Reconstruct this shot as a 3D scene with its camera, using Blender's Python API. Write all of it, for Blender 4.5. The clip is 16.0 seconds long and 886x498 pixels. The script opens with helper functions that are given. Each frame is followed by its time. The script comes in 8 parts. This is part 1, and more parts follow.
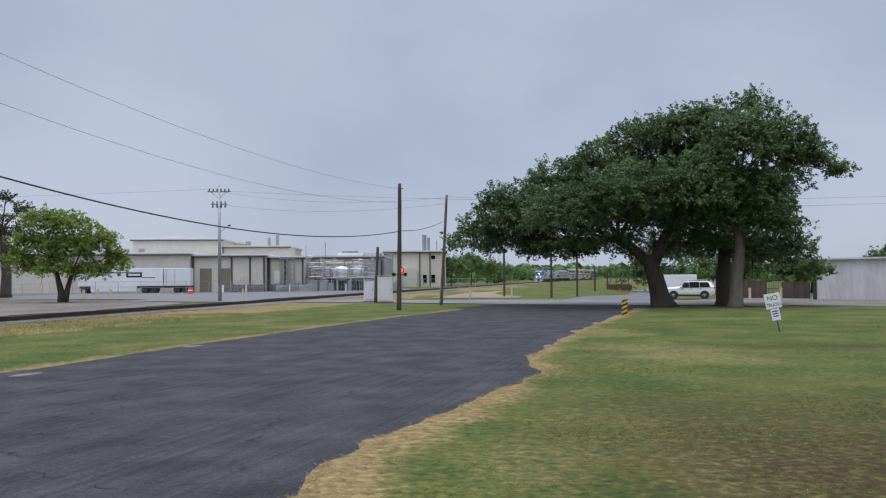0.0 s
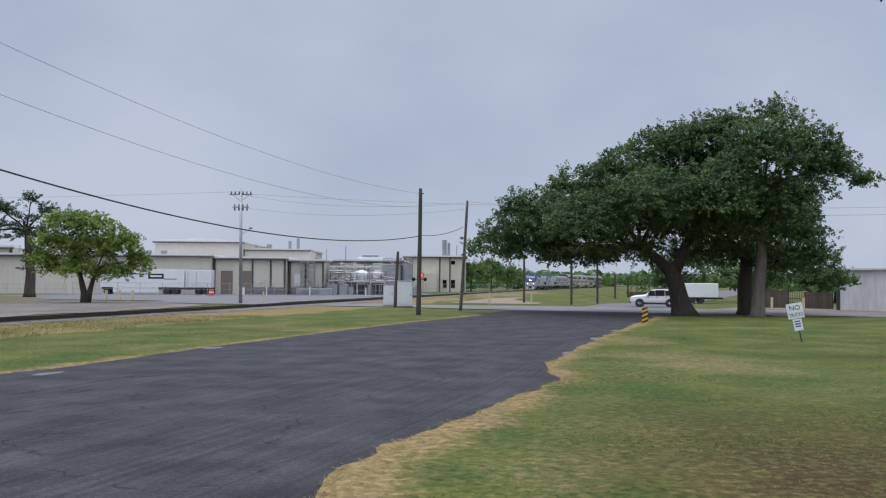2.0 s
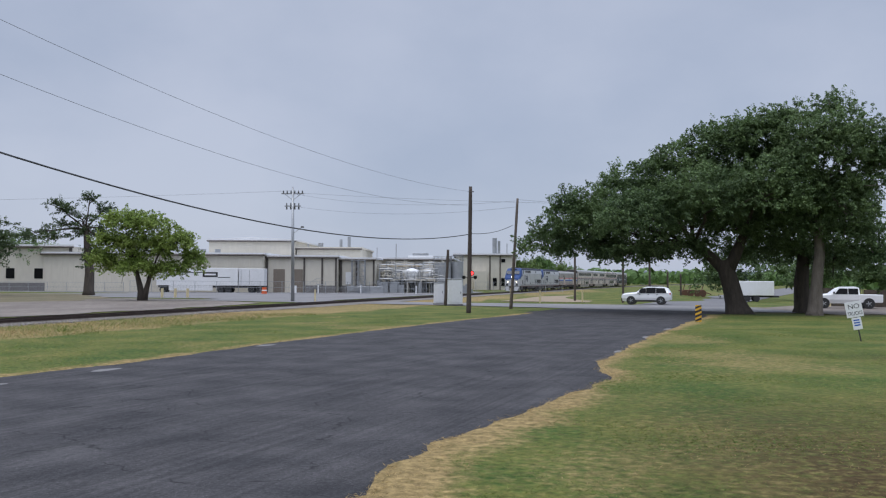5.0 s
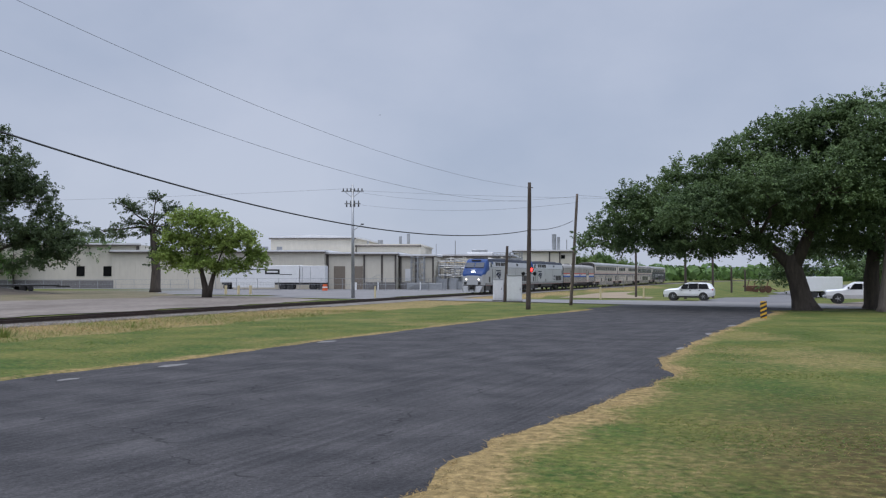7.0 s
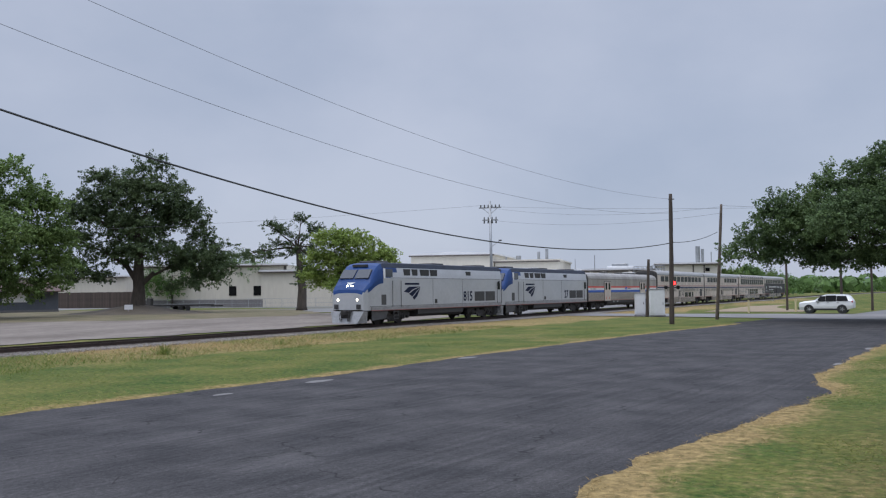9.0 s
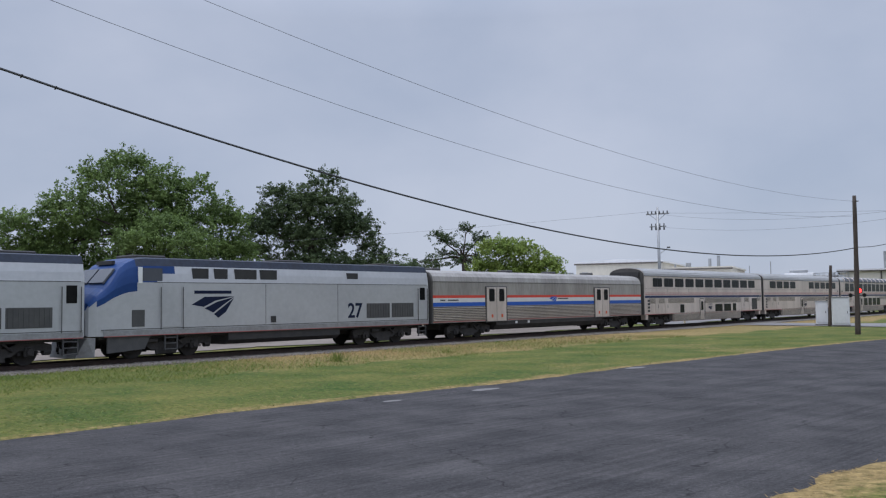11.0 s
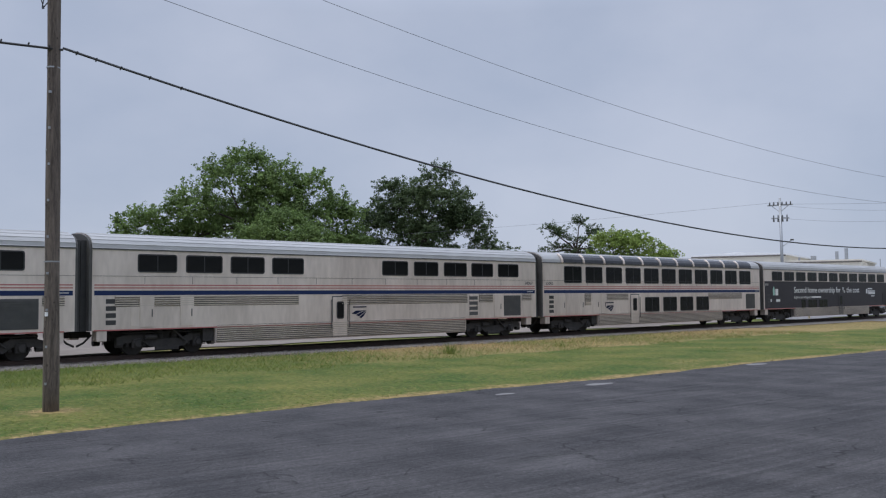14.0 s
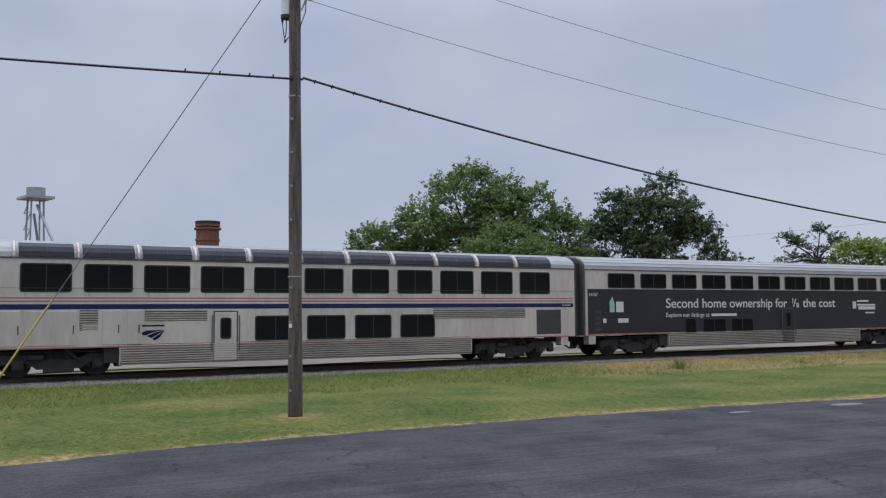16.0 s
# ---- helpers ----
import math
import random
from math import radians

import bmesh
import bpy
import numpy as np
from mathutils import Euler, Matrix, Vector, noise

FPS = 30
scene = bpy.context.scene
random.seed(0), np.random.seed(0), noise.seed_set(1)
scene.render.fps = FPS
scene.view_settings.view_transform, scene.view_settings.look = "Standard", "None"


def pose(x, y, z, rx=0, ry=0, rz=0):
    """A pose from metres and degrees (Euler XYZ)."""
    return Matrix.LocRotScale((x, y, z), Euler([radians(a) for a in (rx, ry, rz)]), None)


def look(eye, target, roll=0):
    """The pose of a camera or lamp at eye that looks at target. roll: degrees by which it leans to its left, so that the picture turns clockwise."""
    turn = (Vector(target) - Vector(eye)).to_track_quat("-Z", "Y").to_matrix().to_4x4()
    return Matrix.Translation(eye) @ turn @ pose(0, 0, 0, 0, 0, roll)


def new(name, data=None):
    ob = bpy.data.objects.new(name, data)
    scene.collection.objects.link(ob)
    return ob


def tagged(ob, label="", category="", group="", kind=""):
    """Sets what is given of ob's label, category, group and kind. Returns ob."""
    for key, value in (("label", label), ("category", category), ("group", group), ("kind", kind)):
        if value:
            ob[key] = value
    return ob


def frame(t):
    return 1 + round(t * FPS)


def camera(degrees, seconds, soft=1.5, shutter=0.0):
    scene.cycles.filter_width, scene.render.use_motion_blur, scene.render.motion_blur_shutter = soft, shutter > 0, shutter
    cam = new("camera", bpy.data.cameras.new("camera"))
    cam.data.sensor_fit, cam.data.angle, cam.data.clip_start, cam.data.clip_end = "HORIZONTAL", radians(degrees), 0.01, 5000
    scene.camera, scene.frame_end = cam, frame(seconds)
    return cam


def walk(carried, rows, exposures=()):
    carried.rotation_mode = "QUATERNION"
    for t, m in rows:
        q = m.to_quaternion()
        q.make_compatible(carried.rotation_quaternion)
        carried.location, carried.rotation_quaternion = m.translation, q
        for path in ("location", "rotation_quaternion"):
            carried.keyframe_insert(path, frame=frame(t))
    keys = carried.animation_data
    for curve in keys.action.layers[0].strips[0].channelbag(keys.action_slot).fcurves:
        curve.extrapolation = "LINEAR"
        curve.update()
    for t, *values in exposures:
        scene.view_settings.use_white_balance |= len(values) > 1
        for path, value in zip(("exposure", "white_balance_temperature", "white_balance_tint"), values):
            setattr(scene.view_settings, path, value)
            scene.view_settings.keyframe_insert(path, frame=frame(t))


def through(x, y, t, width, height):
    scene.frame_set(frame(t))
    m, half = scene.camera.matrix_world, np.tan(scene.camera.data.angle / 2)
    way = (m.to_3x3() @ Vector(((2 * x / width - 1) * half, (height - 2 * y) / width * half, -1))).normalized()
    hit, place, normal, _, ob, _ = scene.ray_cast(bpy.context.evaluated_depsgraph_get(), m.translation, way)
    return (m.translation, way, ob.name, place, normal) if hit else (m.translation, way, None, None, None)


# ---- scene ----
# ---------------- camera and its turn ----------------
cam = camera(51.77, 16.0, 1.2)
EYE = (0.0, 0.0, 2.4)
PATH = [(0.0, 91.69, 0.40, -0.00), (0.5, 91.74, 0.23, 0.16), (1.0, 91.83, 0.01, 0.43), (1.5, 91.93, -0.13, 0.80),
        (2.0, 92.02, -0.36, 1.24), (2.5, 92.10, -0.46, 1.70), (3.0, 92.14, -0.49, 2.08), (3.5, 92.04, -0.39, 2.53),
        (4.0, 91.92, -0.33, 3.13), (6.5, 91.81, -0.25, 6.87), (7.0, 91.65, -0.14, 8.10), (7.5, 91.69, -0.00, 9.79),
        (8.0, 92.03, 0.20, 11.74), (8.5, 92.38, 0.46, 14.02), (9.0, 92.68, 0.62, 16.79), (9.5, 92.99, 0.74, 20.02),
        (9.7, 93.11, 0.72, 21.32), (11.8, 93.44, 0.39, 29.10), (12.0, 93.49, 0.24, 29.51), (12.5, 93.43, 0.38, 30.52),
        (13.0, 93.29, 0.38, 31.52), (13.5, 93.08, 0.38, 32.69), (14.0, 92.99, 0.45, 34.15), (14.5, 93.18, 0.52, 36.19),
        (15.0, 93.41, 0.55, 38.80), (15.5, 93.72, 0.49, 42.93), (16.0, 93.90, 0.38, 48.14)]
walk(cam, [(t, pose(*EYE, rx, ry, rz)) for t, rx, ry, rz in PATH])

# ---------------- sky and sun: a bright overcast morning ----------------
world = bpy.data.worlds.new("overcast_sky")
scene.world = world
world.use_nodes = True
wn, wl = world.node_tree.nodes, world.node_tree.links
wn.clear()
w_out = wn.new("ShaderNodeOutputWorld")
w_bg = wn.new("ShaderNodeBackground")
w_sky = wn.new("ShaderNodeTexSky")
w_sky.sky_type, w_sky.sun_disc = "NISHITA", False
w_sky.sun_elevation, w_sky.sun_rotation = radians(50), radians(200)
w_co = wn.new("ShaderNodeTexCoord")
w_map = wn.new("ShaderNodeMapping")
w_map.inputs["Scale"].default_value = (1.0, 1.0, 1.7)
w_noise = wn.new("ShaderNodeTexNoise")
w_noise.inputs["Scale"].default_value = 2.8
w_noise.inputs["Detail"].default_value = 7.0
w_noise.inputs["Roughness"].default_value = 0.52
w_ramp = wn.new("ShaderNodeValToRGB")
w_ramp.color_ramp.elements[0].position, w_ramp.color_ramp.elements[0].color = 0.34, (0.400, 0.462, 0.605, 1)
w_ramp.color_ramp.elements[1].position, w_ramp.color_ramp.elements[1].color = 0.68, (0.515, 0.565, 0.700, 1)
w_sep = wn.new("ShaderNodeSeparateXYZ")
w_zen = wn.new("ShaderNodeMapRange")
w_zen.inputs["From Min"].default_value, w_zen.inputs["From Max"].default_value = 0.30, 0.95
w_zen.inputs["To Min"].default_value, w_zen.inputs["To Max"].default_value = 1.0, 3.6
w_mul = wn.new("ShaderNodeMixRGB")
w_mul.blend_type = "MULTIPLY"
w_mul.inputs["Fac"].default_value = 1.0
w_dim = wn.new("ShaderNodeMixRGB")
w_dim.blend_type = "MULTIPLY"
w_dim.inputs["Fac"].default_value = 1.0
w_dim.inputs["Color2"].default_value = (0.10, 0.10, 0.10, 1)
w_mix = wn.new("ShaderNodeMixRGB")
w_mix.inputs["Fac"].default_value = 0.90
wl.new(w_co.outputs["Generated"], w_map.inputs["Vector"])
wl.new(w_map.outputs["Vector"], w_noise.inputs["Vector"])
wl.new(w_noise.outputs["Fac"], w_ramp.inputs["Fac"])
wl.new(w_co.outputs["Generated"], w_sep.inputs["Vector"])
wl.new(w_sep.outputs["Z"], w_zen.inputs["Value"])
wl.new(w_ramp.outputs["Color"], w_mul.inputs["Color1"])
wl.new(w_zen.outputs["Result"], w_mul.inputs["Color2"])
wl.new(w_sky.outputs["Color"], w_dim.inputs["Color1"])
wl.new(w_dim.outputs["Color"], w_mix.inputs["Color1"])
wl.new(w_mul.outputs["Color"], w_mix.inputs["Color2"])
wl.new(w_mix.outputs["Color"], w_bg.inputs["Color"])
w_bg.inputs["Strength"].default_value = 1.0
wl.new(w_bg.outputs["Background"], w_out.inputs["Surface"])

sun_data = bpy.data.lights.new("sun", "SUN")
sun_data.energy, sun_data.angle, sun_data.color = 1.1, radians(28), (1.0, 0.96, 0.9)
sun = new("sun", sun_data)
sun.matrix_world = look((-20, -35, 110), (0, 0, 0))
scene.view_settings.exposure = 0.0

# ---------------- materials ----------------
def mat(name, c1, c2=None, rough=0.7, metal=0.0, scale=3.0, bump=0.0, fine=40.0, lo=0.35, hi=0.65, stretch=(1, 1, 1),
        per_piece=0.0, spec=0.5, coords="Object"):
    """A surface of two colours mixed by coarse and fine noise, with relief."""
    m = bpy.data.materials.new(name)
    m.use_nodes = True
    n, l = m.node_tree.nodes, m.node_tree.links
    b = n["Principled BSDF"]
    b.inputs["Roughness"].default_value, b.inputs["Metallic"].default_value = rough, metal
    b.inputs["Specular IOR Level"].default_value = spec
    c2 = c2 or tuple(x * 0.75 for x in c1)
    tc = n.new("ShaderNodeTexCoord")
    mp = n.new("ShaderNodeMapping")
    mp.inputs["Scale"].default_value = stretch
    l.new(tc.outputs[coords], mp.inputs["Vector"])
    na, nb = n.new("ShaderNodeTexNoise"), n.new("ShaderNodeTexNoise")
    na.inputs["Scale"].default_value, na.inputs["Detail"].default_value = scale, 5.0
    nb.inputs["Scale"].default_value, nb.inputs["Detail"].default_value = fine, 4.0
    for q in (na, nb):
        l.new(mp.outputs["Vector"], q.inputs["Vector"])
    av = n.new("ShaderNodeMixRGB")
    av.inputs["Fac"].default_value = 0.4
    l.new(na.outputs["Fac"], av.inputs["Color1"])
    l.new(nb.outputs["Fac"], av.inputs["Color2"])
    rp = n.new("ShaderNodeValToRGB")
    rp.color_ramp.elements[0].position, rp.color_ramp.elements[0].color = lo, (*c1, 1)
    rp.color_ramp.elements[1].position, rp.color_ramp.elements[1].color = hi, (*c2, 1)
    l.new(av.outputs["Color"], rp.inputs["Fac"])
    col = rp.outputs["Color"]
    if per_piece:
        oi = n.new("ShaderNodeNewGeometry") if per_piece < 0 else n.new("ShaderNodeObjectInfo")
        mr = n.new("ShaderNodeMapRange")
        mr.inputs["To Min"].default_value, mr.inputs["To Max"].default_value = 1 - abs(per_piece), 1 + abs(per_piece)
        l.new(oi.outputs["Random Per Island" if per_piece < 0 else "Random"], mr.inputs["Value"])
        mx = n.new("ShaderNodeMixRGB")
        mx.blend_type = "MULTIPLY"
        mx.inputs["Fac"].default_value = 1.0
        l.new(col, mx.inputs["Color1"])
        l.new(mr.outputs["Result"], mx.inputs["Color2"])
        col = mx.outputs["Color"]
    l.new(col, b.inputs["Base Color"])
    if bump:
        bp = n.new("ShaderNodeBump")
        bp.inputs["Strength"].default_value, bp.inputs["Distance"].default_value = bump, 0.03
        l.new(nb.outputs["Fac"], bp.inputs["Height"])
        l.new(bp.outputs["Normal"], b.inputs["Normal"])
    return m


def glow(name, colour, strength):
    m = bpy.data.materials.new(name)
    m.use_nodes = True
    b = m.node_tree.nodes["Principled BSDF"]
    b.inputs["Base Color"].default_value = (*colour, 1)
    b.inputs["Emission Color"].default_value = (*colour, 1)
    b.inputs["Emission Strength"].default_value = strength
    return m


def leaf_mat(name, c1, c2, through=0.34):
    m = mat(name, c1, c2, rough=0.6, scale=0.35, fine=2.5, per_piece=-0.35, spec=0.3)
    b = m.node_tree.nodes["Principled BSDF"]
    t = m.node_tree.nodes.new("ShaderNodeBsdfTranslucent")
    mx = m.node_tree.nodes.new("ShaderNodeMixShader")
    mx.inputs["Fac"].default_value = through
    out = m.node_tree.nodes["Material Output"]
    src = b.inputs["Base Color"].links[0].from_socket
    m.node_tree.links.new(src, t.inputs["Color"])
    m.node_tree.links.new(b.outputs["BSDF"], mx.inputs[1])
    m.node_tree.links.new(t.outputs["BSDF"], mx.inputs[2])
    m.node_tree.links.new(mx.outputs["Shader"], out.inputs["Surface"])
    return m


M = {}
M["concrete"] = mat("concrete", (0.215, 0.205, 0.20), (0.14, 0.133, 0.128), 0.9, scale=0.2, fine=5, bump=0.2)
M["gravel"] = mat("gravel", (0.215, 0.182, 0.152), (0.115, 0.092, 0.074), 0.95, scale=0.22, fine=2.5, lo=0.38, hi=0.64, bump=0.4, stretch=(1, 0.45, 1))
M["dry_earth"] = mat("dry_earth", (0.175, 0.135, 0.078), (0.085, 0.082, 0.034), 0.95, scale=0.3, fine=3.5, lo=0.4, hi=0.6, bump=0.4)
M["worn_asphalt"] = mat("worn_asphalt", (0.17, 0.165, 0.165), (0.115, 0.11, 0.11), 0.9, scale=0.2, fine=3, bump=0.3)
M["ballast"] = mat("ballast", (0.26, 0.232, 0.205), (0.10, 0.084, 0.070), 0.95, scale=0.6, fine=9, bump=0.8, per_piece=-0.3)
M["dirt"] = mat("dirt", (0.30, 0.22, 0.15), (0.22, 0.18, 0.11), 0.95, scale=0.3, fine=5, bump=0.4)
M["rail_steel"] = mat("rail_steel", (0.07, 0.045, 0.035), (0.04, 0.028, 0.022), 0.7, 0.3)
M["tie_wood"] = mat("tie_wood", (0.05, 0.04, 0.034), (0.09, 0.075, 0.06), 0.9)
M["pole_wood"] = mat("pole_wood", (0.20, 0.160, 0.130), (0.060, 0.047, 0.038), 0.9, scale=2.2, fine=16, lo=0.38, hi=0.62, stretch=(6, 6, 0.45), bump=1.0)
M["dark_wood"] = mat("dark_wood", (0.055, 0.042, 0.036), (0.09, 0.07, 0.055), 0.9, scale=2.5, fine=30, stretch=(6, 6, 0.5), bump=0.5)
M["bark"] = mat("bark", (0.10, 0.08, 0.062), (0.05, 0.041, 0.034), 0.95, scale=2, fine=14, stretch=(3, 3, 0.6), bump=1.0)
M["bark_pale"] = mat("bark_pale", (0.24, 0.20, 0.165), (0.13, 0.11, 0.09), 0.95, scale=2, fine=14, stretch=(3, 3, 0.6), bump=1.0)
M["leaf_oak"] = leaf_mat("leaf_oak", (0.071, 0.114, 0.049), (0.148, 0.216, 0.078))
M["leaf_dark"] = leaf_mat("leaf_dark", (0.084, 0.133, 0.060), (0.172, 0.242, 0.091))
M["leaf_mid"] = leaf_mat("leaf_mid", (0.101, 0.158, 0.048), (0.192, 0.274, 0.082))
M["leaf_light"] = leaf_mat("leaf_light", (0.158, 0.236, 0.048), (0.289, 0.362, 0.090))
M["leaf_shade"] = leaf_mat("leaf_shade", (0.052, 0.082, 0.038), (0.112, 0.154, 0.062))
M["leaf_bush"] = leaf_mat("leaf_bush", (0.079, 0.141, 0.044), (0.149, 0.247, 0.070))
M["beige_metal"] = mat("beige_metal", (0.63, 0.585, 0.49), (0.54, 0.50, 0.42), 0.6, scale=0.15, fine=2, stretch=(1, 1, 0.3))
M["grey_metal"] = mat("grey_metal", (0.70, 0.70, 0.705), (0.50, 0.49, 0.48), 0.55, scale=0.3, fine=4, stretch=(1, 1, 0.2))
M["white_metal"] = mat("white_metal", (0.72, 0.72, 0.72), (0.62, 0.62, 0.62), 0.5, scale=0.4, fine=4)
M["white_paint"] = mat("white_paint", (0.78, 0.78, 0.78), (0.70, 0.70, 0.69), 0.5, scale=0.5, fine=5)
M["brown_trim"] = mat("brown_trim", (0.09, 0.075, 0.065), (0.07, 0.06, 0.05), 0.6)
M["tan_door"] = mat("tan_door", (0.20, 0.165, 0.13), (0.17, 0.14, 0.11), 0.6)
M["galvanised"] = mat("galvanised", (0.40, 0.41, 0.42), (0.30, 0.31, 0.32), 0.45, 0.6, scale=1, fine=8)
M["dark_metal"] = mat("dark_metal", (0.035, 0.035, 0.037), (0.055, 0.052, 0.05), 0.6, 0.3)
M["black_rubber"] = mat("black_rubber", (0.02, 0.02, 0.021), (0.03, 0.03, 0.03), 0.8)
M["cable"] = mat("cable", (0.025, 0.025, 0.027), (0.035, 0.035, 0.037), 0.6)
M["cable_pale"] = mat("cable_pale", (0.20, 0.21, 0.235), (0.16, 0.17, 0.19), 0.5)
M["yellow_paint"] = mat("yellow_paint", (0.72, 0.40, 0.03), (0.6, 0.33, 0.03), 0.6)
M["guard_yellow"] = mat("guard_yellow", (0.62, 0.47, 0.10), (0.5, 0.38, 0.10), 0.6)
M["black_paint"] = mat("black_paint", (0.02, 0.02, 0.02), (0.03, 0.03, 0.03), 0.6)
M["cream_post"] = mat("cream_post", (0.62, 0.52, 0.30), (0.52, 0.43, 0.26), 0.7)
M["orange"] = mat("orange", (0.70, 0.12, 0.03), (0.6, 0.10, 0.03), 0.6)
M["fence_wood"] = mat("fence_wood", (0.095, 0.072, 0.058), (0.060, 0.046, 0.038), 0.9, per_piece=0.25, stretch=(4, 4, 0.5))
M["brick_red"] = mat("brick_red", (0.22, 0.085, 0.05), (0.13, 0.055, 0.04), 0.9, scale=1, fine=10)
M["signal_red"] = glow("signal_red", (1.0, 0.03, 0.03), 6.0)
M["ditch_light"] = glow("ditch_light", (1.0, 0.93, 0.8), 6.0)
M["headlight"] = glow("headlight", (1.0, 0.96, 0.85), 22.0)
M["far_hill"] = mat("far_hill", (0.06, 0.085, 0.085), (0.075, 0.10, 0.10), 1.0, scale=0.02, fine=0.2)
M["far_wood"] = mat("far_wood", (0.05, 0.075, 0.045), (0.075, 0.105, 0.06), 1.0, scale=0.05, fine=0.6, bump=1.0)
M["grimy_steel"] = mat("grimy_steel", (0.40, 0.375, 0.345), (0.25, 0.232, 0.212), 0.5, 0.45, scale=0.9, fine=6, stretch=(1.0, 1.0, 0.25))
M["stainless"] = mat("stainless", (0.71, 0.618, 0.555), (0.53, 0.455, 0.405), 0.42, 0.5, scale=0.9, fine=6, stretch=(1.0, 1.0, 0.25))
M["flute_steel"] = mat("flute_steel", (0.60, 0.530, 0.460), (0.43, 0.378, 0.328), 0.33, 0.75, scale=0.9, fine=6, stretch=(0.4, 1.0, 1.0))
M["plough_steel"] = mat("plough_steel", (0.34, 0.345, 0.35), (0.22, 0.22, 0.22), 0.5, 0.4, scale=2, fine=9)
M["windscreen"] = mat("windscreen", (0.05, 0.055, 0.065), (0.06, 0.065, 0.075), 0.07, spec=0.6)
M["rust"] = mat("rust", (0.16, 0.075, 0.045), (0.09, 0.05, 0.035), 0.9, scale=2, fine=12)
M["steel_roof"] = mat("steel_roof", (0.40, 0.395, 0.385), (0.30, 0.295, 0.285), 0.50, 0.4, scale=0.4, fine=4, stretch=(0.3, 1, 1))
M["silver_paint"] = mat("silver_paint", (0.50, 0.505, 0.515), (0.42, 0.425, 0.435), 0.4, 0.35, scale=0.5, fine=5)
M["blue_paint"] = mat("blue_paint", (0.014, 0.052, 0.180), (0.011, 0.040, 0.145), 0.4, scale=0.6, fine=6, spec=0.25)
M["roof_blue"] = mat("roof_blue", (0.045, 0.056, 0.084), (0.030, 0.034, 0.046), 0.6, scale=0.8, fine=6, spec=0.2)
M["navy"] = mat("navy", (0.009, 0.014, 0.036), (0.012, 0.018, 0.045), 0.6, spec=0.12)
M["navy_band"] = mat("navy_band", (0.010, 0.022, 0.075), (0.013, 0.026, 0.085), 0.5, spec=0.2)
M["stripe_blue"] = mat("stripe_blue", (0.025, 0.10, 0.42), (0.022, 0.09, 0.37), 0.5, spec=0.2)
M["stripe_red"] = mat("stripe_red", (0.62, 0.075, 0.05), (0.55, 0.065, 0.045), 0.5, spec=0.2)
M["dull_red"] = mat("dull_red", (0.40, 0.12, 0.11), (0.34, 0.10, 0.095), 0.5)
M["wrap_black"] = mat("wrap_black", (0.032, 0.030, 0.034), (0.042, 0.039, 0.044), 0.5, scale=0.6, fine=4, spec=0.15)
M["tinted_glass"] = mat("tinted_glass", (0.006, 0.0065, 0.007), (0.011, 0.011, 0.011), 0.22, scale=0.8, fine=2, spec=0.12)
M["sky_glass"] = mat("sky_glass", (0.030, 0.031, 0.036), (0.050, 0.052, 0.060), 0.25, scale=0.8, fine=2, spec=0.22)
M["truck_iron"] = mat("truck_iron", (0.020, 0.019, 0.018), (0.045, 0.040, 0.036), 0.85, 0.0, scale=2, fine=12)
M["grille"] = mat("grille", (0.055, 0.055, 0.055), (0.08, 0.078, 0.075), 0.7)
M["vestibule"] = mat("vestibule", (0.06, 0.058, 0.055), (0.09, 0.085, 0.08), 0.8)
M["mark_green"] = mat("mark_green", (0.30, 0.50, 0.42), (0.26, 0.44, 0.37), 0.6)
M["letter_white"] = mat("letter_white", (0.62, 0.62, 0.60), (0.58, 0.58, 0.56), 0.6)

# ---------------- building blocks ----------------
def mesh_of(name, bm):
    me = bpy.data.meshes.new(name)
    bm.to_mesh(me)
    bm.free()
    return me


def thing(name, label, category, x=0, y=0, z=0, rz=0, group="", kind=""):
    """An empty at a thing's base that its parts hang from."""
    ob = new(name)
    ob.empty_display_size = 0.2
    ob.matrix_basis = pose(x, y, z, 0, 0, rz)
    return tagged(ob, label, category, group, kind)


def part(name, bm, material, parent=None, label="", smooth=False, m=None):
    me = mesh_of(name, bm)
    if isinstance(material, (list, tuple)):
        for q in material:
            me.materials.append(M[q])
    else:
        me.materials.append(M[material])
    if smooth:
        for p in me.polygons:
            p.use_smooth = True
    ob = new(name, me)
    if parent:
        ob.parent = parent
    if m is not None:
        ob.matrix_basis = m
    if label:
        ob["label"] = label
    return ob


def again(ob, m, parent=None):
    """Another object on the same mesh."""
    o = new(ob.name.split(".")[0], ob.data)
    o.parent = parent or ob.parent
    o.matrix_basis = m
    return o


def box(bm, x0, y0, z0, x1, y1, z1, bevel=0.0, mi=0):
    vs = [bm.verts.new(p) for p in ((x0, y0, z0), (x1, y0, z0), (x1, y1, z0), (x0, y1, z0), (x0, y0, z1), (x1, y0, z1), (x1, y1, z1), (x0, y1, z1))]
    fs = [bm.faces.new([vs[i] for i in q]) for q in ((0, 3, 2, 1), (4, 5, 6, 7), (0, 1, 5, 4), (1, 2, 6, 5), (2, 3, 7, 6), (3, 0, 4, 7))]
    for f in fs:
        f.material_index = mi
    if bevel:
        es = list({e for f in fs for e in f.edges})
        r = bmesh.ops.bevel(bm, geom=es, offset=bevel, segments=1, affect="EDGES")
        for f in r["faces"]:
            f.material_index = mi
    return bm


def boxb(x0, y0, z0, x1, y1, z1, bevel=0.0):
    return box(bmesh.new(), x0, y0, z0, x1, y1, z1, bevel)


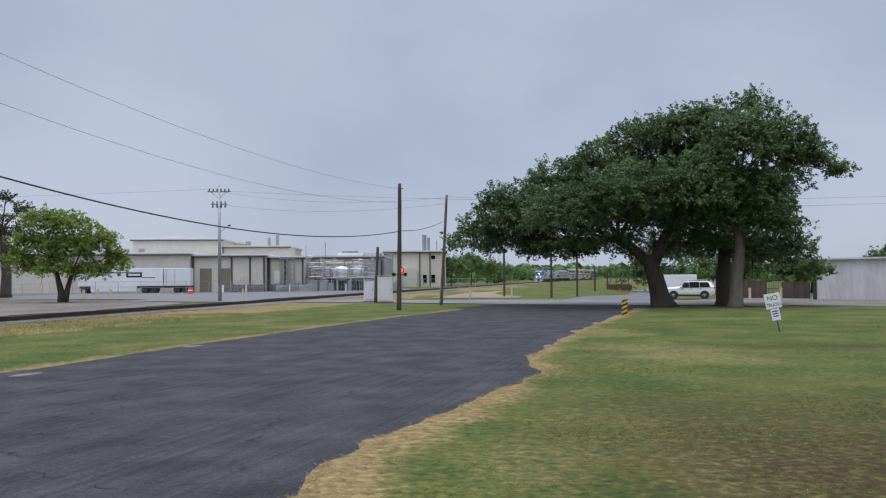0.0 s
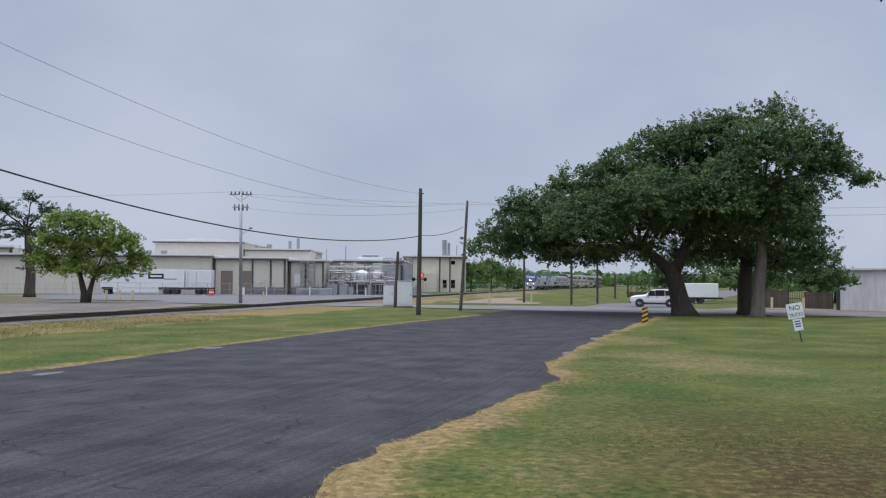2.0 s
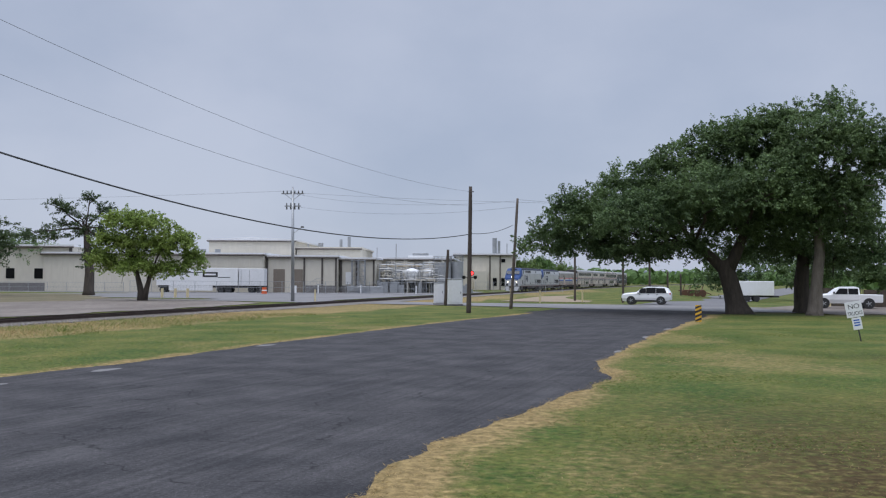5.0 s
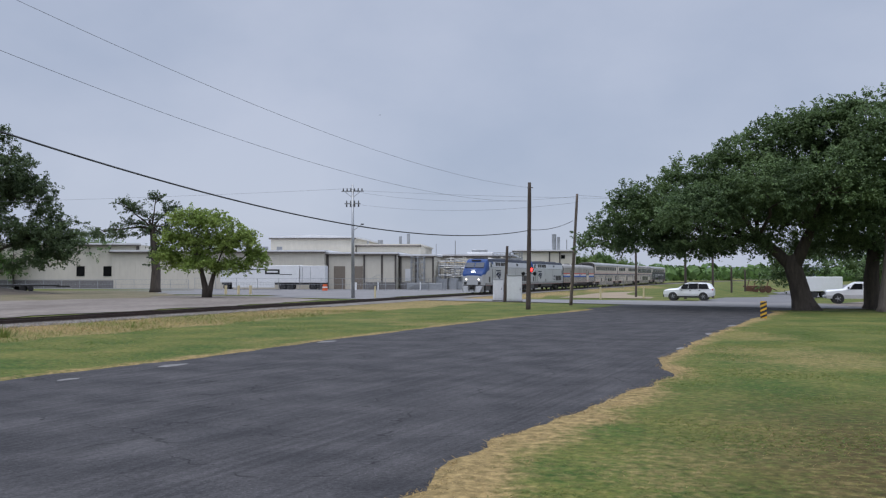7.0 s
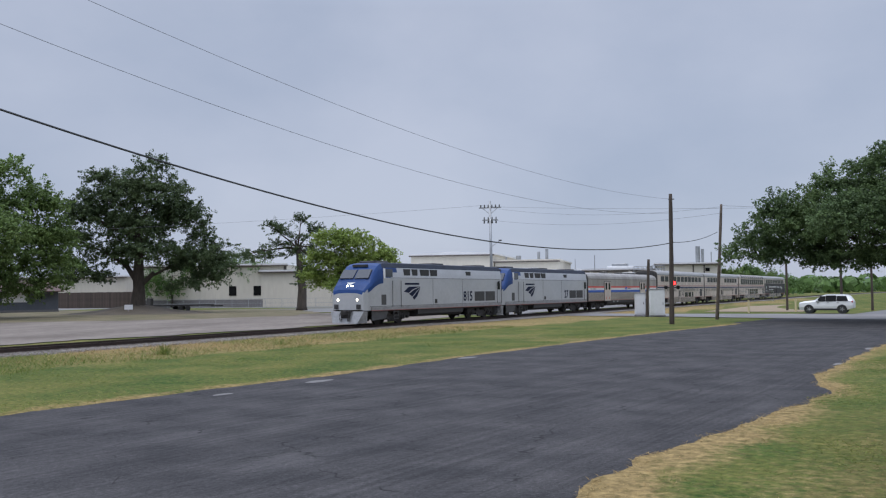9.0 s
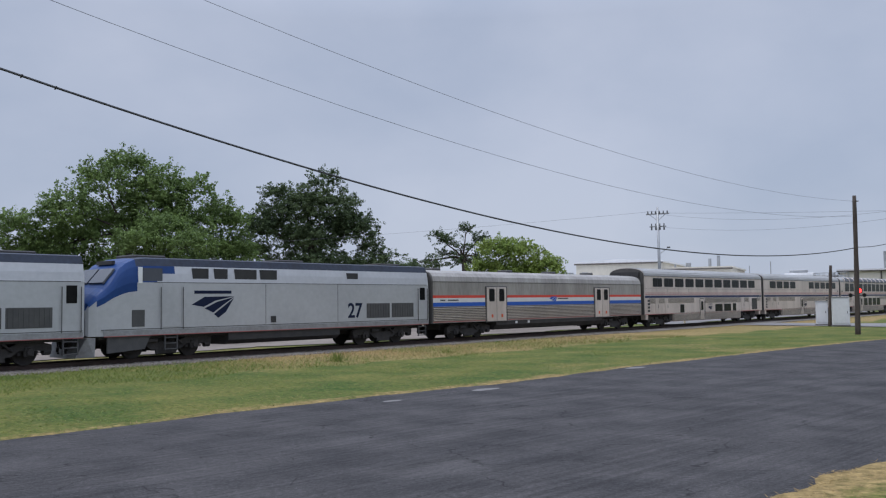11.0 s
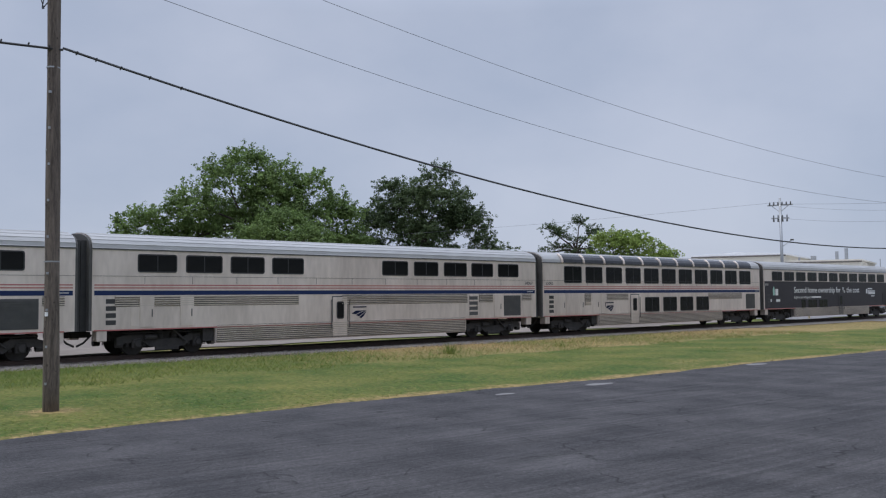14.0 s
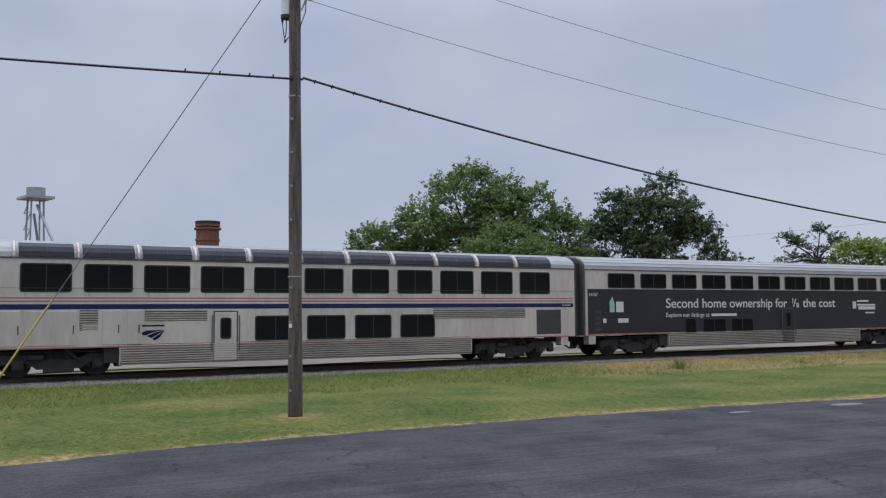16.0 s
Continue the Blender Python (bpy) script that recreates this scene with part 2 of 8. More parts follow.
def rod(bm, a, b, r, r2=None, seg=8, caps=True):
    a, b = Vector(a), Vector(b)
    r2 = r if r2 is None else r2
    q = (b - a).to_track_quat("Z", "Y").to_matrix()
    ra, rb = [], []
    for i in range(seg):
        c, s = math.cos(2 * math.pi * i / seg), math.sin(2 * math.pi * i / seg)
        d = q @ Vector((c, s, 0))
        ra.append(bm.verts.new(a + d * r))
        rb.append(bm.verts.new(b + d * r2))
    for i in range(seg):
        j = (i + 1) % seg
        bm.faces.new((ra[i], ra[j], rb[j], rb[i]))
    if caps:
        bm.faces.new(list(reversed(ra)))
        bm.faces.new(rb)
    return bm


def rodb(a, b, r, r2=None, seg=8):
    return rod(bmesh.new(), a, b, r, r2, seg)


def tube(bm, pts, radii, seg=8):
    """A bent tapering tube through the points."""
    rings = []
    pts = [Vector(p) for p in pts]
    for i, p in enumerate(pts):
        d = (pts[min(i + 1, len(pts) - 1)] - pts[max(i - 1, 0)]).normalized()
        q = Vector((0, 0, 1)).rotation_difference(d).to_matrix()
        rings.append([bm.verts.new(p + q @ Vector((math.cos(2 * math.pi * k / seg), math.sin(2 * math.pi * k / seg), 0)) * radii[i]) for k in range(seg)])
    for a, b in zip(rings, rings[1:]):
        for k in range(seg):
            j = (k + 1) % seg
            bm.faces.new((a[k], a[j], b[j], b[k]))
    bm.faces.new(list(reversed(rings[0])))
    bm.faces.new(rings[-1])
    return bm


def profile(bm, pts, x0, x1, mi=0):
    """A closed outline in the y-z plane, drawn out along x."""
    a = [bm.verts.new((x0, y, z)) for y, z in pts]
    b = [bm.verts.new((x1, y, z)) for y, z in pts]
    n = len(pts)
    for i in range(n):
        j = (i + 1) % n
        bm.faces.new((a[i], a[j], b[j], b[i])).material_index = mi
    bm.faces.new(list(reversed(a))).material_index = mi
    bm.faces.new(b).material_index = mi
    bmesh.ops.recalc_face_normals(bm, faces=bm.faces)
    return bm


def sheet(name, xs_ys, z, material, label, category, thick=0.0):
    """A flat piece of ground from its outline."""
    bm = bmesh.new()
    vs = [bm.verts.new((x, y, z)) for x, y in xs_ys]
    f = bm.faces.new(vs)
    if f.normal.z < 0:
        f.normal_flip()
    bmesh.ops.triangulate(bm, faces=bm.faces)
    return tagged(part(name, bm, material), label, category, kind="structure")

# ---------------- ground, road, lots ----------------
ROAD_L = [(-40, -95), (-24, -36), (-18.2, -8), (-15.9, 2), (-15.5, 5), (-15.1, 9.5), (-13.7, 15.8), (-12.4, 20.5), (-10.7, 25), (-9.0, 32.4), (-7.8, 36.5), (-6.0, 43.3), (-2.8, 53.4), (-0.4, 60), (1.6, 66), (2.2, 69)]
ROAD_R = [(-34, -95), (-17, -40), (-6.2, -6), (-3.0, 5), (-1.8, 9.7), (-1.2, 13.2), (-0.2, 15.8), (0.9, 18.8), (1.5, 20.6), (2.3, 22.2), (2.35, 24.3), (2.2, 26.0), (3.1, 29), (3.7, 31.7), (4.9, 36.0), (6.0, 40), (7.2, 44), (8.6, 48.6), (9.9, 53), (11.6, 58), (13.4, 63.5)]


def along(line, step):
    out = []
    for (xa, ya), (xb, yb) in zip(line, line[1:]):
        n = max(1, int(math.hypot(xb - xa, yb - ya) / step))
        out += [(xa + (xb - xa) * i / n, ya + (yb - ya) * i / n) for i in range(n)]
    return out + [line[-1]]


def ragged(line, step, amp, scale, seed):
    """The line in small steps, worn to an uneven edge."""
    out = []
    for x, y in along(line, step):
        v = noise.noise_vector(Vector((x * scale, y * scale, seed))) + 0.5 * noise.noise_vector(Vector((x * scale * 3, y * scale * 3, seed + 5)))
        out.append((x + v.x * amp, y + v.y * amp))
    return out


EDGE_L = ragged(ROAD_L, 0.45, 0.16, 0.8, 1.0)
EDGE_R = ragged(ROAD_R, 0.40, 0.26, 0.9, 7.0)
# the track: a straight line that bends gently away far off
TU, TN = Vector((0.2149, 0.9766)), Vector((0.9766, -0.2149))
TRACK_D, RAIL_Z, BEND_AT, BEND_R = -35.5, 0.20, 200.0, 3500.0


def track(s, lateral=0.0):
    """A place on the track s metres along it, and its heading in degrees; lateral is towards the road."""
    off = (s - BEND_AT) ** 2 / (2 * BEND_R) if s > BEND_AT else 0.0
    p = TU * s + TN * (TRACK_D + off + lateral)
    return p.x, p.y, math.degrees(math.atan2(TU.y, TU.x)) - (math.degrees((s - BEND_AT) / BEND_R) if s > BEND_AT else 0.0)


def steps(fine, lo, hi, far):
    mid = list(np.arange(lo, hi + fine / 2, fine))
    up, down, d, v, w = [], [], fine, hi, lo
    while v < far:
        d *= 1.35
        v, w = v + d, w - d
        up.append(v)
        down.append(w)
    return np.array(down[::-1] + mid + up)


def edge_distance(px, py, line):
    a = np.array(line[:-1])[:, None, :]
    b = np.array(line[1:])[:, None, :]
    best = np.full(px.shape, 1e9)
    p = np.stack([px, py], -1)[None]
    for i in range(0, len(a), 8):
        ab = b[i:i + 8] - a[i:i + 8]
        t = np.clip(((p - a[i:i + 8]) * ab).sum(-1) / (ab * ab).sum(-1), 0, 1)
        best = np.minimum(best, np.linalg.norm(p - a[i:i + 8] - t[..., None] * ab, axis=-1).min(0))
    return best


def smooth_noise(x, y, cell, seed):
    rng = np.random.RandomState(seed)
    g = rng.rand(256, 256)
    u, v = x / cell, y / cell
    i, j = np.floor(u).astype(int), np.floor(v).astype(int)
    a, b = u - i, v - j
    a, b = a * a * (3 - 2 * a), b * b * (3 - 2 * b)
    q = lambda k, m: g[k % 256, m % 256]
    return (q(i, j) * (1 - a) + q(i + 1, j) * a) * (1 - b) + (q(i, j + 1) * (1 - a) + q(i + 1, j + 1) * a) * b


def dryness(x, y):
    """How parched the grass is: along the road's edges, on the rough strip by the track, and in patches."""
    n1, n2, n3 = smooth_noise(x, y, 3.7, 1), smooth_noise(x, y, 1.1, 2), smooth_noise(x, y, 9.0, 3)
    dr = edge_distance(x, y, ROAD_R) + (n2 - 0.5) * 0.9 + (n1 - 0.5) * 0.7
    dl = edge_distance(x, y, ROAD_L) + (n2 - 0.5) * 0.6
    t = x * TN.x + y * TN.y - TRACK_D
    along_t = x * TU.x + y * TU.y
    dry = np.clip(1.15 - dr / 0.85, 0, 1) * 0.95
    dry = np.maximum(dry, np.clip(1.0 - dl / 0.62, 0, 1) * 0.85)
    # the rough strip: straw further along the line, greener near at hand
    rough = np.clip((10.3 + (n2 - 0.5) * 1.2 - t) * 2.0, 0, 1) * np.clip((t - 1.5) * 2, 0, 1)
    straw = np.clip((along_t - 12 + (n3 - 0.5) * 16) / 14, 0.06, 1.0)
    dry = np.maximum(dry, rough * straw * np.clip(0.25 + n1 * 0.55 + n3 * 0.45, 0, 1) * 0.92)
    lawn_r = np.clip((x - np.interp(y, RY, RX)) / 2.0, 0, 1)
    dry = np.maximum(dry, np.clip((n1 * 0.6 + n2 * 0.25 + n3 * 0.5 - 0.80) * 1.5, 0, 0.36))
    near_r = lawn_r * np.clip((21 - y) / 12, 0, 1) * np.clip((n1 * 0.7 + n2 * 0.6 - 0.45) * 1.2, 0, 0.36)
    dry = np.maximum(dry, near_r)
    ring = np.exp(-((x + 17.9) ** 2 + (y - 11.5) ** 2) / 0.30)
    return np.clip(np.maximum(dry, ring), 0, 1)


def mound(x, y):
    """The low grassy bank between the road and the track beyond the crossing."""
    return 1.15 * np.exp(-((x - 17.5 - 0.22 * (y - 130)) / 5.0) ** 2) * np.clip((y - 104) / 20, 0, 1) * np.clip((300 - y) / 60, 0, 1)


LX, LY = np.array(sorted(EDGE_L, key=lambda p: p[1])).T
RX, RY = np.array(sorted(EDGE_R, key=lambda p: p[1])).T


def off_road(x, y):
    """Metres outside the street's edges; negative on the asphalt."""
    return np.maximum(x - np.interp(y, RY, RX), np.interp(y, LY, LX) - x) * 0.95


gx, gy = steps(0.3, -38.0, 30.0, 3500.0), steps(0.3, -4.0, 64.0, 3500.0)
GX, GY = np.meshgrid(gx, gy)
fx, fy = GX.ravel(), GY.ravel()
near = (np.abs(fx) < 150) & (np.abs(fy - 60) < 160)
fz = np.where(near, (smooth_noise(fx, fy, 2.3, 5) - 0.5) * 0.03 + (smooth_noise(fx, fy, 0.5, 6) - 0.5) * 0.015, 0.0)
lip = np.clip(off_road(fx, fy) * 0.22, -0.09, 0.026)
by_track = fx * TN.x + fy * TN.y - TRACK_D < 3.2
fz = np.where((fy < 66) & (fy > -95) & ~by_track, 0.004 + fz + lip, fz * 0.3 - 0.03) + mound(fx, fy)
dry_v = np.where(near, dryness(fx, fy), 0.12)
ny, nx = GX.shape
idx = np.arange(nx * ny).reshape(ny, nx)
quads = np.stack([idx[:-1, :-1], idx[:-1, 1:], idx[1:, 1:], idx[1:, :-1]], -1).reshape(-1, 4)
ground_me = bpy.data.meshes.new("ground")
ground_me.from_pydata(np.stack([fx, fy, fz], 1).tolist(), [], quads.tolist())
# a worn patch, then the near right lawn: thin grass with tree shade painted in
bare_shade_v = np.exp(-((fx - 15.5) / 5.0) ** 2 - ((fy - 29.5) / 1.5) ** 2) * 0.9 + np.clip((fx - 0.6) / 3.4, 0, 1) * np.clip((21 - fy) / 9, 0, 1) * 1.0
ab = ground_me.attributes.new("bare", "FLOAT", "POINT")
ab.data.foreach_set("value", np.where(near, bare_shade_v, 0.0).astype(np.float32))
at = ground_me.attributes.new("dry", "FLOAT", "POINT")
at.data.foreach_set("value", dry_v.astype(np.float32))


def grass_material():
    m = mat("lawn", (0.042, 0.080, 0.014), (0.142, 0.138, 0.036), 0.95, scale=0.38, fine=7, lo=0.38, hi=0.62, bump=0.5, spec=0.15)
    n, l = m.node_tree.nodes, m.node_tree.links
    b = n["Principled BSDF"]
    src = b.inputs["Base Color"].links[0].from_socket
    a = n.new("ShaderNodeAttribute")
    a.attribute_name = "dry"
    tc = n.new("ShaderNodeTexCoord")
    z = n.new("ShaderNodeTexNoise")
    z.inputs["Scale"].default_value, z.inputs["Detail"].default_value = 5.0, 9.0
    z.inputs["Roughness"].default_value = 0.68
    l.new(tc.outputs["Object"], z.inputs["Vector"])
    ad = n.new("ShaderNodeMath")
    ad.operation = "ADD"
    l.new(a.outputs["Fac"], ad.inputs[0])
    sc = n.new("ShaderNodeMapRange")
    sc.inputs["To Min"].default_value, sc.inputs["To Max"].default_value = -0.85, 0.85
    l.new(z.outputs["Fac"], sc.inputs["Value"])
    l.new(sc.outputs["Result"], ad.inputs[1])
    mr = n.new("ShaderNodeMapRange")
    mr.inputs["From Min"].default_value, mr.inputs["From Max"].default_value = 0.06, 0.82
    l.new(ad.outputs[0], mr.inputs["Value"])
    st = n.new("ShaderNodeValToRGB")
    st.color_ramp.elements[0].position, st.color_ramp.elements[0].color = 0.35, (0.175, 0.125, 0.052, 1)
    st.color_ramp.elements[1].position, st.color_ramp.elements[1].color = 0.65, (0.33, 0.238, 0.105, 1)
    l.new(z.outputs["Fac"], st.inputs["Fac"])
    mx = n.new("ShaderNodeMixRGB")
    l.new(mr.outputs["Result"], mx.inputs["Fac"])
    l.new(src, mx.inputs["Color1"])
    l.new(st.outputs["Color"], mx.inputs["Color2"])
    # worn soil that shows through thin grass; at the near right its brown also paints tree shade
    ba = n.new("ShaderNodeAttribute")
    ba.attribute_name = "bare"
    zb = n.new("ShaderNodeTexNoise")
    zb.inputs["Scale"].default_value, zb.inputs["Detail"].default_value = 6.5, 8.0
    zb.inputs["Roughness"].default_value = 0.65
    l.new(tc.outputs["Object"], zb.inputs["Vector"])
    rb = n.new("ShaderNodeMapRange")
    rb.inputs["From Min"].default_value, rb.inputs["From Max"].default_value = 0.32, 0.54
    rb.inputs["To Min"].default_value, rb.inputs["To Max"].default_value = 0.0, 1.0
    l.new(zb.outputs["Fac"], rb.inputs["Value"])
    mb = n.new("ShaderNodeMath")
    mb.operation = "MULTIPLY"
    l.new(rb.outputs["Result"], mb.inputs[0])
    l.new(ba.outputs["Fac"], mb.inputs[1])
    soil_shade = n.new("ShaderNodeMixRGB")
    soil_shade.inputs["Color2"].default_value = (0.064, 0.043, 0.016, 1)
    l.new(mb.outputs[0], soil_shade.inputs["Fac"])
    l.new(mx.outputs["Color"], soil_shade.inputs["Color1"])
    # fine blade-sized mottling over all of it
    zf = n.new("ShaderNodeTexNoise")
    zf.inputs["Scale"].default_value, zf.inputs["Detail"].default_value = 8.0, 9.0
    zf.inputs["Roughness"].default_value = 0.78
    l.new(tc.outputs["Object"], zf.inputs["Vector"])
    rf = n.new("ShaderNodeMapRange")
    rf.inputs["From Min"].default_value, rf.inputs["From Max"].default_value = 0.32, 0.68
    rf.inputs["To Min"].default_value, rf.inputs["To Max"].default_value = 0.52, 1.46
    l.new(zf.outputs["Fac"], rf.inputs["Value"])
    fm = n.new("ShaderNodeMixRGB")
    fm.blend_type = "MULTIPLY"
    fm.inputs["Fac"].default_value = 1.0
    l.new(soil_shade.outputs["Color"], fm.inputs["Color1"])
    l.new(rf.outputs["Result"], fm.inputs["Color2"])
    l.new(fm.outputs["Color"], b.inputs["Base Color"])
    return m


M["lawn"] = grass_material()
ground_me.materials.append(M["lawn"])
for p in ground_me.polygons:
    p.use_smooth = True
ground = tagged(new("ground", ground_me), "mown lawn, green with parched straw patches", "grass", kind="structure")


def blades(name, material, count, area, seed, dry, tall):
    """Grass blades scattered over a stretch of the lawn, as one mesh."""
    rng = np.random.RandomState(seed)
    x0, y0, x1, y1 = area
    x = rng.uniform(x0, x1, count)
    y = y0 + (y1 - y0) * rng.uniform(0, 1, count) ** 1.5
    d = dryness(x, y)
    t = x * TN.x + y * TN.y - TRACK_D
    keep = (off_road(x, y) > rng.uniform(-0.10, 0.08, count)) & (t > 2.9 + rng.uniform(0, 0.6, count)) & (np.where(dry, d, 1 - d) > rng.uniform(0.1, 0.9, count))
    x, y = x[keep], y[keep]
    k = len(x)
    a = rng.uniform(0, 6.283, k)
    t = t[keep]
    w = rng.uniform(0.006, 0.014, k)
    # unmown on the strip beside the track
    h = tall * rng.uniform(0.5, 1.4, k) * np.where(t < 10.0 + 0.6 * np.sin(y * 0.9), 3.4, 1.0)
    lean = np.where(t < 10.6, 1.1, 2.8) * h * rng.uniform(0.7, 1.3, k)
    way = rng.uniform(0, 6.283, k)
    lx, ly = np.cos(way) * lean, np.sin(way) * lean
    z = np.full(k, 0.022)
    v = np.stack([np.stack([x - w * np.cos(a), y - w * np.sin(a), z], 1), np.stack([x + w * np.cos(a), y + w * np.sin(a), z], 1), np.stack([x + lx, y + ly, z + h], 1)], 1).reshape(-1, 3)
    me = bpy.data.meshes.new(name)
    me.from_pydata(v.tolist(), [], np.arange(3 * k).reshape(-1, 3).tolist())
    me.materials.append(M[material])
    return tagged(new(name, me), "short mown grass blades" if not dry else "dry straw-coloured grass blades", "grass", kind="stuff")


M["blade_green"] = leaf_mat("blade_green", (0.085, 0.148, 0.026), (0.215, 0.232, 0.062), 0.5)
M["blade_straw"] = leaf_mat("blade_straw", (0.27, 0.195, 0.088), (0.46, 0.335, 0.155), 0.5)
for nm, mt, n, area, sd, dr, tall in (("grass_blades", "blade_green", 260000, (-3, 8, 22, 46), 1, False, 0.022), ("straw_blades", "blade_straw", 170000, (-3, 8, 18, 46), 2, True, 0.024), ("grass_blades", "blade_green", 190000, (-36, -4, -6, 60), 3, False, 0.035), ("straw_blades", "blade_straw", 130000, (-36, -4, -4, 60), 4, True, 0.035)):
    blades(nm, mt, n, area, sd, dr, tall)


def asphalt_material():
    """Dark patched asphalt: streaks along the street, mottling, pale aggregate and fine cracks."""
    m = mat("street_asphalt", (0.038, 0.037, 0.039), (0.078, 0.074, 0.075), 0.85, scale=0.7, fine=24, lo=0.38, hi=0.62, bump=1.0, spec=0.14)
    n, l = m.node_tree.nodes, m.node_tree.links
    b = n["Principled BSDF"]
    src = b.inputs["Base Color"].links[0].from_socket
    tc = n.new("ShaderNodeTexCoord")
    mp = n.new("ShaderNodeMapping")
    mp.vector_type = "TEXTURE"
    mp.inputs["Rotation"].default_value = (0, 0, radians(-16.3))
    mp.inputs["Scale"].default_value = (0.13, 7.5, 1)
    l.new(tc.outputs["Object"], mp.inputs["Vector"])
    st = n.new("ShaderNodeTexNoise")
    st.inputs["Scale"].default_value, st.inputs["Detail"].default_value = 1.0, 9.0
    st.inputs["Roughness"].default_value = 0.62
    l.new(mp.outputs["Vector"], st.inputs["Vector"])
    r1 = n.new("ShaderNodeMapRange")
    r1.inputs["From Min"].default_value, r1.inputs["From Max"].default_value = 0.35, 0.65
    r1.inputs["To Min"].default_value, r1.inputs["To Max"].default_value = 0.78, 1.20
    l.new(st.outputs["Fac"], r1.inputs["Value"])
    vo = n.new("ShaderNodeTexVoronoi")
    vo.feature = "DISTANCE_TO_EDGE"
    vo.inputs["Scale"].default_value = 0.42
    wob = n.new("ShaderNodeTexNoise")
    wob.inputs["Scale"].default_value, wob.inputs["Detail"].default_value = 1.3, 5.0
    l.new(tc.outputs["Object"], wob.inputs["Vector"])
    mixv = n.new("ShaderNodeMixRGB")
    mixv.blend_type = "ADD"
    mixv.inputs["Fac"].default_value = 1.6
    l.new(tc.outputs["Object"], mixv.inputs["Color1"])
    l.new(wob.outputs["Color"], mixv.inputs["Color2"])
    l.new(mixv.outputs["Color"], vo.inputs["Vector"])
    r2 = n.new("ShaderNodeMapRange")
    r2.inputs["From Min"].default_value, r2.inputs["From Max"].default_value = 0.0, 0.012
    r2.inputs["To Min"].default_value, r2.inputs["To Max"].default_value = 0.35, 1.0
    l.new(vo.outputs["Distance"], r2.inputs["Value"])
    mask = n.new("ShaderNodeMapRange")
    mask.inputs["From Min"].default_value, mask.inputs["From Max"].default_value = 0.505, 0.555
    l.new(wob.outputs["Fac"], mask.inputs["Value"])
    crack = n.new("ShaderNodeMixRGB")
    crack.inputs["Color1"].default_value = (1, 1, 1, 1)
    l.new(mask.outputs["Result"], crack.inputs["Fac"])
    l.new(r2.outputs["Result"], crack.inputs["Color2"])
    sp = n.new("ShaderNodeTexVoronoi")
    sp.inputs["Scale"].default_value = 21.0
    l.new(tc.outputs["Object"], sp.inputs["Vector"])
    r3 = n.new("ShaderNodeMapRange")
    r3.inputs["From Min"].default_value, r3.inputs["From Max"].default_value = 0.06, 0.22
    r3.inputs["To Min"].default_value, r3.inputs["To Max"].default_value = 2.1, 0.94
    l.new(sp.outputs["Distance"], r3.inputs["Value"])
    gr = n.new("ShaderNodeTexNoise")
    gr.inputs["Scale"].default_value, gr.inputs["Detail"].default_value = 10.0, 9.0
    gr.inputs["Roughness"].default_value = 0.85
    l.new(tc.outputs["Object"], gr.inputs["Vector"])
    r4 = n.new("ShaderNodeMapRange")
    r4.inputs["From Min"].default_value, r4.inputs["From Max"].default_value = 0.3, 0.7
    r4.inputs["To Min"].default_value, r4.inputs["To Max"].default_value = 0.55, 1.5
    l.new(gr.outputs["Fac"], r4.inputs["Value"])
    out = src
    for q in (r4.outputs["Result"], r1.outputs["Result"], crack.outputs["Color"], r3.outputs["Result"]):
        mx = n.new("ShaderNodeMixRGB")
        mx.blend_type = "MULTIPLY"
        mx.inputs["Fac"].default_value = 1.0
        l.new(out, mx.inputs["Color1"])
        l.new(q, mx.inputs["Color2"])
        out = mx.outputs["Color"]
    l.new(out, b.inputs["Base Color"])
    return m


M["asphalt"] = asphalt_material()
# the asphalt street, worn ragged along the lawn, and its way on past the crossing
WIDE_R = [(x + 0.9, y) for x, y in along(ROAD_R, 2.0)]
WIDE_L = [(x - 0.9, y) for x, y in along(ROAD_L, 2.0)]
sheet("road", WIDE_R + [(14.4, 66), (17.0, 71.0), (9.5, 76.0), (4.5, 77.5), (3.0, 73.5), (2.2, 70.5)] + list(reversed(WIDE_L)), 0.004, "asphalt", "dark patched asphalt street with ragged crumbling edges", "road")
sheet("road", ragged([(10.2, 86), (17.0, 106), (30, 142), (60, 226), (150, 480)], 6, 0.4, 0.1, 2) + list(reversed(ragged([(20.2, 84.5), (25.5, 103), (38.5, 139), (69, 222), (160, 476)], 6, 0.4, 0.1, 4))), 0.012, "worn_asphalt", "worn grey asphalt street running on towards distant trees", "road")
# the pale cross street that runs over the track
CROSS = Vector((0.925, -0.38)).normalized()
CROSS_AT = Vector((8.0, 78.5))
CN = Vector((-CROSS.y, CROSS.x))


def cross(a, b):
    p = CROSS_AT + CROSS * a + CN * b
    return p.x, p.y


sheet("road", [cross(a, b) for a, b in ((-46, -1), (-13, -1), (-6, -2.0), (2, -3.0), (9, -3.5), (14, -2.5), (30, -2.5), (60, -2.5), (60, 9), (20, 9), (-2, 11), (-20, 7), (-46, 7))], 0.020, "concrete", "worn pale concrete cross street over the track", "road")

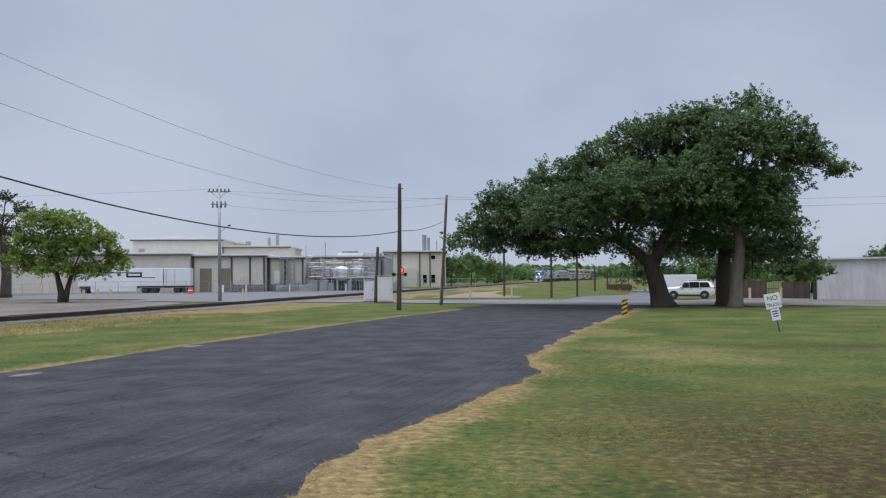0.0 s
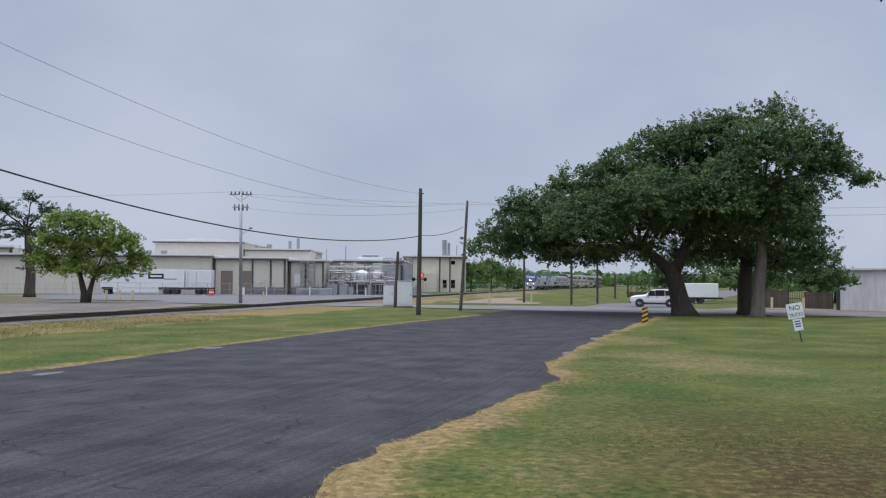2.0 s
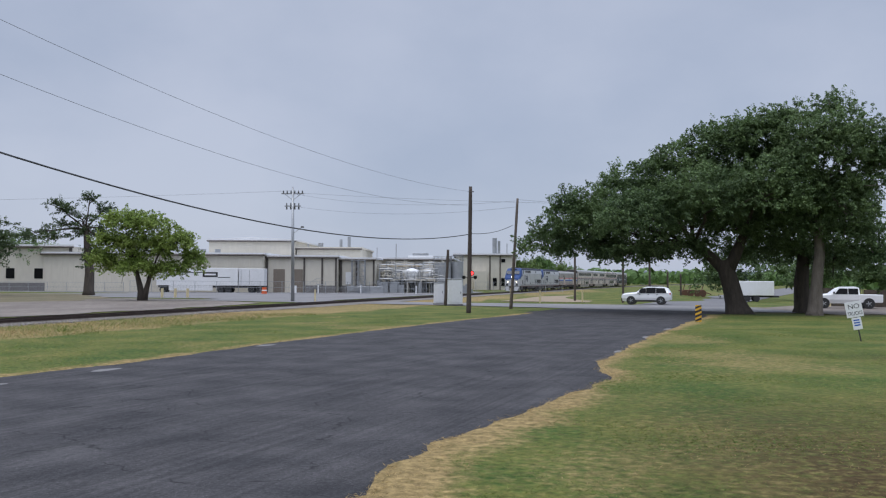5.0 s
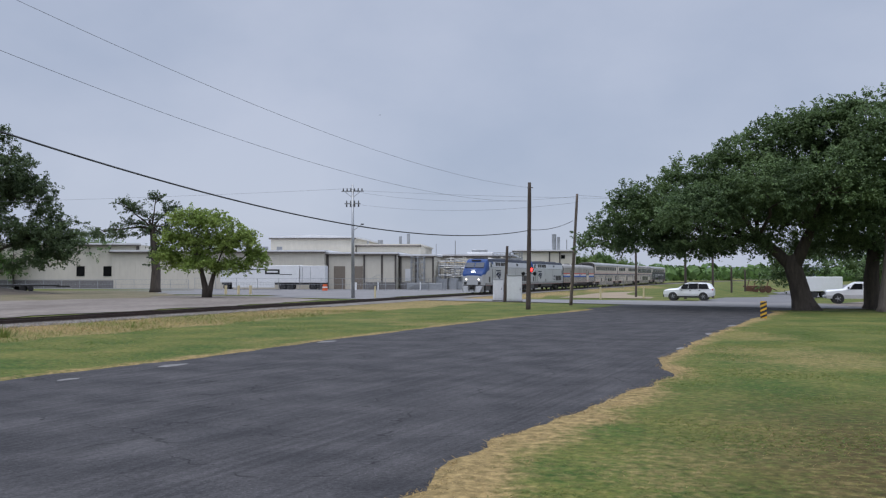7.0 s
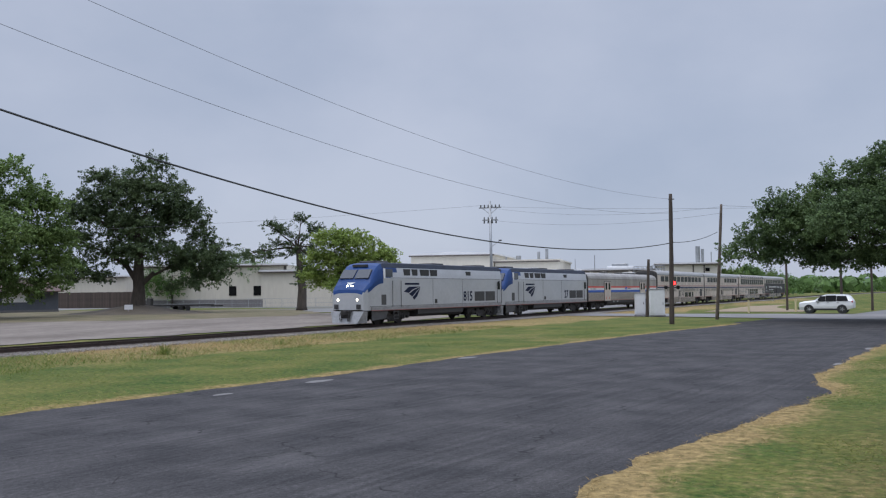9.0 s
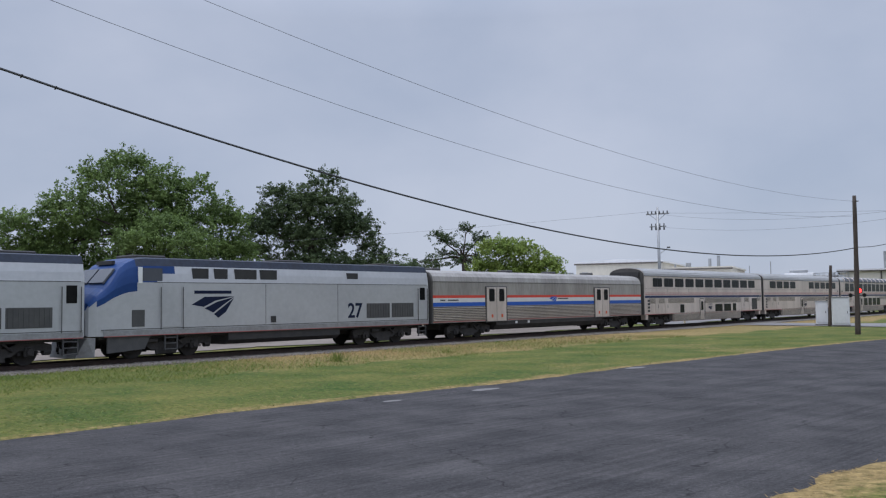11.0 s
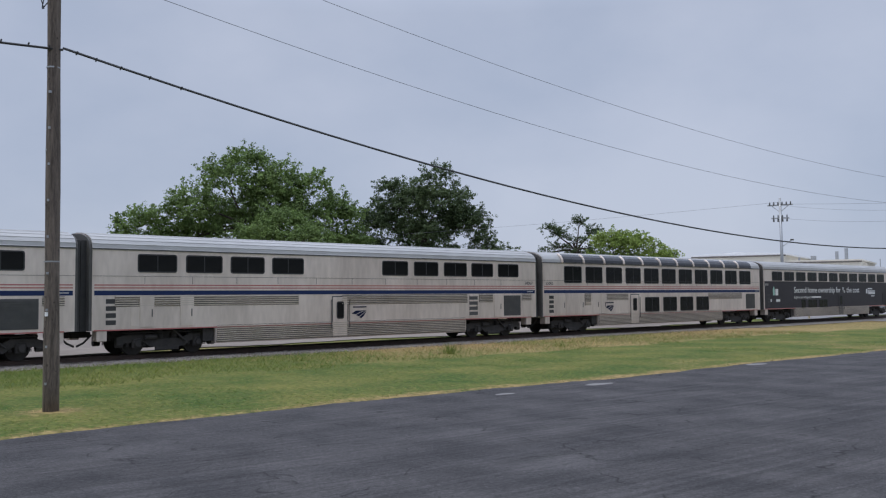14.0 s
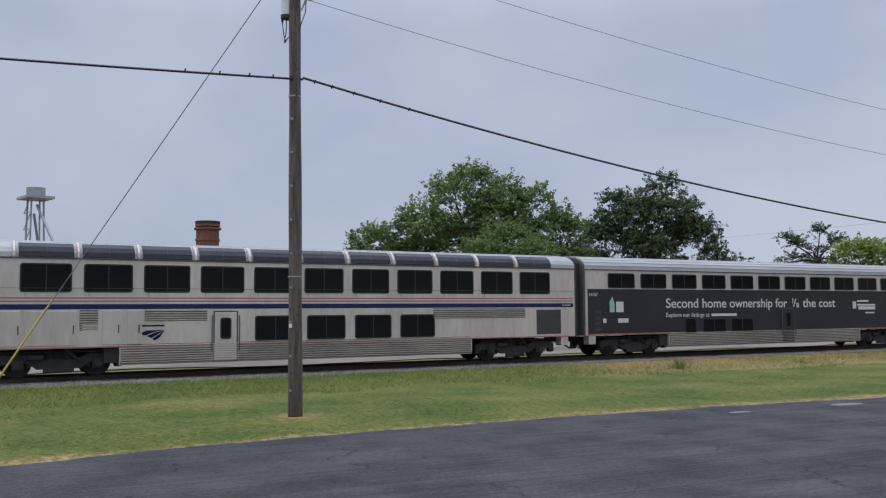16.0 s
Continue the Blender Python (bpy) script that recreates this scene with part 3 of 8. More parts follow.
# ---------------- the track ----------------
def rails():
    ss = list(np.arange(-170, 200, 40.0)) + list(np.arange(200, 640, 20.0))
    line = thing("railway_track", "single railway track with rusty rails on pale ballast", "railway track", kind="structure")
    for side in (0.7525, -0.7525):
        bm = bmesh.new()
        prof = ((-0.068, 0.0), (0.068, 0.0), (0.068, 0.018), (0.012, 0.03), (0.012, 0.13), (0.036, 0.14), (0.036, 0.17), (-0.036, 0.17), (-0.036, 0.14), (-0.012, 0.13), (-0.012, 0.03), (-0.068, 0.018))
        rings = []
        for s in ss:
            rings.append([bm.verts.new((*track(s, side + a)[:2], RAIL_Z - 0.17 + b)) for a, b in prof])
        for r, q in zip(rings, rings[1:]):
            for i in range(len(prof)):
                j = (i + 1) % len(prof)
                bm.faces.new((r[i], r[j], q[j], q[i]))
        bmesh.ops.recalc_face_normals(bm, faces=bm.faces)
        part("rail", bm, "rail_steel", line)
    bm = bmesh.new()
    rings = []
    for s in np.arange(-170, 640, 4.0):
        w = [noise.noise(Vector((s * 0.3, k, 3.3))) * 0.25 for k in range(2)]
        rings.append([bm.verts.new((*track(s, a)[:2], z)) for a, z in ((-2.6 + w[0], -0.03), (-1.8, 0.03), (2.4, 0.03), (3.3 + w[1], 0.0))])
    for r, q in zip(rings, rings[1:]):
        for i in range(3):
            f = bm.faces.new((r[i], r[i + 1], q[i + 1], q[i]))
    bmesh.ops.recalc_face_normals(bm, faces=bm.faces)
    for f in bm.faces:
        if f.normal.z < 0:
            f.normal_flip()
    part("ballast", bm, "ballast", line, "grey crushed-stone ballast")
    first = None
    rng = random.Random(3)
    for k in range(210):
        s = -40 + k * 0.53
        x, y, h = track(s, rng.uniform(-0.04, 0.04))
        m = pose(x, y, 0.0, 0, 0, h + rng.uniform(-1.5, 1.5))
        if first is None:
            first = part("tie", boxb(-0.115, -1.3, -0.05, 0.115, 1.3, 0.045, 0.012), "tie_wood", line, m=m)
        else:
            again(first, m)


rails()


def ballast_stones():
    """Loose crushed stones on the near shoulder of the track bed."""
    rng = np.random.RandomState(31)
    n = 6500
    s = rng.uniform(-8, 62, n)
    lat = rng.uniform(0.95, 3.3, n)
    c = np.array([[*track(a, b)[:2], 0.03] for a, b in zip(s, lat)])
    r = rng.uniform(0.025, 0.06, n)[:, None, None]
    octa = np.array([(1, 0, 0), (0, 1, 0), (-1, 0, 0), (0, -1, 0), (0, 0, 0.8), (0, 0, -0.8)])
    v = c[:, None, :] + octa[None] * r * rng.uniform(0.6, 1.3, (n, 6, 1))
    f = np.array([(0, 1, 4), (1, 2, 4), (2, 3, 4), (3, 0, 4), (1, 0, 5), (2, 1, 5), (3, 2, 5), (0, 3, 5)])
    me = bpy.data.meshes.new("ballast_stones")
    me.from_pydata(v.reshape(-1, 3).tolist(), [], (f[None] + 6 * np.arange(n)[:, None, None]).reshape(-1, 3).tolist())
    me.materials.append(M["ballast"])
    tagged(new("ballast_stones", me), "loose grey crushed stones beside the rails", "gravel", kind="stuff")


ballast_stones()
# gravel lot and plant yard beyond the track
def beside(s, lat):
    return track(s, lat)[:2]


lot = [beside(-170, -4.2)] + ragged([beside(-60, -4.8), beside(74, -4.8)], 1.2, 1.7, 0.16, 3) + [(-24, 86), (-36, 99), (-60, 103), (-90, 95), (-160, 80)]
sheet("pavement", lot, 0.016, "gravel", "pale dusty gravel lot beside the track", "pavement")
sheet("pavement", [(-22, 92), (-36, 103.5), (-62, 108), (-110, 104), (-150, 230), (-20, 240), (beside(160, -5)[0], beside(160, -5)[1]), beside(86, -5)], 0.018, "concrete", "grey concrete yard of the plant", "pavement")
sheet("ground", [(-112, 66)] + ragged([(-80, 56), (-66, 65), (-48, 77), (-43.5, 88), (-45, 100), (-54, 114), (-62, 126)], 1.5, 1.6, 0.2, 8) + [(-112, 126)], 0.021, "dry_earth", "dry trodden earth and sparse grass round the shade trees", "dirt")
sheet("lawn", [(-104, 124), (-88, 121), (-66, 128), (-58, 133), (-58, 136.5), (-104, 140)], 0.026, "lawn", "rough grass in front of the beige building", "grass")
sheet("pavement", [(23, 66.5), (30, 70.5), (60, 64), (60, 92), (28, 92), (21, 81)], 0.024, "gravel", "pale gravel drive in front of the metal shed", "pavement")
sheet("pavement", [(-1.5, 100), (8, 98), (11, 118), (9, 140), (4, 130)], 0.02, "dirt", "bare reddish dirt beside the crossing", "dirt")

# crumbled pale patches along the street's far edge and a few on it
for k, (x, y, w, h) in enumerate(((-10.45, 22.9, 0.48, 0.22), (-11.4, 19.5, 0.3, 0.14), (-8.75, 32.0, 0.5, 0.25), (3.5, 31.0, 0.5, 0.12), (5.6, 39.0, 0.7, 0.16), (7.6, 45.6, 0.7, 0.2))):
    pts = []
    for i in range(14):
        a = 2 * math.pi * i / 14
        r = 1 + 0.35 * noise.noise(Vector((math.cos(a) * 1.5, math.sin(a) * 1.5, k * 3.1)))
        u, v = h * r * math.cos(a), w * r * math.sin(a)
        pts.append((x + u * 0.96 + v * 0.27, y - u * 0.27 + v * 0.96))
    sheet("pavement", pts, 0.010, "concrete", "pale crumbled concrete patch at the street's edge", "pavement")


def weeds():
    """A tall weed tuft on the verge by the track."""
    rng = np.random.RandomState(9)
    for cx, cy, n, h in ((-21.1, 31.6, 110, 0.6), (-19.5, 38.5, 45, 0.3), (-23.8, 25.5, 50, 0.3)):
        t = thing("weed", "tall green weed tuft on the verge", "weed", cx, cy)
        V = []
        for k in range(n):
            a, r = rng.uniform(0, 6.28), rng.uniform(0, 0.45)
            b = np.array([r * math.cos(a), r * math.sin(a), 0.0])
            tip = b + np.array([rng.normal() * 0.22, rng.normal() * 0.22, h * rng.uniform(0.3, 1.0)])
            w = np.array([math.cos(a + 1.5), math.sin(a + 1.5), 0]) * 0.018
            V += [b - w, b + w, tip]
        me = bpy.data.meshes.new("foliage")
        me.from_pydata([v.tolist() for v in V], [], [(3 * i, 3 * i + 1, 3 * i + 2) for i in range(n)])
        me.materials.append(M["blade_green"])
        o = new("foliage", me)
        o.parent = t


weeds()

# ---------------- trees ----------------
def leaves(rng, lobes, count, size, inner=0.55, gap=-0.22):
    """Leaves in small uneven sprays that grow outwards over the lobes, thinned to leave gaps. Arrays of vertices and faces."""
    per = 30
    vol = np.array([(l[3] * l[4] * l[5]) ** 0.67 for l in lobes])
    n_clump = max(24, count // per)
    pick = rng.choice(len(lobes), n_clump, p=vol / vol.sum())
    L = np.array(lobes)[pick]
    d = rng.normal(size=(n_clump, 3))
    d /= np.linalg.norm(d, axis=1)[:, None]
    d[:, 2] = np.where(d[:, 2] < -0.55, -d[:, 2] * 0.4, d[:, 2])
    rad = rng.uniform(inner ** 1.7, 1.0, n_clump) ** 0.59
    c = L[:, :3] + d * L[:, 3:6] * rad[:, None] * 0.90
    # the outline swells and shrinks, and thin places open
    shift = float(rng.uniform(0, 50))
    swell = np.array([noise.noise(Vector((p[0] * 0.55 + shift, p[1] * 0.55, p[2] * 0.75))) for p in c])
    thin = np.array([noise.noise(Vector((p[0] * 0.95, p[1] * 0.95 + shift, p[2] * 1.25))) for p in c])
    scale3 = L[:, 3:6].mean(1)
    c = c + d * (swell * 0.30 * scale3)[:, None]
    ok = thin > gap + rng.uniform(-0.12, 0.12, n_clump)
    c, d, scale3, L = c[ok], d[ok], scale3[ok], L[ok]
    n_clump = len(c)
    o = d * 0.75 + rng.normal(size=(n_clump, 3)) * 0.55 + np.array([0, 0, 0.10])
    o /= np.linalg.norm(o, axis=1)[:, None]
    long = np.clip(size * rng.uniform(3.2, 8.5, n_clump), 0.1, 0.45 * scale3 + 0.1)
    which = np.repeat(np.arange(n_clump), per)
    k = len(which)
    u = rng.uniform(-0.45, 1.0, k)
    e = rng.normal(size=(k, 3))
    e /= np.linalg.norm(e, axis=1)[:, None]
    w = long[which] * 0.52 * np.clip(1.05 - np.abs(u) * 0.75, 0.2, 1) * rng.uniform(0.2, 1.0, k) ** 0.5
    p = c[which] + o[which] * (long[which] * u)[:, None] + e * w[:, None] * np.array([1, 1, 0.75])
    p[:, 2] -= 0.10 * long[which] * np.clip(u, 0, 1) ** 2
    nrm = rng.normal(size=(k, 3)) * 0.62 + e * 0.25 + d[which] * 0.35 + np.array([0, 0, 0.50])
    nrm /= np.linalg.norm(nrm, axis=1)[:, None]
    a = np.cross(nrm, rng.normal(size=(k, 3)))
    a /= np.linalg.norm(a, axis=1)[:, None]
    b = np.cross(nrm, a)
    sz = size * rng.uniform(0.6, 1.35, k)[:, None]
    v = np.stack([p - a * sz, p + b * sz * 0.55 + nrm * sz * 0.12, p + a * sz, p - b * sz * 0.55 + nrm * sz * 0.12], 1).reshape(-1, 3)
    f = np.arange(k * 4).reshape(-1, 4)
    return v, f, c


def crown_mesh(rng, lobes, count, size, inner=0.55, gap=-0.22):
    v, f, c = leaves(rng, lobes, count, size, inner, gap)
    me = bpy.data.meshes.new("crown")
    me.from_pydata(v.tolist(), [], f.tolist())
    return me, c


def tree(label, x, y, lobes, trunk, leaf="leaf_oak", bark="bark", count=9000, size=0.22, seed=1, limbs=14, forks=None, category="tree", inner=0.55, z=0.0, group="", gap=-0.22):
    """lobes: centre and radii from the tree's foot. trunk: points of the trunk with radii. Limbs reach from the trunk's top to the lobes."""
    rng = np.random.RandomState(seed)
    t = thing("tree", label, category, x, y, z, group=group)
    me, c = crown_mesh(rng, lobes, count, size, inner, gap)
    me.materials.append(M[leaf])
    o = new("crown", me)
    o.parent = t
    bm = bmesh.new()
    for stem in trunk:
        tube(bm, [q[:3] for q in stem], [q[3] for q in stem], 10)
    part("trunk", bm, bark, t, smooth=True)
    tips = [stem[-1] for stem in trunk]
    order = sorted(range(len(lobes)), key=lambda i: -lobes[i][3])[:limbs]
    first = None
    for i in order:
        l = lobes[i]
        end = Vector(l[:3])
        s = min(tips, key=lambda q: (Vector(q[:3]) - end).length)
        a = Vector(s[:3])
        bm = bmesh.new()
        mid = a.lerp(end, 0.5) + Vector((rng.normal() * 0.5, rng.normal() * 0.5, 0.12 * (end - a).length * rng.uniform(-0.3, 1)))
        r = s[3] * 0.62
        tube(bm, [a - Vector((0, 0, 0.3)), a.lerp(mid, 0.5), mid, mid.lerp(end, 0.5) + Vector((0, 0, 0.2)), end], [r, r * 0.8, r * 0.6, r * 0.42, r * 0.2], 6)
        for _ in range(4):
            far = end + Vector(rng.normal(size=3)) * Vector(l[3:6]).length * 0.22
            near_p = mid.lerp(end, rng.uniform(0.2, 1.0))
            tube(bm, [near_p, near_p.lerp(far, 0.55) + Vector((0, 0, 0.15)), far], [r * 0.35, r * 0.22, r * 0.06], 5)
        part("limb", bm, bark, t, smooth=True)
    return t

# ---------------- the trees that stand about ----------------
tree("wide old live oak with dense dark green crown over the street", 16.2, 68.0,
     [(-13.9, 2.9, 5.4, 2.2, 1.8, 2.0), (-11.2, 0.2, 7.1, 2.9, 2.3, 2.7), (-10.7, 2.7, 4.9, 3.8, 3.0, 1.6), (-7.3, 1.4, 9.1, 3.1, 2.5, 2.4), (-7.3, 1.3, 6.7, 3.6, 2.8, 2.7), (-7.8, 0.9, 4.4, 3.3, 2.7, 1.2), (-4.1, -0.6, 10.2, 3.3, 2.7, 2.6), (-3.3, 1.4, 7.5, 3.3, 2.7, 2.9), (-4.5, 0.0, 4.6, 3.3, 2.7, 1.5), (-1.1, -0.9, 12.3, 2.9, 2.3, 2.1), (0.1, 0.6, 9.6, 3.3, 2.7, 3.3), (-0.1, 0.2, 6.1, 3.3, 2.7, 2.2), (1.2, -2.1, 12.9, 2.4, 2.0, 2.0), (2.8, -0.6, 10.8, 2.4, 2.0, 2.9), (2.4, -2.2, 6.7, 2.9, 2.3, 2.7), (-7.4, -4.6, 6.6, 3.4, 3.0, 2.2), (-3.4, -5.2, 7.8, 3.4, 3.0, 2.6), (0.8, -5.4, 8.4, 3.2, 2.8, 2.6), (-9.5, 5.4, 6.8, 3.4, 3.0, 2.2), (-4.5, 6.0, 8.0, 3.6, 3.0, 2.6), (0.5, 5.6, 8.6, 3.4, 3.0, 2.6)],
     [[(0.15, 0, -0.2, 1.25), (0.08, 0, 0.3, 0.9), (-0.1, 0, 0.9, 0.72), (-0.35, 0, 2.0, 0.64), (-0.7, 0, 3.2, 0.62), (-0.8, 0, 3.9, 0.5)], [(-0.7, 0, 3.0, 0.46), (-1.7, 0.2, 4.1, 0.38), (-3.0, 0.3, 5.2, 0.28)], [(-0.6, 0, 3.0, 0.5), (-0.1, -0.3, 4.3, 0.42), (0.5, -0.5, 5.8, 0.32)]],
     "leaf_oak", "bark", count=265000, size=0.098, seed=11, limbs=15, gap=-0.33)
tree("tall pale-barked tree with a ragged dark green crown", 20.9, 65.4,
     [(-1.2, 0.4, 13.9, 2.2, 1.7, 1.4), (1.9, 1.2, 14.5, 1.6, 1.3, 1.7), (0.3, -2.3, 11.7, 3.3, 2.6, 2.8), (3.6, -1.1, 11.6, 2.4, 1.9, 2.4), (-1.6, -1.8, 10.1, 2.4, 1.9, 3.3), (2.0, -1.0, 8.4, 3.3, 2.6, 2.8), (4.6, -1.4, 10.4, 2.4, 1.9, 1.7), (7.0, -1.6, 9.5, 1.4, 1.1, 0.8), (0.0, 0.5, 6.6, 2.8, 2.3, 2.8), (2.6, -1.2, 5.5, 2.4, 1.9, 2.0), (4.0, -1.1, 3.7, 2.0, 1.6, 1.5), (5.4, -1.2, 2.3, 1.4, 1.1, 1.1)],
     [[(0, 0, -0.2, 0.75), (0.05, 0, 0.3, 0.55), (0.15, 0, 2.0, 0.42), (0.4, 0, 4.4, 0.36), (0.3, 0, 6.6, 0.26), (0.4, -0.2, 9.5, 0.16)]],
     "leaf_dark", "bark_pale", count=105000, size=0.098, seed=12, limbs=12, inner=0.35, gap=-0.20)
tree("dark-trunked shade tree standing behind the pale one", 21.9, 71.2,
     [(0.0, -0.2, 7.7, 4.0, 3.2, 3.5), (-1.2, -1.2, 4.8, 3.1, 2.5, 1.6), (2.7, -0.1, 4.2, 2.6, 2.1, 1.9), (3.4, 0.4, 7.4, 2.6, 2.1, 2.4), (-2.5, 0.8, 8.4, 2.6, 2.1, 2.2), (-3.8, 1.5, 4.5, 2.4, 2.0, 1.4), (0.5, 2.0, 4.3, 2.6, 2.0, 1.4), (4.2, 1.0, 4.1, 2.4, 2.0, 1.4)],
     [[(0, 0, -0.2, 0.9), (0, 0, 0.4, 0.66), (-0.1, 0, 2.2, 0.56), (0.1, 0, 4.4, 0.42)]],
     "leaf_dark", "bark", count=52000, size=0.11, seed=13, limbs=5, gap=-0.45)
tree("small bright green tree at the edge of the gravel lot", -38.3, 91.9,
     [(-1.8, -0.7, 8.2, 2.3, 1.9, 1.4), (0.6, -0.4, 7.7, 2.8, 2.3, 1.7), (-3.5, 0.1, 6.0, 2.6, 2.1, 1.7), (0.2, 0.5, 5.4, 3.5, 2.8, 2.0), (3.8, -0.3, 6.0, 2.3, 1.9, 1.7), (4.9, 0.8, 4.7, 1.7, 1.4, 1.0), (-2.7, 1.4, 3.7, 2.8, 2.3, 1.3), (2.4, 0.2, 3.1, 2.4, 1.8, 1.2), (-4.7, 0.1, 4.2, 1.6, 1.3, 1.2), (0.0, -1.2, 3.4, 2.4, 1.6, 1.0), (5.0, 0.4, 3.6, 1.5, 1.2, 0.9)],
     [[(0, 0, -0.2, 0.5), (-0.1, 0, 1.0, 0.34), (-0.5, 0, 2.6, 0.24), (-1.0, 0, 4.6, 0.14)], [(0.2, 0, -0.1, 0.4), (0.5, 0.1, 1.4, 0.26), (1.1, 0.1, 3.6, 0.16)]],
     "leaf_light", "bark", count=56000, size=0.118, seed=14, limbs=9, inner=0.4, gap=-0.24)
tree("old dark gnarled tree with a sparse crown", -56.0, 117.0,
     [(-3.4, -2.3, 11.9, 2.0, 1.5, 1.1), (-0.2, 0.2, 12.6, 1.5, 1.2, 1.1), (-2.4, -1.4, 11.0, 2.0, 1.5, 1.2), (-0.1, -0.4, 10.0, 2.0, 1.5, 1.5), (-1.4, 0.8, 8.0, 2.7, 2.2, 1.4), (-5.2, -2.4, 7.7, 3.9, 3.1, 1.1), (-8.0, -1.9, 7.8, 2.3, 1.8, 0.9), (-0.3, 0.1, 4.6, 1.6, 1.3, 2.6), (1.6, 0.6, 11.4, 1.7, 1.3, 1.2), (1.4, 0.4, 8.6, 1.9, 1.5, 1.5), (-3.2, -1.0, 9.2, 2.2, 1.7, 1.0), (1.2, 0.5, 5.6, 1.8, 1.4, 1.6)],
     [[(0, 0, -0.2, 0.9), (0, 0, 0.6, 0.7), (0.1, 0, 3.0, 0.6), (-0.3, 0, 6.4, 0.45), (-0.6, 0, 9.0, 0.25)]],
     "leaf_shade", "bark", count=22000, size=0.115, seed=15, limbs=13, inner=0.1, gap=-0.10)
tree("big spreading dark green shade tree on a low mound", -72.1, 102.1,
     [(1.2, 1.2, 18.4, 3.2, 2.6, 1.8), (-1.9, -0.1, 15.7, 4.3, 3.5, 2.9), (2.5, 0.5, 14.5, 5.1, 4.1, 4.3), (-1.3, -0.8, 10.7, 5.1, 4.1, 3.6), (2.4, 4.1, 12.4, 4.3, 3.5, 3.6), (-3.9, -0.4, 6.5, 4.3, 3.5, 2.8), (2.0, -0.9, 6.8, 5.9, 4.7, 2.6), (6.7, 2.9, 5.9, 4.3, 3.5, 2.8), (8.8, 3.5, 3.7, 2.5, 2.0, 1.8), (-3.6, -2.9, 3.9, 2.2, 1.7, 1.5), (6.1, 1.4, 2.6, 2.8, 2.2, 1.3), (-5.2, -3.4, 12.6, 3.4, 2.8, 2.8), (-4.2, -2.8, 16.6, 2.4, 2.0, 1.8)] + [(u * 0.817, u * 0.577, h, r, r * 0.85, rz) for u, h, r, rz in ((-8.2, 8.4, 3.8, 3.0), (-8.8, 5.0, 3.2, 2.4), (-6.2, 11.6, 3.6, 3.0), (5.6, 11.4, 4.2, 3.6), (7.8, 8.8, 2.8, 2.2), (0.2, 9.6, 5.5, 3.6), (-3.0, 14.0, 4.0, 3.0), (10.6, 5.0, 2.8, 2.0), (9.4, 6.8, 3.2, 2.0), (-6.6, 3.9, 3.2, 1.7), (5.0, 5.4, 3.4, 1.8), (8.6, 3.6, 3.0, 1.6))],
     [[(0, 0, -1.0, 1.5), (0, 0, 0.4, 0.95), (0.1, 0, 2.4, 0.74), (0.0, 0, 4.4, 0.68), (0.2, 0, 8.5, 0.4)], [(0.1, 0, 2.6, 0.4), (1.8, 0.9, 4.4, 0.28)], [(0.0, 0, 3.0, 0.4), (-1.6, -0.6, 5.6, 0.28)]],
     "leaf_shade", "bark", count=125000, size=0.145, seed=16, limbs=14, inner=0.42, z=0.9, gap=-0.26)
tree("huge rounded green tree beyond the track", -80.8, 77.5,
     [(-1.1, 0.8, 19.2, 3.3, 2.7, 1.9), (-1.1, -2.7, 16.5, 3.9, 3.1, 3.2), (2.1, 2.3, 15.9, 4.6, 3.7, 3.9), (5.9, 5.1, 16.1, 2.6, 2.1, 1.9), (-2.8, -6.2, 13.0, 3.9, 3.1, 3.2), (-2.3, 1.1, 11.8, 6.0, 4.8, 3.9), (4.2, 4.0, 11.9, 5.3, 4.2, 3.9), (7.2, 7.6, 13.4, 2.6, 2.1, 2.6), (-7.7, -9.3, 11.0, 3.9, 3.1, 2.6), (-8.7, -10.8, 9.0, 2.9, 2.3, 1.9), (8.1, 7.7, 9.2, 2.6, 2.1, 2.2), (-6.9, -4.8, 8.6, 5.3, 4.2, 2.4), (0, 0, 7.0, 7, 6, 2.4), (5.5, 5.0, 5.6, 4.5, 4.0, 2.4), (-4.0, -4.0, 5.4, 4.5, 4.0, 2.2), (9.0, 9.0, 5.8, 3.0, 2.6, 2.4)] + [(u * 0.69, u * 0.72, h, r, r * 0.85, rz) for u, h, r, rz in ((9.0, 8.0, 4.0, 3.0), (13.0, 8.6, 3.0, 2.6), (11.5, 12.0, 3.0, 2.4), (6.0, 4.4, 3.6, 1.8), (12.0, 3.9, 2.6, 1.5), (-1.0, 4.4, 4.0, 1.8), (-6.0, 10.0, 4.6, 3.6), (3.0, 14.0, 4.6, 3.6), (-10.0, 7.6, 4.0, 3.0), (-4.0, 3.2, 3.4, 1.5), (3.0, 2.9, 3.4, 1.4), (9.0, 2.8, 3.2, 1.4), (-9.0, 4.0, 3.6, 2.0))],
     [[(0, 0, -0.2, 1.2), (0, 0, 0.6, 0.8), (0.1, 0, 3.4, 0.65), (0.2, 0, 7.5, 0.5), (0.2, 0, 11, 0.3)]],
     "leaf_mid", "bark", count=165000, size=0.155, seed=17, limbs=14, gap=-0.30)
tree("lighter green tree in front of the huge one", -72.6, 73.4,
     [(-0.1, 1.6, 11.0, 3.9, 3.1, 1.6), (-0.5, -1.3, 9.2, 3.9, 3.1, 1.6), (4.2, 0.8, 8.9, 3.5, 2.8, 1.6), (-0.3, 1.9, 7.2, 5.2, 4.1, 1.5)],
     [[(0, 0, -0.2, 0.6), (0, 0, 2.4, 0.4), (0.1, 0, 6.0, 0.25)]],
     "leaf_mid", "bark", count=30000, size=0.14, seed=18, limbs=4, gap=-0.28)
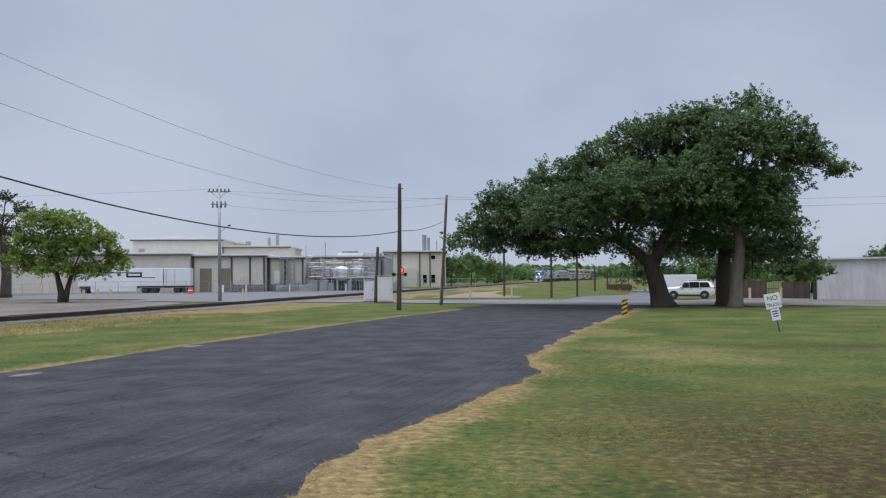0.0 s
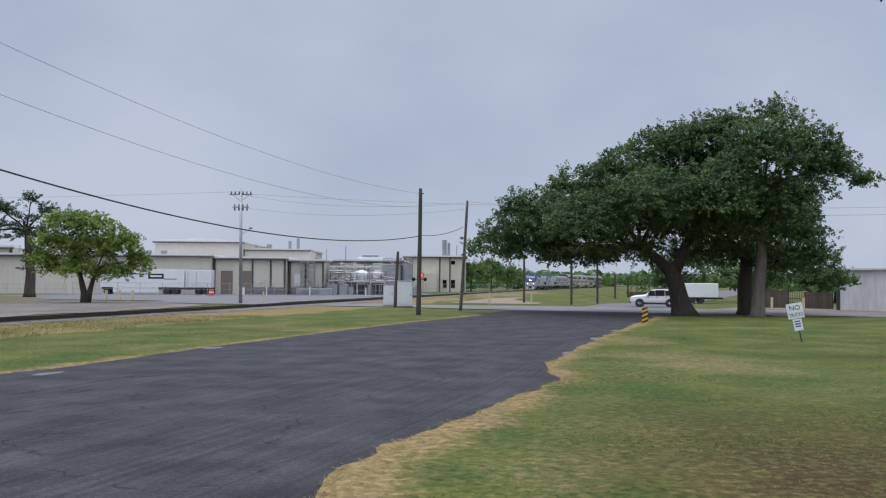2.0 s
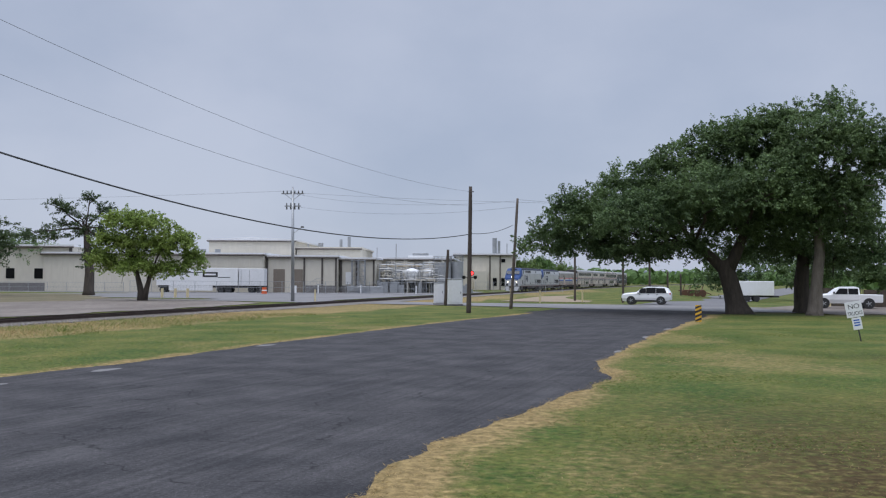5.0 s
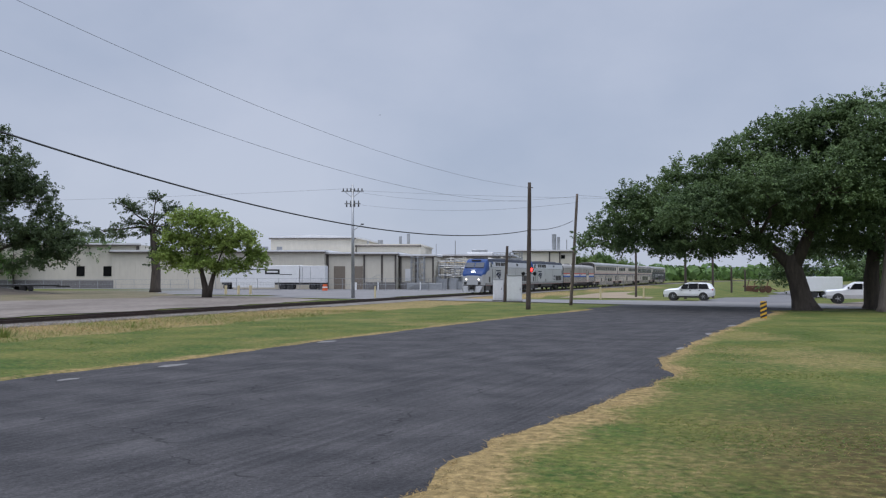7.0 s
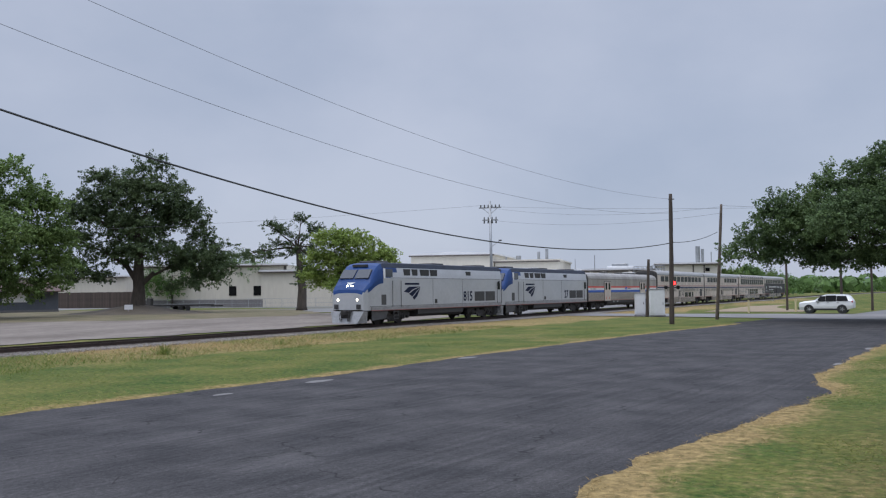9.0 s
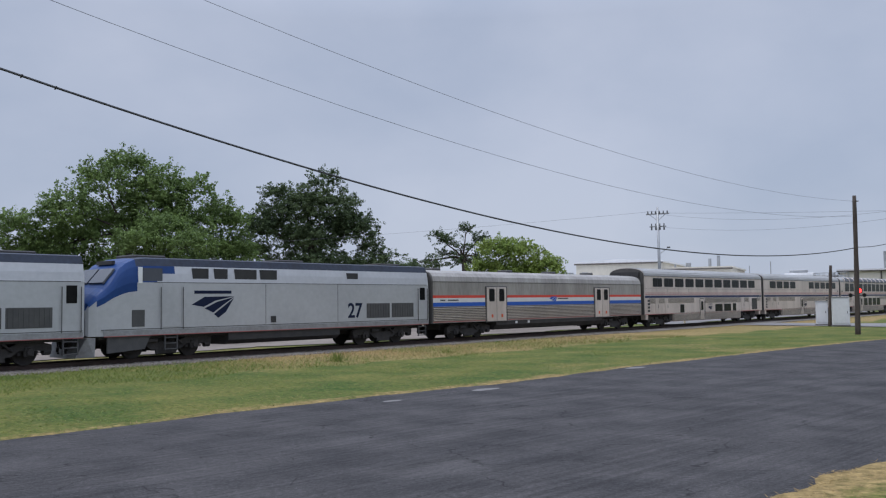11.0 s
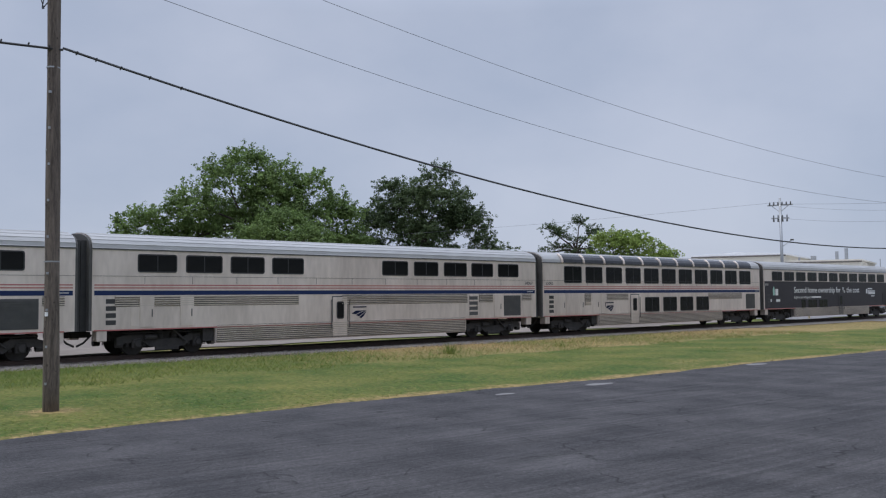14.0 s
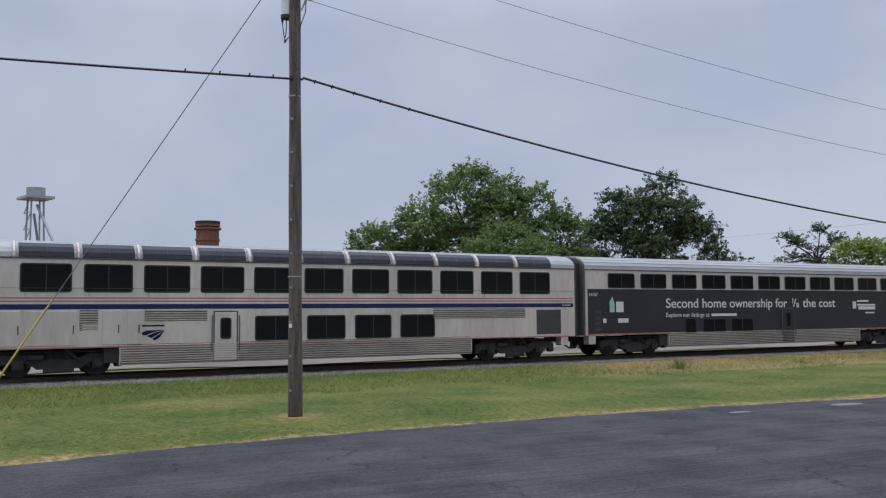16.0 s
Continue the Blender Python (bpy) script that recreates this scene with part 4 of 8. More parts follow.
# only the hanging sprig shows; the unseen crown is widened to shade the lawn
tree("leafy tree at the lawn's edge with a branch hanging over", 14.5, 7.0,
     [(-8.85, 5.3, 6.42, 0.32, 0.3, 0.22), (-0.5, 1.0, 9.2, 3.2, 3.2, 2.0), (2.2, 3.0, 9.0, 3.2, 3.2, 2.0), (1.5, -2.5, 9.4, 3.2, 3.2, 2.0), (-7.9, 5.2, 7.3, 0.7, 0.6, 0.3), (-5.5, 4.0, 10.2, 3.2, 3.2, 1.8), (-3.0, 7.0, 10.6, 3.4, 3.0, 1.8), (-7.0, 0.5, 10.0, 3.0, 3.0, 1.8), (-4.0, 0.0, 10.2, 3.5, 3.5, 2.0)],
     [[(0, 0, -0.2, 0.6), (0, 0, 0.6, 0.42), (0.1, 0, 3.2, 0.36), (0, 0, 6.4, 0.3)]],
     "leaf_oak", "bark", count=30000, size=0.11, seed=21, limbs=9)
# scrub by the crossing and along the horizon
for k, (x, y, h, w, lf) in enumerate(((2.0, 222, 8.5, 5.2, "leaf_mid"), (7.4, 240, 9.5, 6.0, "leaf_bush"), (12.6, 262, 7.6, 6.0, "leaf_mid"), (17.6, 290, 7.2, 6.5, "leaf_bush"), (-2.5, 245, 9.0, 5.5, "leaf_bush"), (22.0, 330, 8.0, 8.0, "leaf_bush"), (-84, 150, 11, 7.5, "leaf_dark"), (-94, 143, 10, 6.5, "leaf_bush"), (-150, 66, 9, 6.0, "leaf_bush"), (-128, 92, 8.5, 7.0, "leaf_mid"), (54, 105, 6.6, 5.0, "leaf_dark"), (36, 116, 6.5, 6.0, "leaf_dark"), (46, 114, 4.4, 5.0, "leaf_dark"), (29, 126, 7.0, 5.5, "leaf_dark"))):
    rr = np.random.RandomState(50 + k)
    lobes = [(rr.uniform(-0.6, 0.6) * w, rr.uniform(-0.4, 0.4) * w, h * rr.uniform(0.25, 0.78), w * rr.uniform(0.35, 0.6), w * rr.uniform(0.35, 0.6), h * rr.uniform(0.18, 0.32)) for _ in range(7)]
    tree("green scrub tree with foliage down to the ground", x, y, lobes, [[(0, 0, -0.2, 0.22), (0.1, 0, h * 0.3, 0.16), (0, 0.1, h * 0.6, 0.08)]], lf, "bark", count=9000, size=0.17, seed=60 + k, limbs=4, gap=-0.5, category="bush" if h < 6 else "tree")


def woods():
    """Far woods and hills that close the horizon."""
    rng = np.random.RandomState(5)
    V, F = [], []
    for ring, (r0, h0, n) in enumerate(((330, 5.0, 900), (520, 7.5, 1100), (800, 11.0, 1100))):
        for k in range(n):
            a = radians(rng.uniform(-100, 60))
            r = r0 * rng.uniform(0.86, 1.14)
            x, y = r * math.sin(a), r * math.cos(a)
            tx, ty, _ = track(x * TU.x + y * TU.y)
            if -8 < (x - tx) * TN.x + (y - ty) * TN.y and r < 640 and 0.5 < math.degrees(a) < 15:
                continue
            if abs((x - tx) * TN.x + (y - ty) * TN.y) < 12 or (abs(x - 27 - (y - 140) * 0.37) < 9):
                continue
            h = h0 * rng.uniform(0.5, 1.15)
            w = h * rng.uniform(0.6, 1.1)
            base = len(V)
            m = 26
            d = rng.normal(size=(m, 3))
            d /= np.linalg.norm(d, axis=1)[:, None]
            c = np.array([x, y, h * 0.45]) + d * np.array([w * 0.6, w * 0.6, h * 0.5])
            q = rng.normal(size=(m, 3))
            e1 = np.cross(d, q)
            e1 /= np.linalg.norm(e1, axis=1)[:, None]
            e2 = np.cross(d, e1)
            s = w * rng.uniform(0.16, 0.34, m)[:, None]
            vv = np.stack([c - e1 * s, c + e2 * s, c + e1 * s, c - e2 * s], 1).reshape(-1, 3)
            V.append(vv)
    V = np.concatenate(V)
    me = bpy.data.meshes.new("far_woods")
    me.from_pydata(V.tolist(), [], np.arange(len(V)).reshape(-1, 4).tolist())
    me.materials.append(M["leaf_bush"])
    tagged(new("far_woods", me), "distant belt of green woods along the horizon", "woods", kind="stuff")
    bm = bmesh.new()
    prev = None
    for k in range(121):
        a = radians(-110 + 180 * k / 120)
        h = 26 + 12 * noise.noise(Vector((k * 0.12, 0, 0))) + 5 * noise.noise(Vector((k * 0.5, 3, 0)))
        pair = [bm.verts.new((2300 * math.sin(a), 2300 * math.cos(a), -5)), bm.verts.new((2700 * math.sin(a), 2700 * math.cos(a), h))]
        if prev:
            bm.faces.new((prev[0], pair[0], pair[1], prev[1]))
        prev = pair
    tagged(part("backdrop", bm, "far_hill"), "low blue-green hills far away", "hills", kind="structure")


woods()

# ---------------- poles, wires and street furniture ----------------
def wire(name, a, b, sag, r, material, label, n=18):
    bm = bmesh.new()
    a, b = Vector(a), Vector(b)
    pts = []
    for i in range(n + 1):
        t = i / n
        p = a.lerp(b, t)
        p.z -= 4 * sag * t * (1 - t)
        pts.append(p)
    tube(bm, pts, [r] * (n + 1), 5)
    return tagged(part(name, bm, material), label, "cable")


def wood_pole(label, x, y, h, r0, r1, lean=(0, 0), material="pole_wood", knots=True, seed=0):
    t = thing("utility_pole", label, "pole", x, y)
    bm = bmesh.new()
    n = 14
    pts, rad = [], []
    for i in range(n + 1):
        k = i / n
        pts.append((lean[0] * k + 0.015 * math.sin(3.1 * k + seed), lean[1] * k, -0.3 + (h + 0.3) * k))
        rad.append(r0 + (r1 - r0) * k + 0.006 * math.sin(17 * k + seed))
    tube(bm, pts, rad, 12)
    part("shaft", bm, material, t, smooth=True)
    return t


near_pole = wood_pole("weathered round wooden utility pole on the grass verge", -17.9, 11.5, 11.5, 0.165, 0.125, (-0.05, -0.05))
mid_pole = wood_pole("dark wooden utility pole beside the street", -3.1, 63.9, 8.9, 0.17, 0.12, (0.1, 0), "dark_wood")
wood_pole("slim grey wooden utility pole near the crossing", -0.2, 75.6, 9.1, 0.14, 0.10, (0.55, 0), "pole_wood")
wood_pole("short leaning wooden stub pole behind a signal cabinet", -6.2, 83.5, 5.1, 0.15, 0.12, (0.25, 0), "dark_wood")
for x, y, h in ((7.0, 104.7, 5.4), (11.6, 97.9, 5.2), (15.0, 102.2, 4.6), (19.4, 116.9, 3.5), (23.0, 127.9, 3.3)):
    wood_pole("thin dark wooden line post beyond the crossing", x, y, h, 0.13, 0.11, (0, 0), "dark_wood")


def fixings():
    # cable band, transformer cans and staples on the near pole
    for z in (3.2, 5.6, 7.4):
        bm = bmesh.new()
        q = -0.05 * z / 11.5
        rod(bm, (q, q, z), (q, q, z + 0.03), 0.172 - 0.04 * z / 11.5, seg=12)
        part("band", bm, "galvanised", near_pole)
    for k in range(9):
        z = 0.6 + k * 0.78
        part("staple", boxb(0.03, -0.18, z, 0.07, -0.12, z + 0.05), "galvanised", near_pole)
    rk = random.Random(4)
    for k in range(26):
        z, a = rk.uniform(0.5, 8.8), radians(rk.uniform(-100, 60))
        r = 0.165 - 0.04 * z / 11.5
        px, py = r * math.cos(a) - 0.05 * z / 11.5, r * math.sin(a) - 0.05 * z / 11.5
        part("knot", rodb((px * 0.85, py * 0.85, z), (px * 1.04, py * 1.04, z), rk.uniform(0.014, 0.035), seg=7), "dark_wood", near_pole)
    part("tag", boxb(0.02, -0.19, 2.05, 0.09, -0.155, 2.14), "white_paint", near_pole)
    # seen from the street the can hangs on one side, the lamp on the other
    bm = bmesh.new()
    rod(bm, (-0.20, -0.16, 9.35), (-0.20, -0.16, 10.4), 0.13, seg=16)
    part("transformer", bm, "white_metal", near_pole, "white cylindrical transformer can")
    bm = bmesh.new()
    rod(bm, (-0.20, -0.16, 9.28), (-0.20, -0.16, 9.36), 0.135, 0.14, seg=16)
    rod(bm, (-0.32, -0.2, 9.22), (-0.32, -0.2, 9.5), 0.025, seg=6)
    part("rim", bm, "dark_metal", near_pole)
    bm = bmesh.new()
    rod(bm, (0.30, 0.16, 9.72), (0.30, 0.16, 9.98), 0.155, 0.165, seg=16)
    part("lamp_head", bm, "white_metal", near_pole, "grey photocell lamp head")
    bm = bmesh.new()
    rod(bm, (0.30, 0.16, 9.98), (0.30, 0.16, 10.25), 0.09, seg=10)
    part("lamp_cap", bm, "galvanised", near_pole)
    part("arm", rodb((0.08, 0.05, 9.45), (0.26, 0.14, 9.8), 0.025, seg=6), "white_metal", near_pole)
    for pts in ([(-0.32, -0.2, 9.22), (-0.28, -0.18, 8.9), (-0.22, -0.16, 8.72)], [(-0.2, -0.16, 9.28), (-0.22, -0.16, 8.95), (-0.26, -0.18, 8.75)], [(-0.26, -0.18, 8.72), (0.0, -0.1, 8.95), (0.12, 0.02, 9.0)], [(0.1, 0.0, 9.0), (0.2, 0.1, 9.4), (0.26, 0.12, 10.2)]):
        bm = bmesh.new()
        tube(bm, pts, [0.012] * len(pts), 5)
        part("lead", bm, "cable", near_pole)
    part("arm", boxb(-0.05, -0.08, 8.5, 0.35, -0.04, 8.56), "dark_wood", mid_pole)


fixings()


def lattice_pole():
    t = thing("power_pole", "tall galvanised steel power pole with two crossarms of insulators", "power pole", -22.8, 93.4)
    part("shaft", rodb((0, 0, -0.2), (-0.1, 0, 11.9), 0.2, 0.11, 12), "galvanised", t, smooth=True)
    for z, w, n in ((11.2, 1.2, 6), (9.9, 0.85, 4)):
        part("crossarm", boxb(-w - 0.1, -0.06, z - 0.06, w - 0.1, 0.06, z + 0.06), "galvanised", t)
        for k in range(n):
            x = -w + 2 * w * (k + 0.5) / n - 0.1
            part("insulator", rodb((x, 0, z - (0.35 if n == 4 else 0)), (x, 0, z + 0.32), 0.09, 0.05, 8), "grille", t)
    part("brace", rodb((-0.1, 0, 10.5), (-0.9, 0, 11.15), 0.03, seg=5), "galvanised", t)
    part("brace", rodb((-0.1, 0, 10.5), (0.7, 0, 11.15), 0.03, seg=5), "galvanised", t)
    part("lamp_arm", rodb((-0.1, 0, 7.0), (0.9, 0, 7.7), 0.03, seg=5), "galvanised", t)
    part("lamp_head", boxb(0.8, -0.1, 7.65, 1.1, 0.1, 7.8, 0.02), "grille", t)
    return t


lattice_pole()
# wires from the near pole down the line, and back over the street
W0 = (-17.8, 11.6)
wire("cable", (W0[0], W0[1], 7.86), (-3.05, 63.9, 5.55), 1.98, 0.028, "cable", "thick black cable slung between the poles", 40)
wire("cable", (W0[0], W0[1], 7.82), (-23.5, -14.0, 6.96), 0.18, 0.028, "cable", "thick black cable slung between the poles")
wire("cable", (-3.05, 63.9, 5.6), (-0.0, 75.6, 6.9), 0.25, 0.022, "cable", "black cable between the poles near the crossing")
wire("wire", (W0[0], W0[1], 9.75), (-3.0, 63.9, 7.59), 1.65, 0.0075, "cable_pale", "thin pale wire high above the verge", 30)
wire("wire", (W0[0] + 0.3, W0[1] + 0.1, 11.07), (-2.95, 63.9, 8.54), 1.4, 0.0075, "cable_pale", "thin pale wire high above the verge", 30)
wire("guy_wire", (W0[0], W0[1], 11.2), (-22.6, 5.9, 0.0), 0.0, 0.012, "cable_pale", "taut steel guy wire of the pole", 4)
tagged(part("guy_guard", rodb((-22.6, 5.9, 0.0), (-21.46, 7.27, 2.7), 0.024, seg=8), "guard_yellow"), "yellow plastic guard sleeve on the guy wire", "guy guard")
for z0, z1, x1, y1, x2, y2 in ((11.2, 11.5, -120, 99, -22.9, 93.4), (11.2, 8.9, -22.9, 93.4, 0.3, 75.6), (9.9, 8.4, -22.9, 93.4, 0.3, 75.6), (11.3, 9.0, -22.9, 93.4, 40, 78), (9.0, 8.0, 0.3, 75.6, 40, 70)):
    wire("wire", (x1, y1, z0), (x2, y2, z1), 0.7, 0.011, "cable_pale", "thin pale power line", 14)


def cabinets():
    for x, y, w, d, h in ((-6.95, 85.6, 0.9, 0.8, 2.05), (-5.35, 83.6, 1.35, 1.0, 2.4)):
        t = thing("signal_cabinet", "pale grey metal railway signal cabinet on the grass", "cabinet", x, y, rz=12)
        part("body", boxb(-w / 2, -d / 2, 0.1, w / 2, d / 2, h, 0.03), "white_metal", t)
        part("base", boxb(-w / 2 - 0.05, -d / 2 - 0.05, -0.05, w / 2 + 0.05, d / 2 + 0.05, 0.1), "concrete", t)
        part("door", boxb(-w / 2 + 0.08, -d / 2 - 0.025, 0.25, w / 2 - 0.08, -d / 2 - 0.001, h - 0.12, 0.01), "white_metal", t)
        part("roof", boxb(-w / 2 - 0.06, -d / 2 - 0.06, h, w / 2 + 0.06, d / 2 + 0.06, h + 0.05, 0.015), "galvanised", t)
        part("handle", boxb(w / 2 - 0.2, -d / 2 - 0.05, 1.05, w / 2 - 0.16, -d / 2 - 0.025, 1.25), "dark_metal", t)


cabinets()


def crossing_signal():
    t = thing("crossing_signal", "railway crossing signal with a lit red lamp", "signal", -3.85, 80.0)
    part("mast", rodb((0, 0, -0.1), (0, 0, 3.4), 0.06, seg=10), "galvanised", t)
    part("base", boxb(-0.2, -0.2, -0.05, 0.2, 0.2, 0.25, 0.02), "galvanised", t)
    part("crossarm", boxb(-0.6, -0.05, 2.52, 0.7, 0.05, 2.58), "dark_metal", t)
    for x, on in ((-0.45, False), (0.22, True), (0.55, False)):
        z = 2.92 if on else 2.55
        part("backplate", rodb((x, -0.06, z), (x, -0.03, z), 0.24 if on else 0.16, seg=20), "black_paint", t)
        part("lamp", rodb((x, -0.10, z), (x, -0.06, z), 0.16 if on else 0.09, seg=16), "signal_red" if on else "dark_metal", t, "lit red lamp" if on else "unlit lamp")
        bm = bmesh.new()
        rod(bm, (x, -0.32, z + 0.06), (x, -0.06, z + 0.06), 0.16, 0.16, 14, caps=False)
        part("hood", bm, "black_paint", t)
    return t


crossing_signal()


def marker_sign():
    t = thing("hazard_marker", "yellow and black striped hazard marker at the road's edge", "road sign", 10.5, 52.9, rz=-10)
    part("post", boxb(-0.03, 0.0, -0.2, 0.03, 0.04, 1.0), "galvanised", t)
    part("board", boxb(-0.17, -0.02, 0.05, 0.17, 0.0, 1.0), "yellow_paint", t)
    for k in range(4):
        bm = bmesh.new()
        z = 0.02 + k * 0.25
        v = [bm.verts.new(q) for q in ((-0.17, -0.024, max(0.05, z)), (0.17, -0.024, z + 0.16), (0.17, -0.024, min(1.0, z + 0.29)), (-0.17, -0.024, z + 0.13))]
        bm.faces.new(v)
        part("stripe", bm, "black_paint", t)


marker_sign()


def no_trucks():
    t = thing("road_sign", "leaning white road sign with black letters and smaller plate below", "road sign", 13.75, 37.4)
    t.matrix_basis = pose(13.75, 37.4, 0, 0, -11, -18)
    part("post", boxb(-0.025, 0.0, -0.25, 0.025, 0.04, 1.6), "dark_metal", t)
    part("plate", boxb(-0.31, -0.012, 1.0, 0.31, 0.0, 1.62, 0.004), "white_paint", t)
    part("plate", boxb(-0.17, -0.012, 0.5, 0.17, 0.0, 0.97, 0.004), "white_paint", t)
    for text, z, h in (("NO", 1.34, 0.27), ("TRUCKS", 1.08, 0.21)):
        cu = bpy.data.curves.new("lettering", "FONT")
        cu.body, cu.size, cu.extrude, cu.align_x = text, h, 0.002, "CENTER"
        tmp = bpy.data.objects.new("lettering", cu)
        scene.collection.objects.link(tmp)
        me = bpy.data.meshes.new_from_object(tmp.evaluated_get(bpy.context.evaluated_depsgraph_get()))
        bpy.data.objects.remove(tmp)
        k = 0.54 / (max(v.co.x for v in me.vertices) - min(v.co.x for v in me.vertices)) if text == "TRUCKS" else 1
        for v in me.vertices:
            v.co.x *= k
        me.materials.append(M["black_paint"])
        o = new("lettering", me)
        o.parent = t
        o.matrix_basis = pose(0, -0.015, z, 90, 0, 0)
    for z in (0.85, 0.75, 0.65):
        part("lettering", boxb(-0.11, -0.016, z, 0.11, -0.012, z + 0.05), "stripe_blue", t)


no_trucks()


# spacer clips on the thick cable near the pole
for d in (0.35, 0.85, 1.5, 2.3, 3.2):
    for sgn in (1, -1):
        e = Vector((-3.05, 63.9, 5.55)) - Vector((W0[0], W0[1], 7.86)) if sgn > 0 else Vector((-23.5, -14.0, 6.96)) - Vector((W0[0], W0[1], 7.82))
        k = d * 0.85 / e.length
        p = Vector((W0[0], W0[1], 7.85)) + e * k
        p.z -= 4 * (1.98 if sgn > 0 else 0.18) * k * (1 - k)
        part("clip", rodb((p.x + 17.87, p.y - 11.5, p.z - 0.03), (p.x + 17.93, p.y - 11.5, p.z + 0.04), 0.018, seg=6), "cable", near_pole)

# ---------------- the plant beyond the track ----------------
def ribbed_wall(bm, a, b, z0, z1, thick=0.25, pitch=0.9):
    """A sheet-metal wall from a to b with low upright ribs on the side that faces the street."""
    a, b = Vector((*a, 0)), Vector((*b, 0))
    d = (b - a).normalized()
    nrm = Vector((d.y, -d.x, 0))
    n = max(1, int((b - a).length / pitch))

    def slab(p, q, t0, t1, za, zb):
        vs = [bm.verts.new((*(v + nrm * t).xy, z)) for z in (za, zb) for v, t in ((p, t0), (q, t0), (q, t1), (p, t1))]
        for f in ((0, 1, 2, 3), (4, 5, 6, 7), (0, 1, 5, 4), (1, 2, 6, 5), (2, 3, 7, 6), (3, 0, 4, 7)):
            bm.faces.new([vs[i] for i in f])
    slab(a, b, -thick, 0.0, z0, z1)
    for i in range(n):
        p = a.lerp(b, (i + 0.5) / n)
        slab(p - d * 0.04, p + d * 0.04, -0.01, 0.03, z0, z1)
    bmesh.ops.recalc_face_normals(bm, faces=bm.faces)
    return bm


def shed(label, corners, h, h_ridge=None, wall="beige_metal", roof="white_metal", trim="brown_trim", over=0.25, base_z=-0.1):
    """A flat-roofed metal building: four corners, front left, front right, back right, back left."""
    t = thing("industrial_building", label, "building", kind="structure")
    for i in range(4):
        a, b = corners[i], corners[(i + 1) % 4]
        part("wall", ribbed_wall(bmesh.new(), a, b, base_z, h), wall, t)
    cx, cy = sum(c[0] for c in corners) / 4, sum(c[1] for c in corners) / 4
    out = [(cx + (x - cx) * 1.006 + (over if x > cx else -over), cy + (y - cy) * 1.006 + (over if y > cy else -over)) for x, y in corners]
    bm = bmesh.new()
    lo = [bm.verts.new((x, y, h - 0.02)) for x, y in out]
    hi = [bm.verts.new((x, y, h + 0.28)) for x, y in out]
    bm.faces.new(lo)
    for i in range(4):
        bm.faces.new((lo[i], lo[(i + 1) % 4], hi[(i + 1) % 4], hi[i]))
    if h_ridge:
        m0 = bm.verts.new(((out[0][0] + out[1][0]) / 2, (out[0][1] + out[1][1]) / 2, h_ridge))
        m1 = bm.verts.new(((out[2][0] + out[3][0]) / 2, (out[2][1] + out[3][1]) / 2, h_ridge))
        bm.faces.new((hi[0], hi[1], m0))
        bm.faces.new((hi[1], hi[2], m1, m0))
        bm.faces.new((hi[2], hi[3], m1))
        bm.faces.new((hi[3], hi[0], m0, m1))
    else:
        bm.faces.new(hi)
    bmesh.ops.recalc_face_normals(bm, faces=bm.faces)
    part("roof", bm, roof, t)
    bm = bmesh.new()
    a, b = Vector((*out[0], 0)), Vector((*out[1], 0))
    rod(bm, (a.x, a.y - 0.05, h - 0.12), (b.x, b.y - 0.05, h - 0.12), 0.16, seg=6)
    part("gutter", bm, trim, t)
    return t


def on_front(t, a, b, along_m, w, z0, z1, material, name, proud=0.06, label=""):
    """A flat piece set on the front wall, metres along it from a."""
    a, b = Vector((*a, 0)), Vector((*b, 0))
    d = (b - a).normalized()
    n = Vector((d.y, -d.x, 0))
    p = a + d * along_m
    bm = bmesh.new()
    box(bm, 0, -proud, z0, w, 0.02, z1)
    return part(name, bm, material, t, label, m=Matrix.LocRotScale(p, Matrix((d, -n, (0, 0, 1))).transposed().to_euler(), None))


A0, A1 = (-78, 146.5), (-41.3, 148.5)
main = shed("long beige metal factory hall with white roof edge", [A0, A1, (-43, 190), (-80, 190)], 6.3)
B0, B1 = (-41.2, 150.2), (-29.4, 151.2)
bay = shed("beige factory bay with two brown roller doors", [B0, B1, (-30.5, 180), (-42.5, 180)], 6.0)
for d in (0.2, 3.2):
    on_front(bay, B0, B1, 1.0 + d, 1.9, 0, 3.9, "tan_door", "roller_door", 0.08, "brown roller door")
for d in (0.0, 6.2, 9.2, 11.5):
    on_front(bay, B0, B1, d, 0.3, 0, 6.0, "brown_trim", "corner_trim", 0.12)
on_front(bay, B0, B1, 6.6, 5.0, 0, 1.2, "concrete", "plinth", 0.16)
low = shed("lower beige factory wing beside the pipework", [(-29.2, 153), (-23.4, 153.6), (-24, 185), (-30, 185)], 5.7)
for d in (0.0, 2.6, 5.5):
    on_front(low, (-29.2, 153), (-23.4, 153.6), d, 0.3, 0, 5.7, "brown_trim", "corner_trim", 0.12)
on_front(low, (-29.2, 153), (-23.4, 153.6), 0.9, 1.0, 1.4, 3.5, "white_paint", "door", 0.06, "white door")
on_front(low, (-29.2, 153), (-23.4, 153.6), 0.3, 5.2, 0, 1.2, "concrete", "plinth", 0.16)
hall = shed("tall windowless beige hall behind the factory", [(-58.5, 172), (-42, 173.5), (-44, 205), (-61, 205)], 9.6, 10.3)
shed("tall beige annexe behind the factory", [(-41.8, 174), (-29.4, 175), (-31, 200), (-43, 200)], 8.2, None, roof="beige_metal")
C0, C1 = (-13.2, 205), (0.6, 206.5)
block = shed("tall pale metal building with brown corner trims", [C0, C1, (0.6, 240), (-14, 240)], 7.9)
for d in (0.0, 3.4, 7.9, 10.2, 13.4):
    on_front(block, C0, C1, d, 0.28, 0, 7.9, "brown_trim", "corner_trim", 0.12)
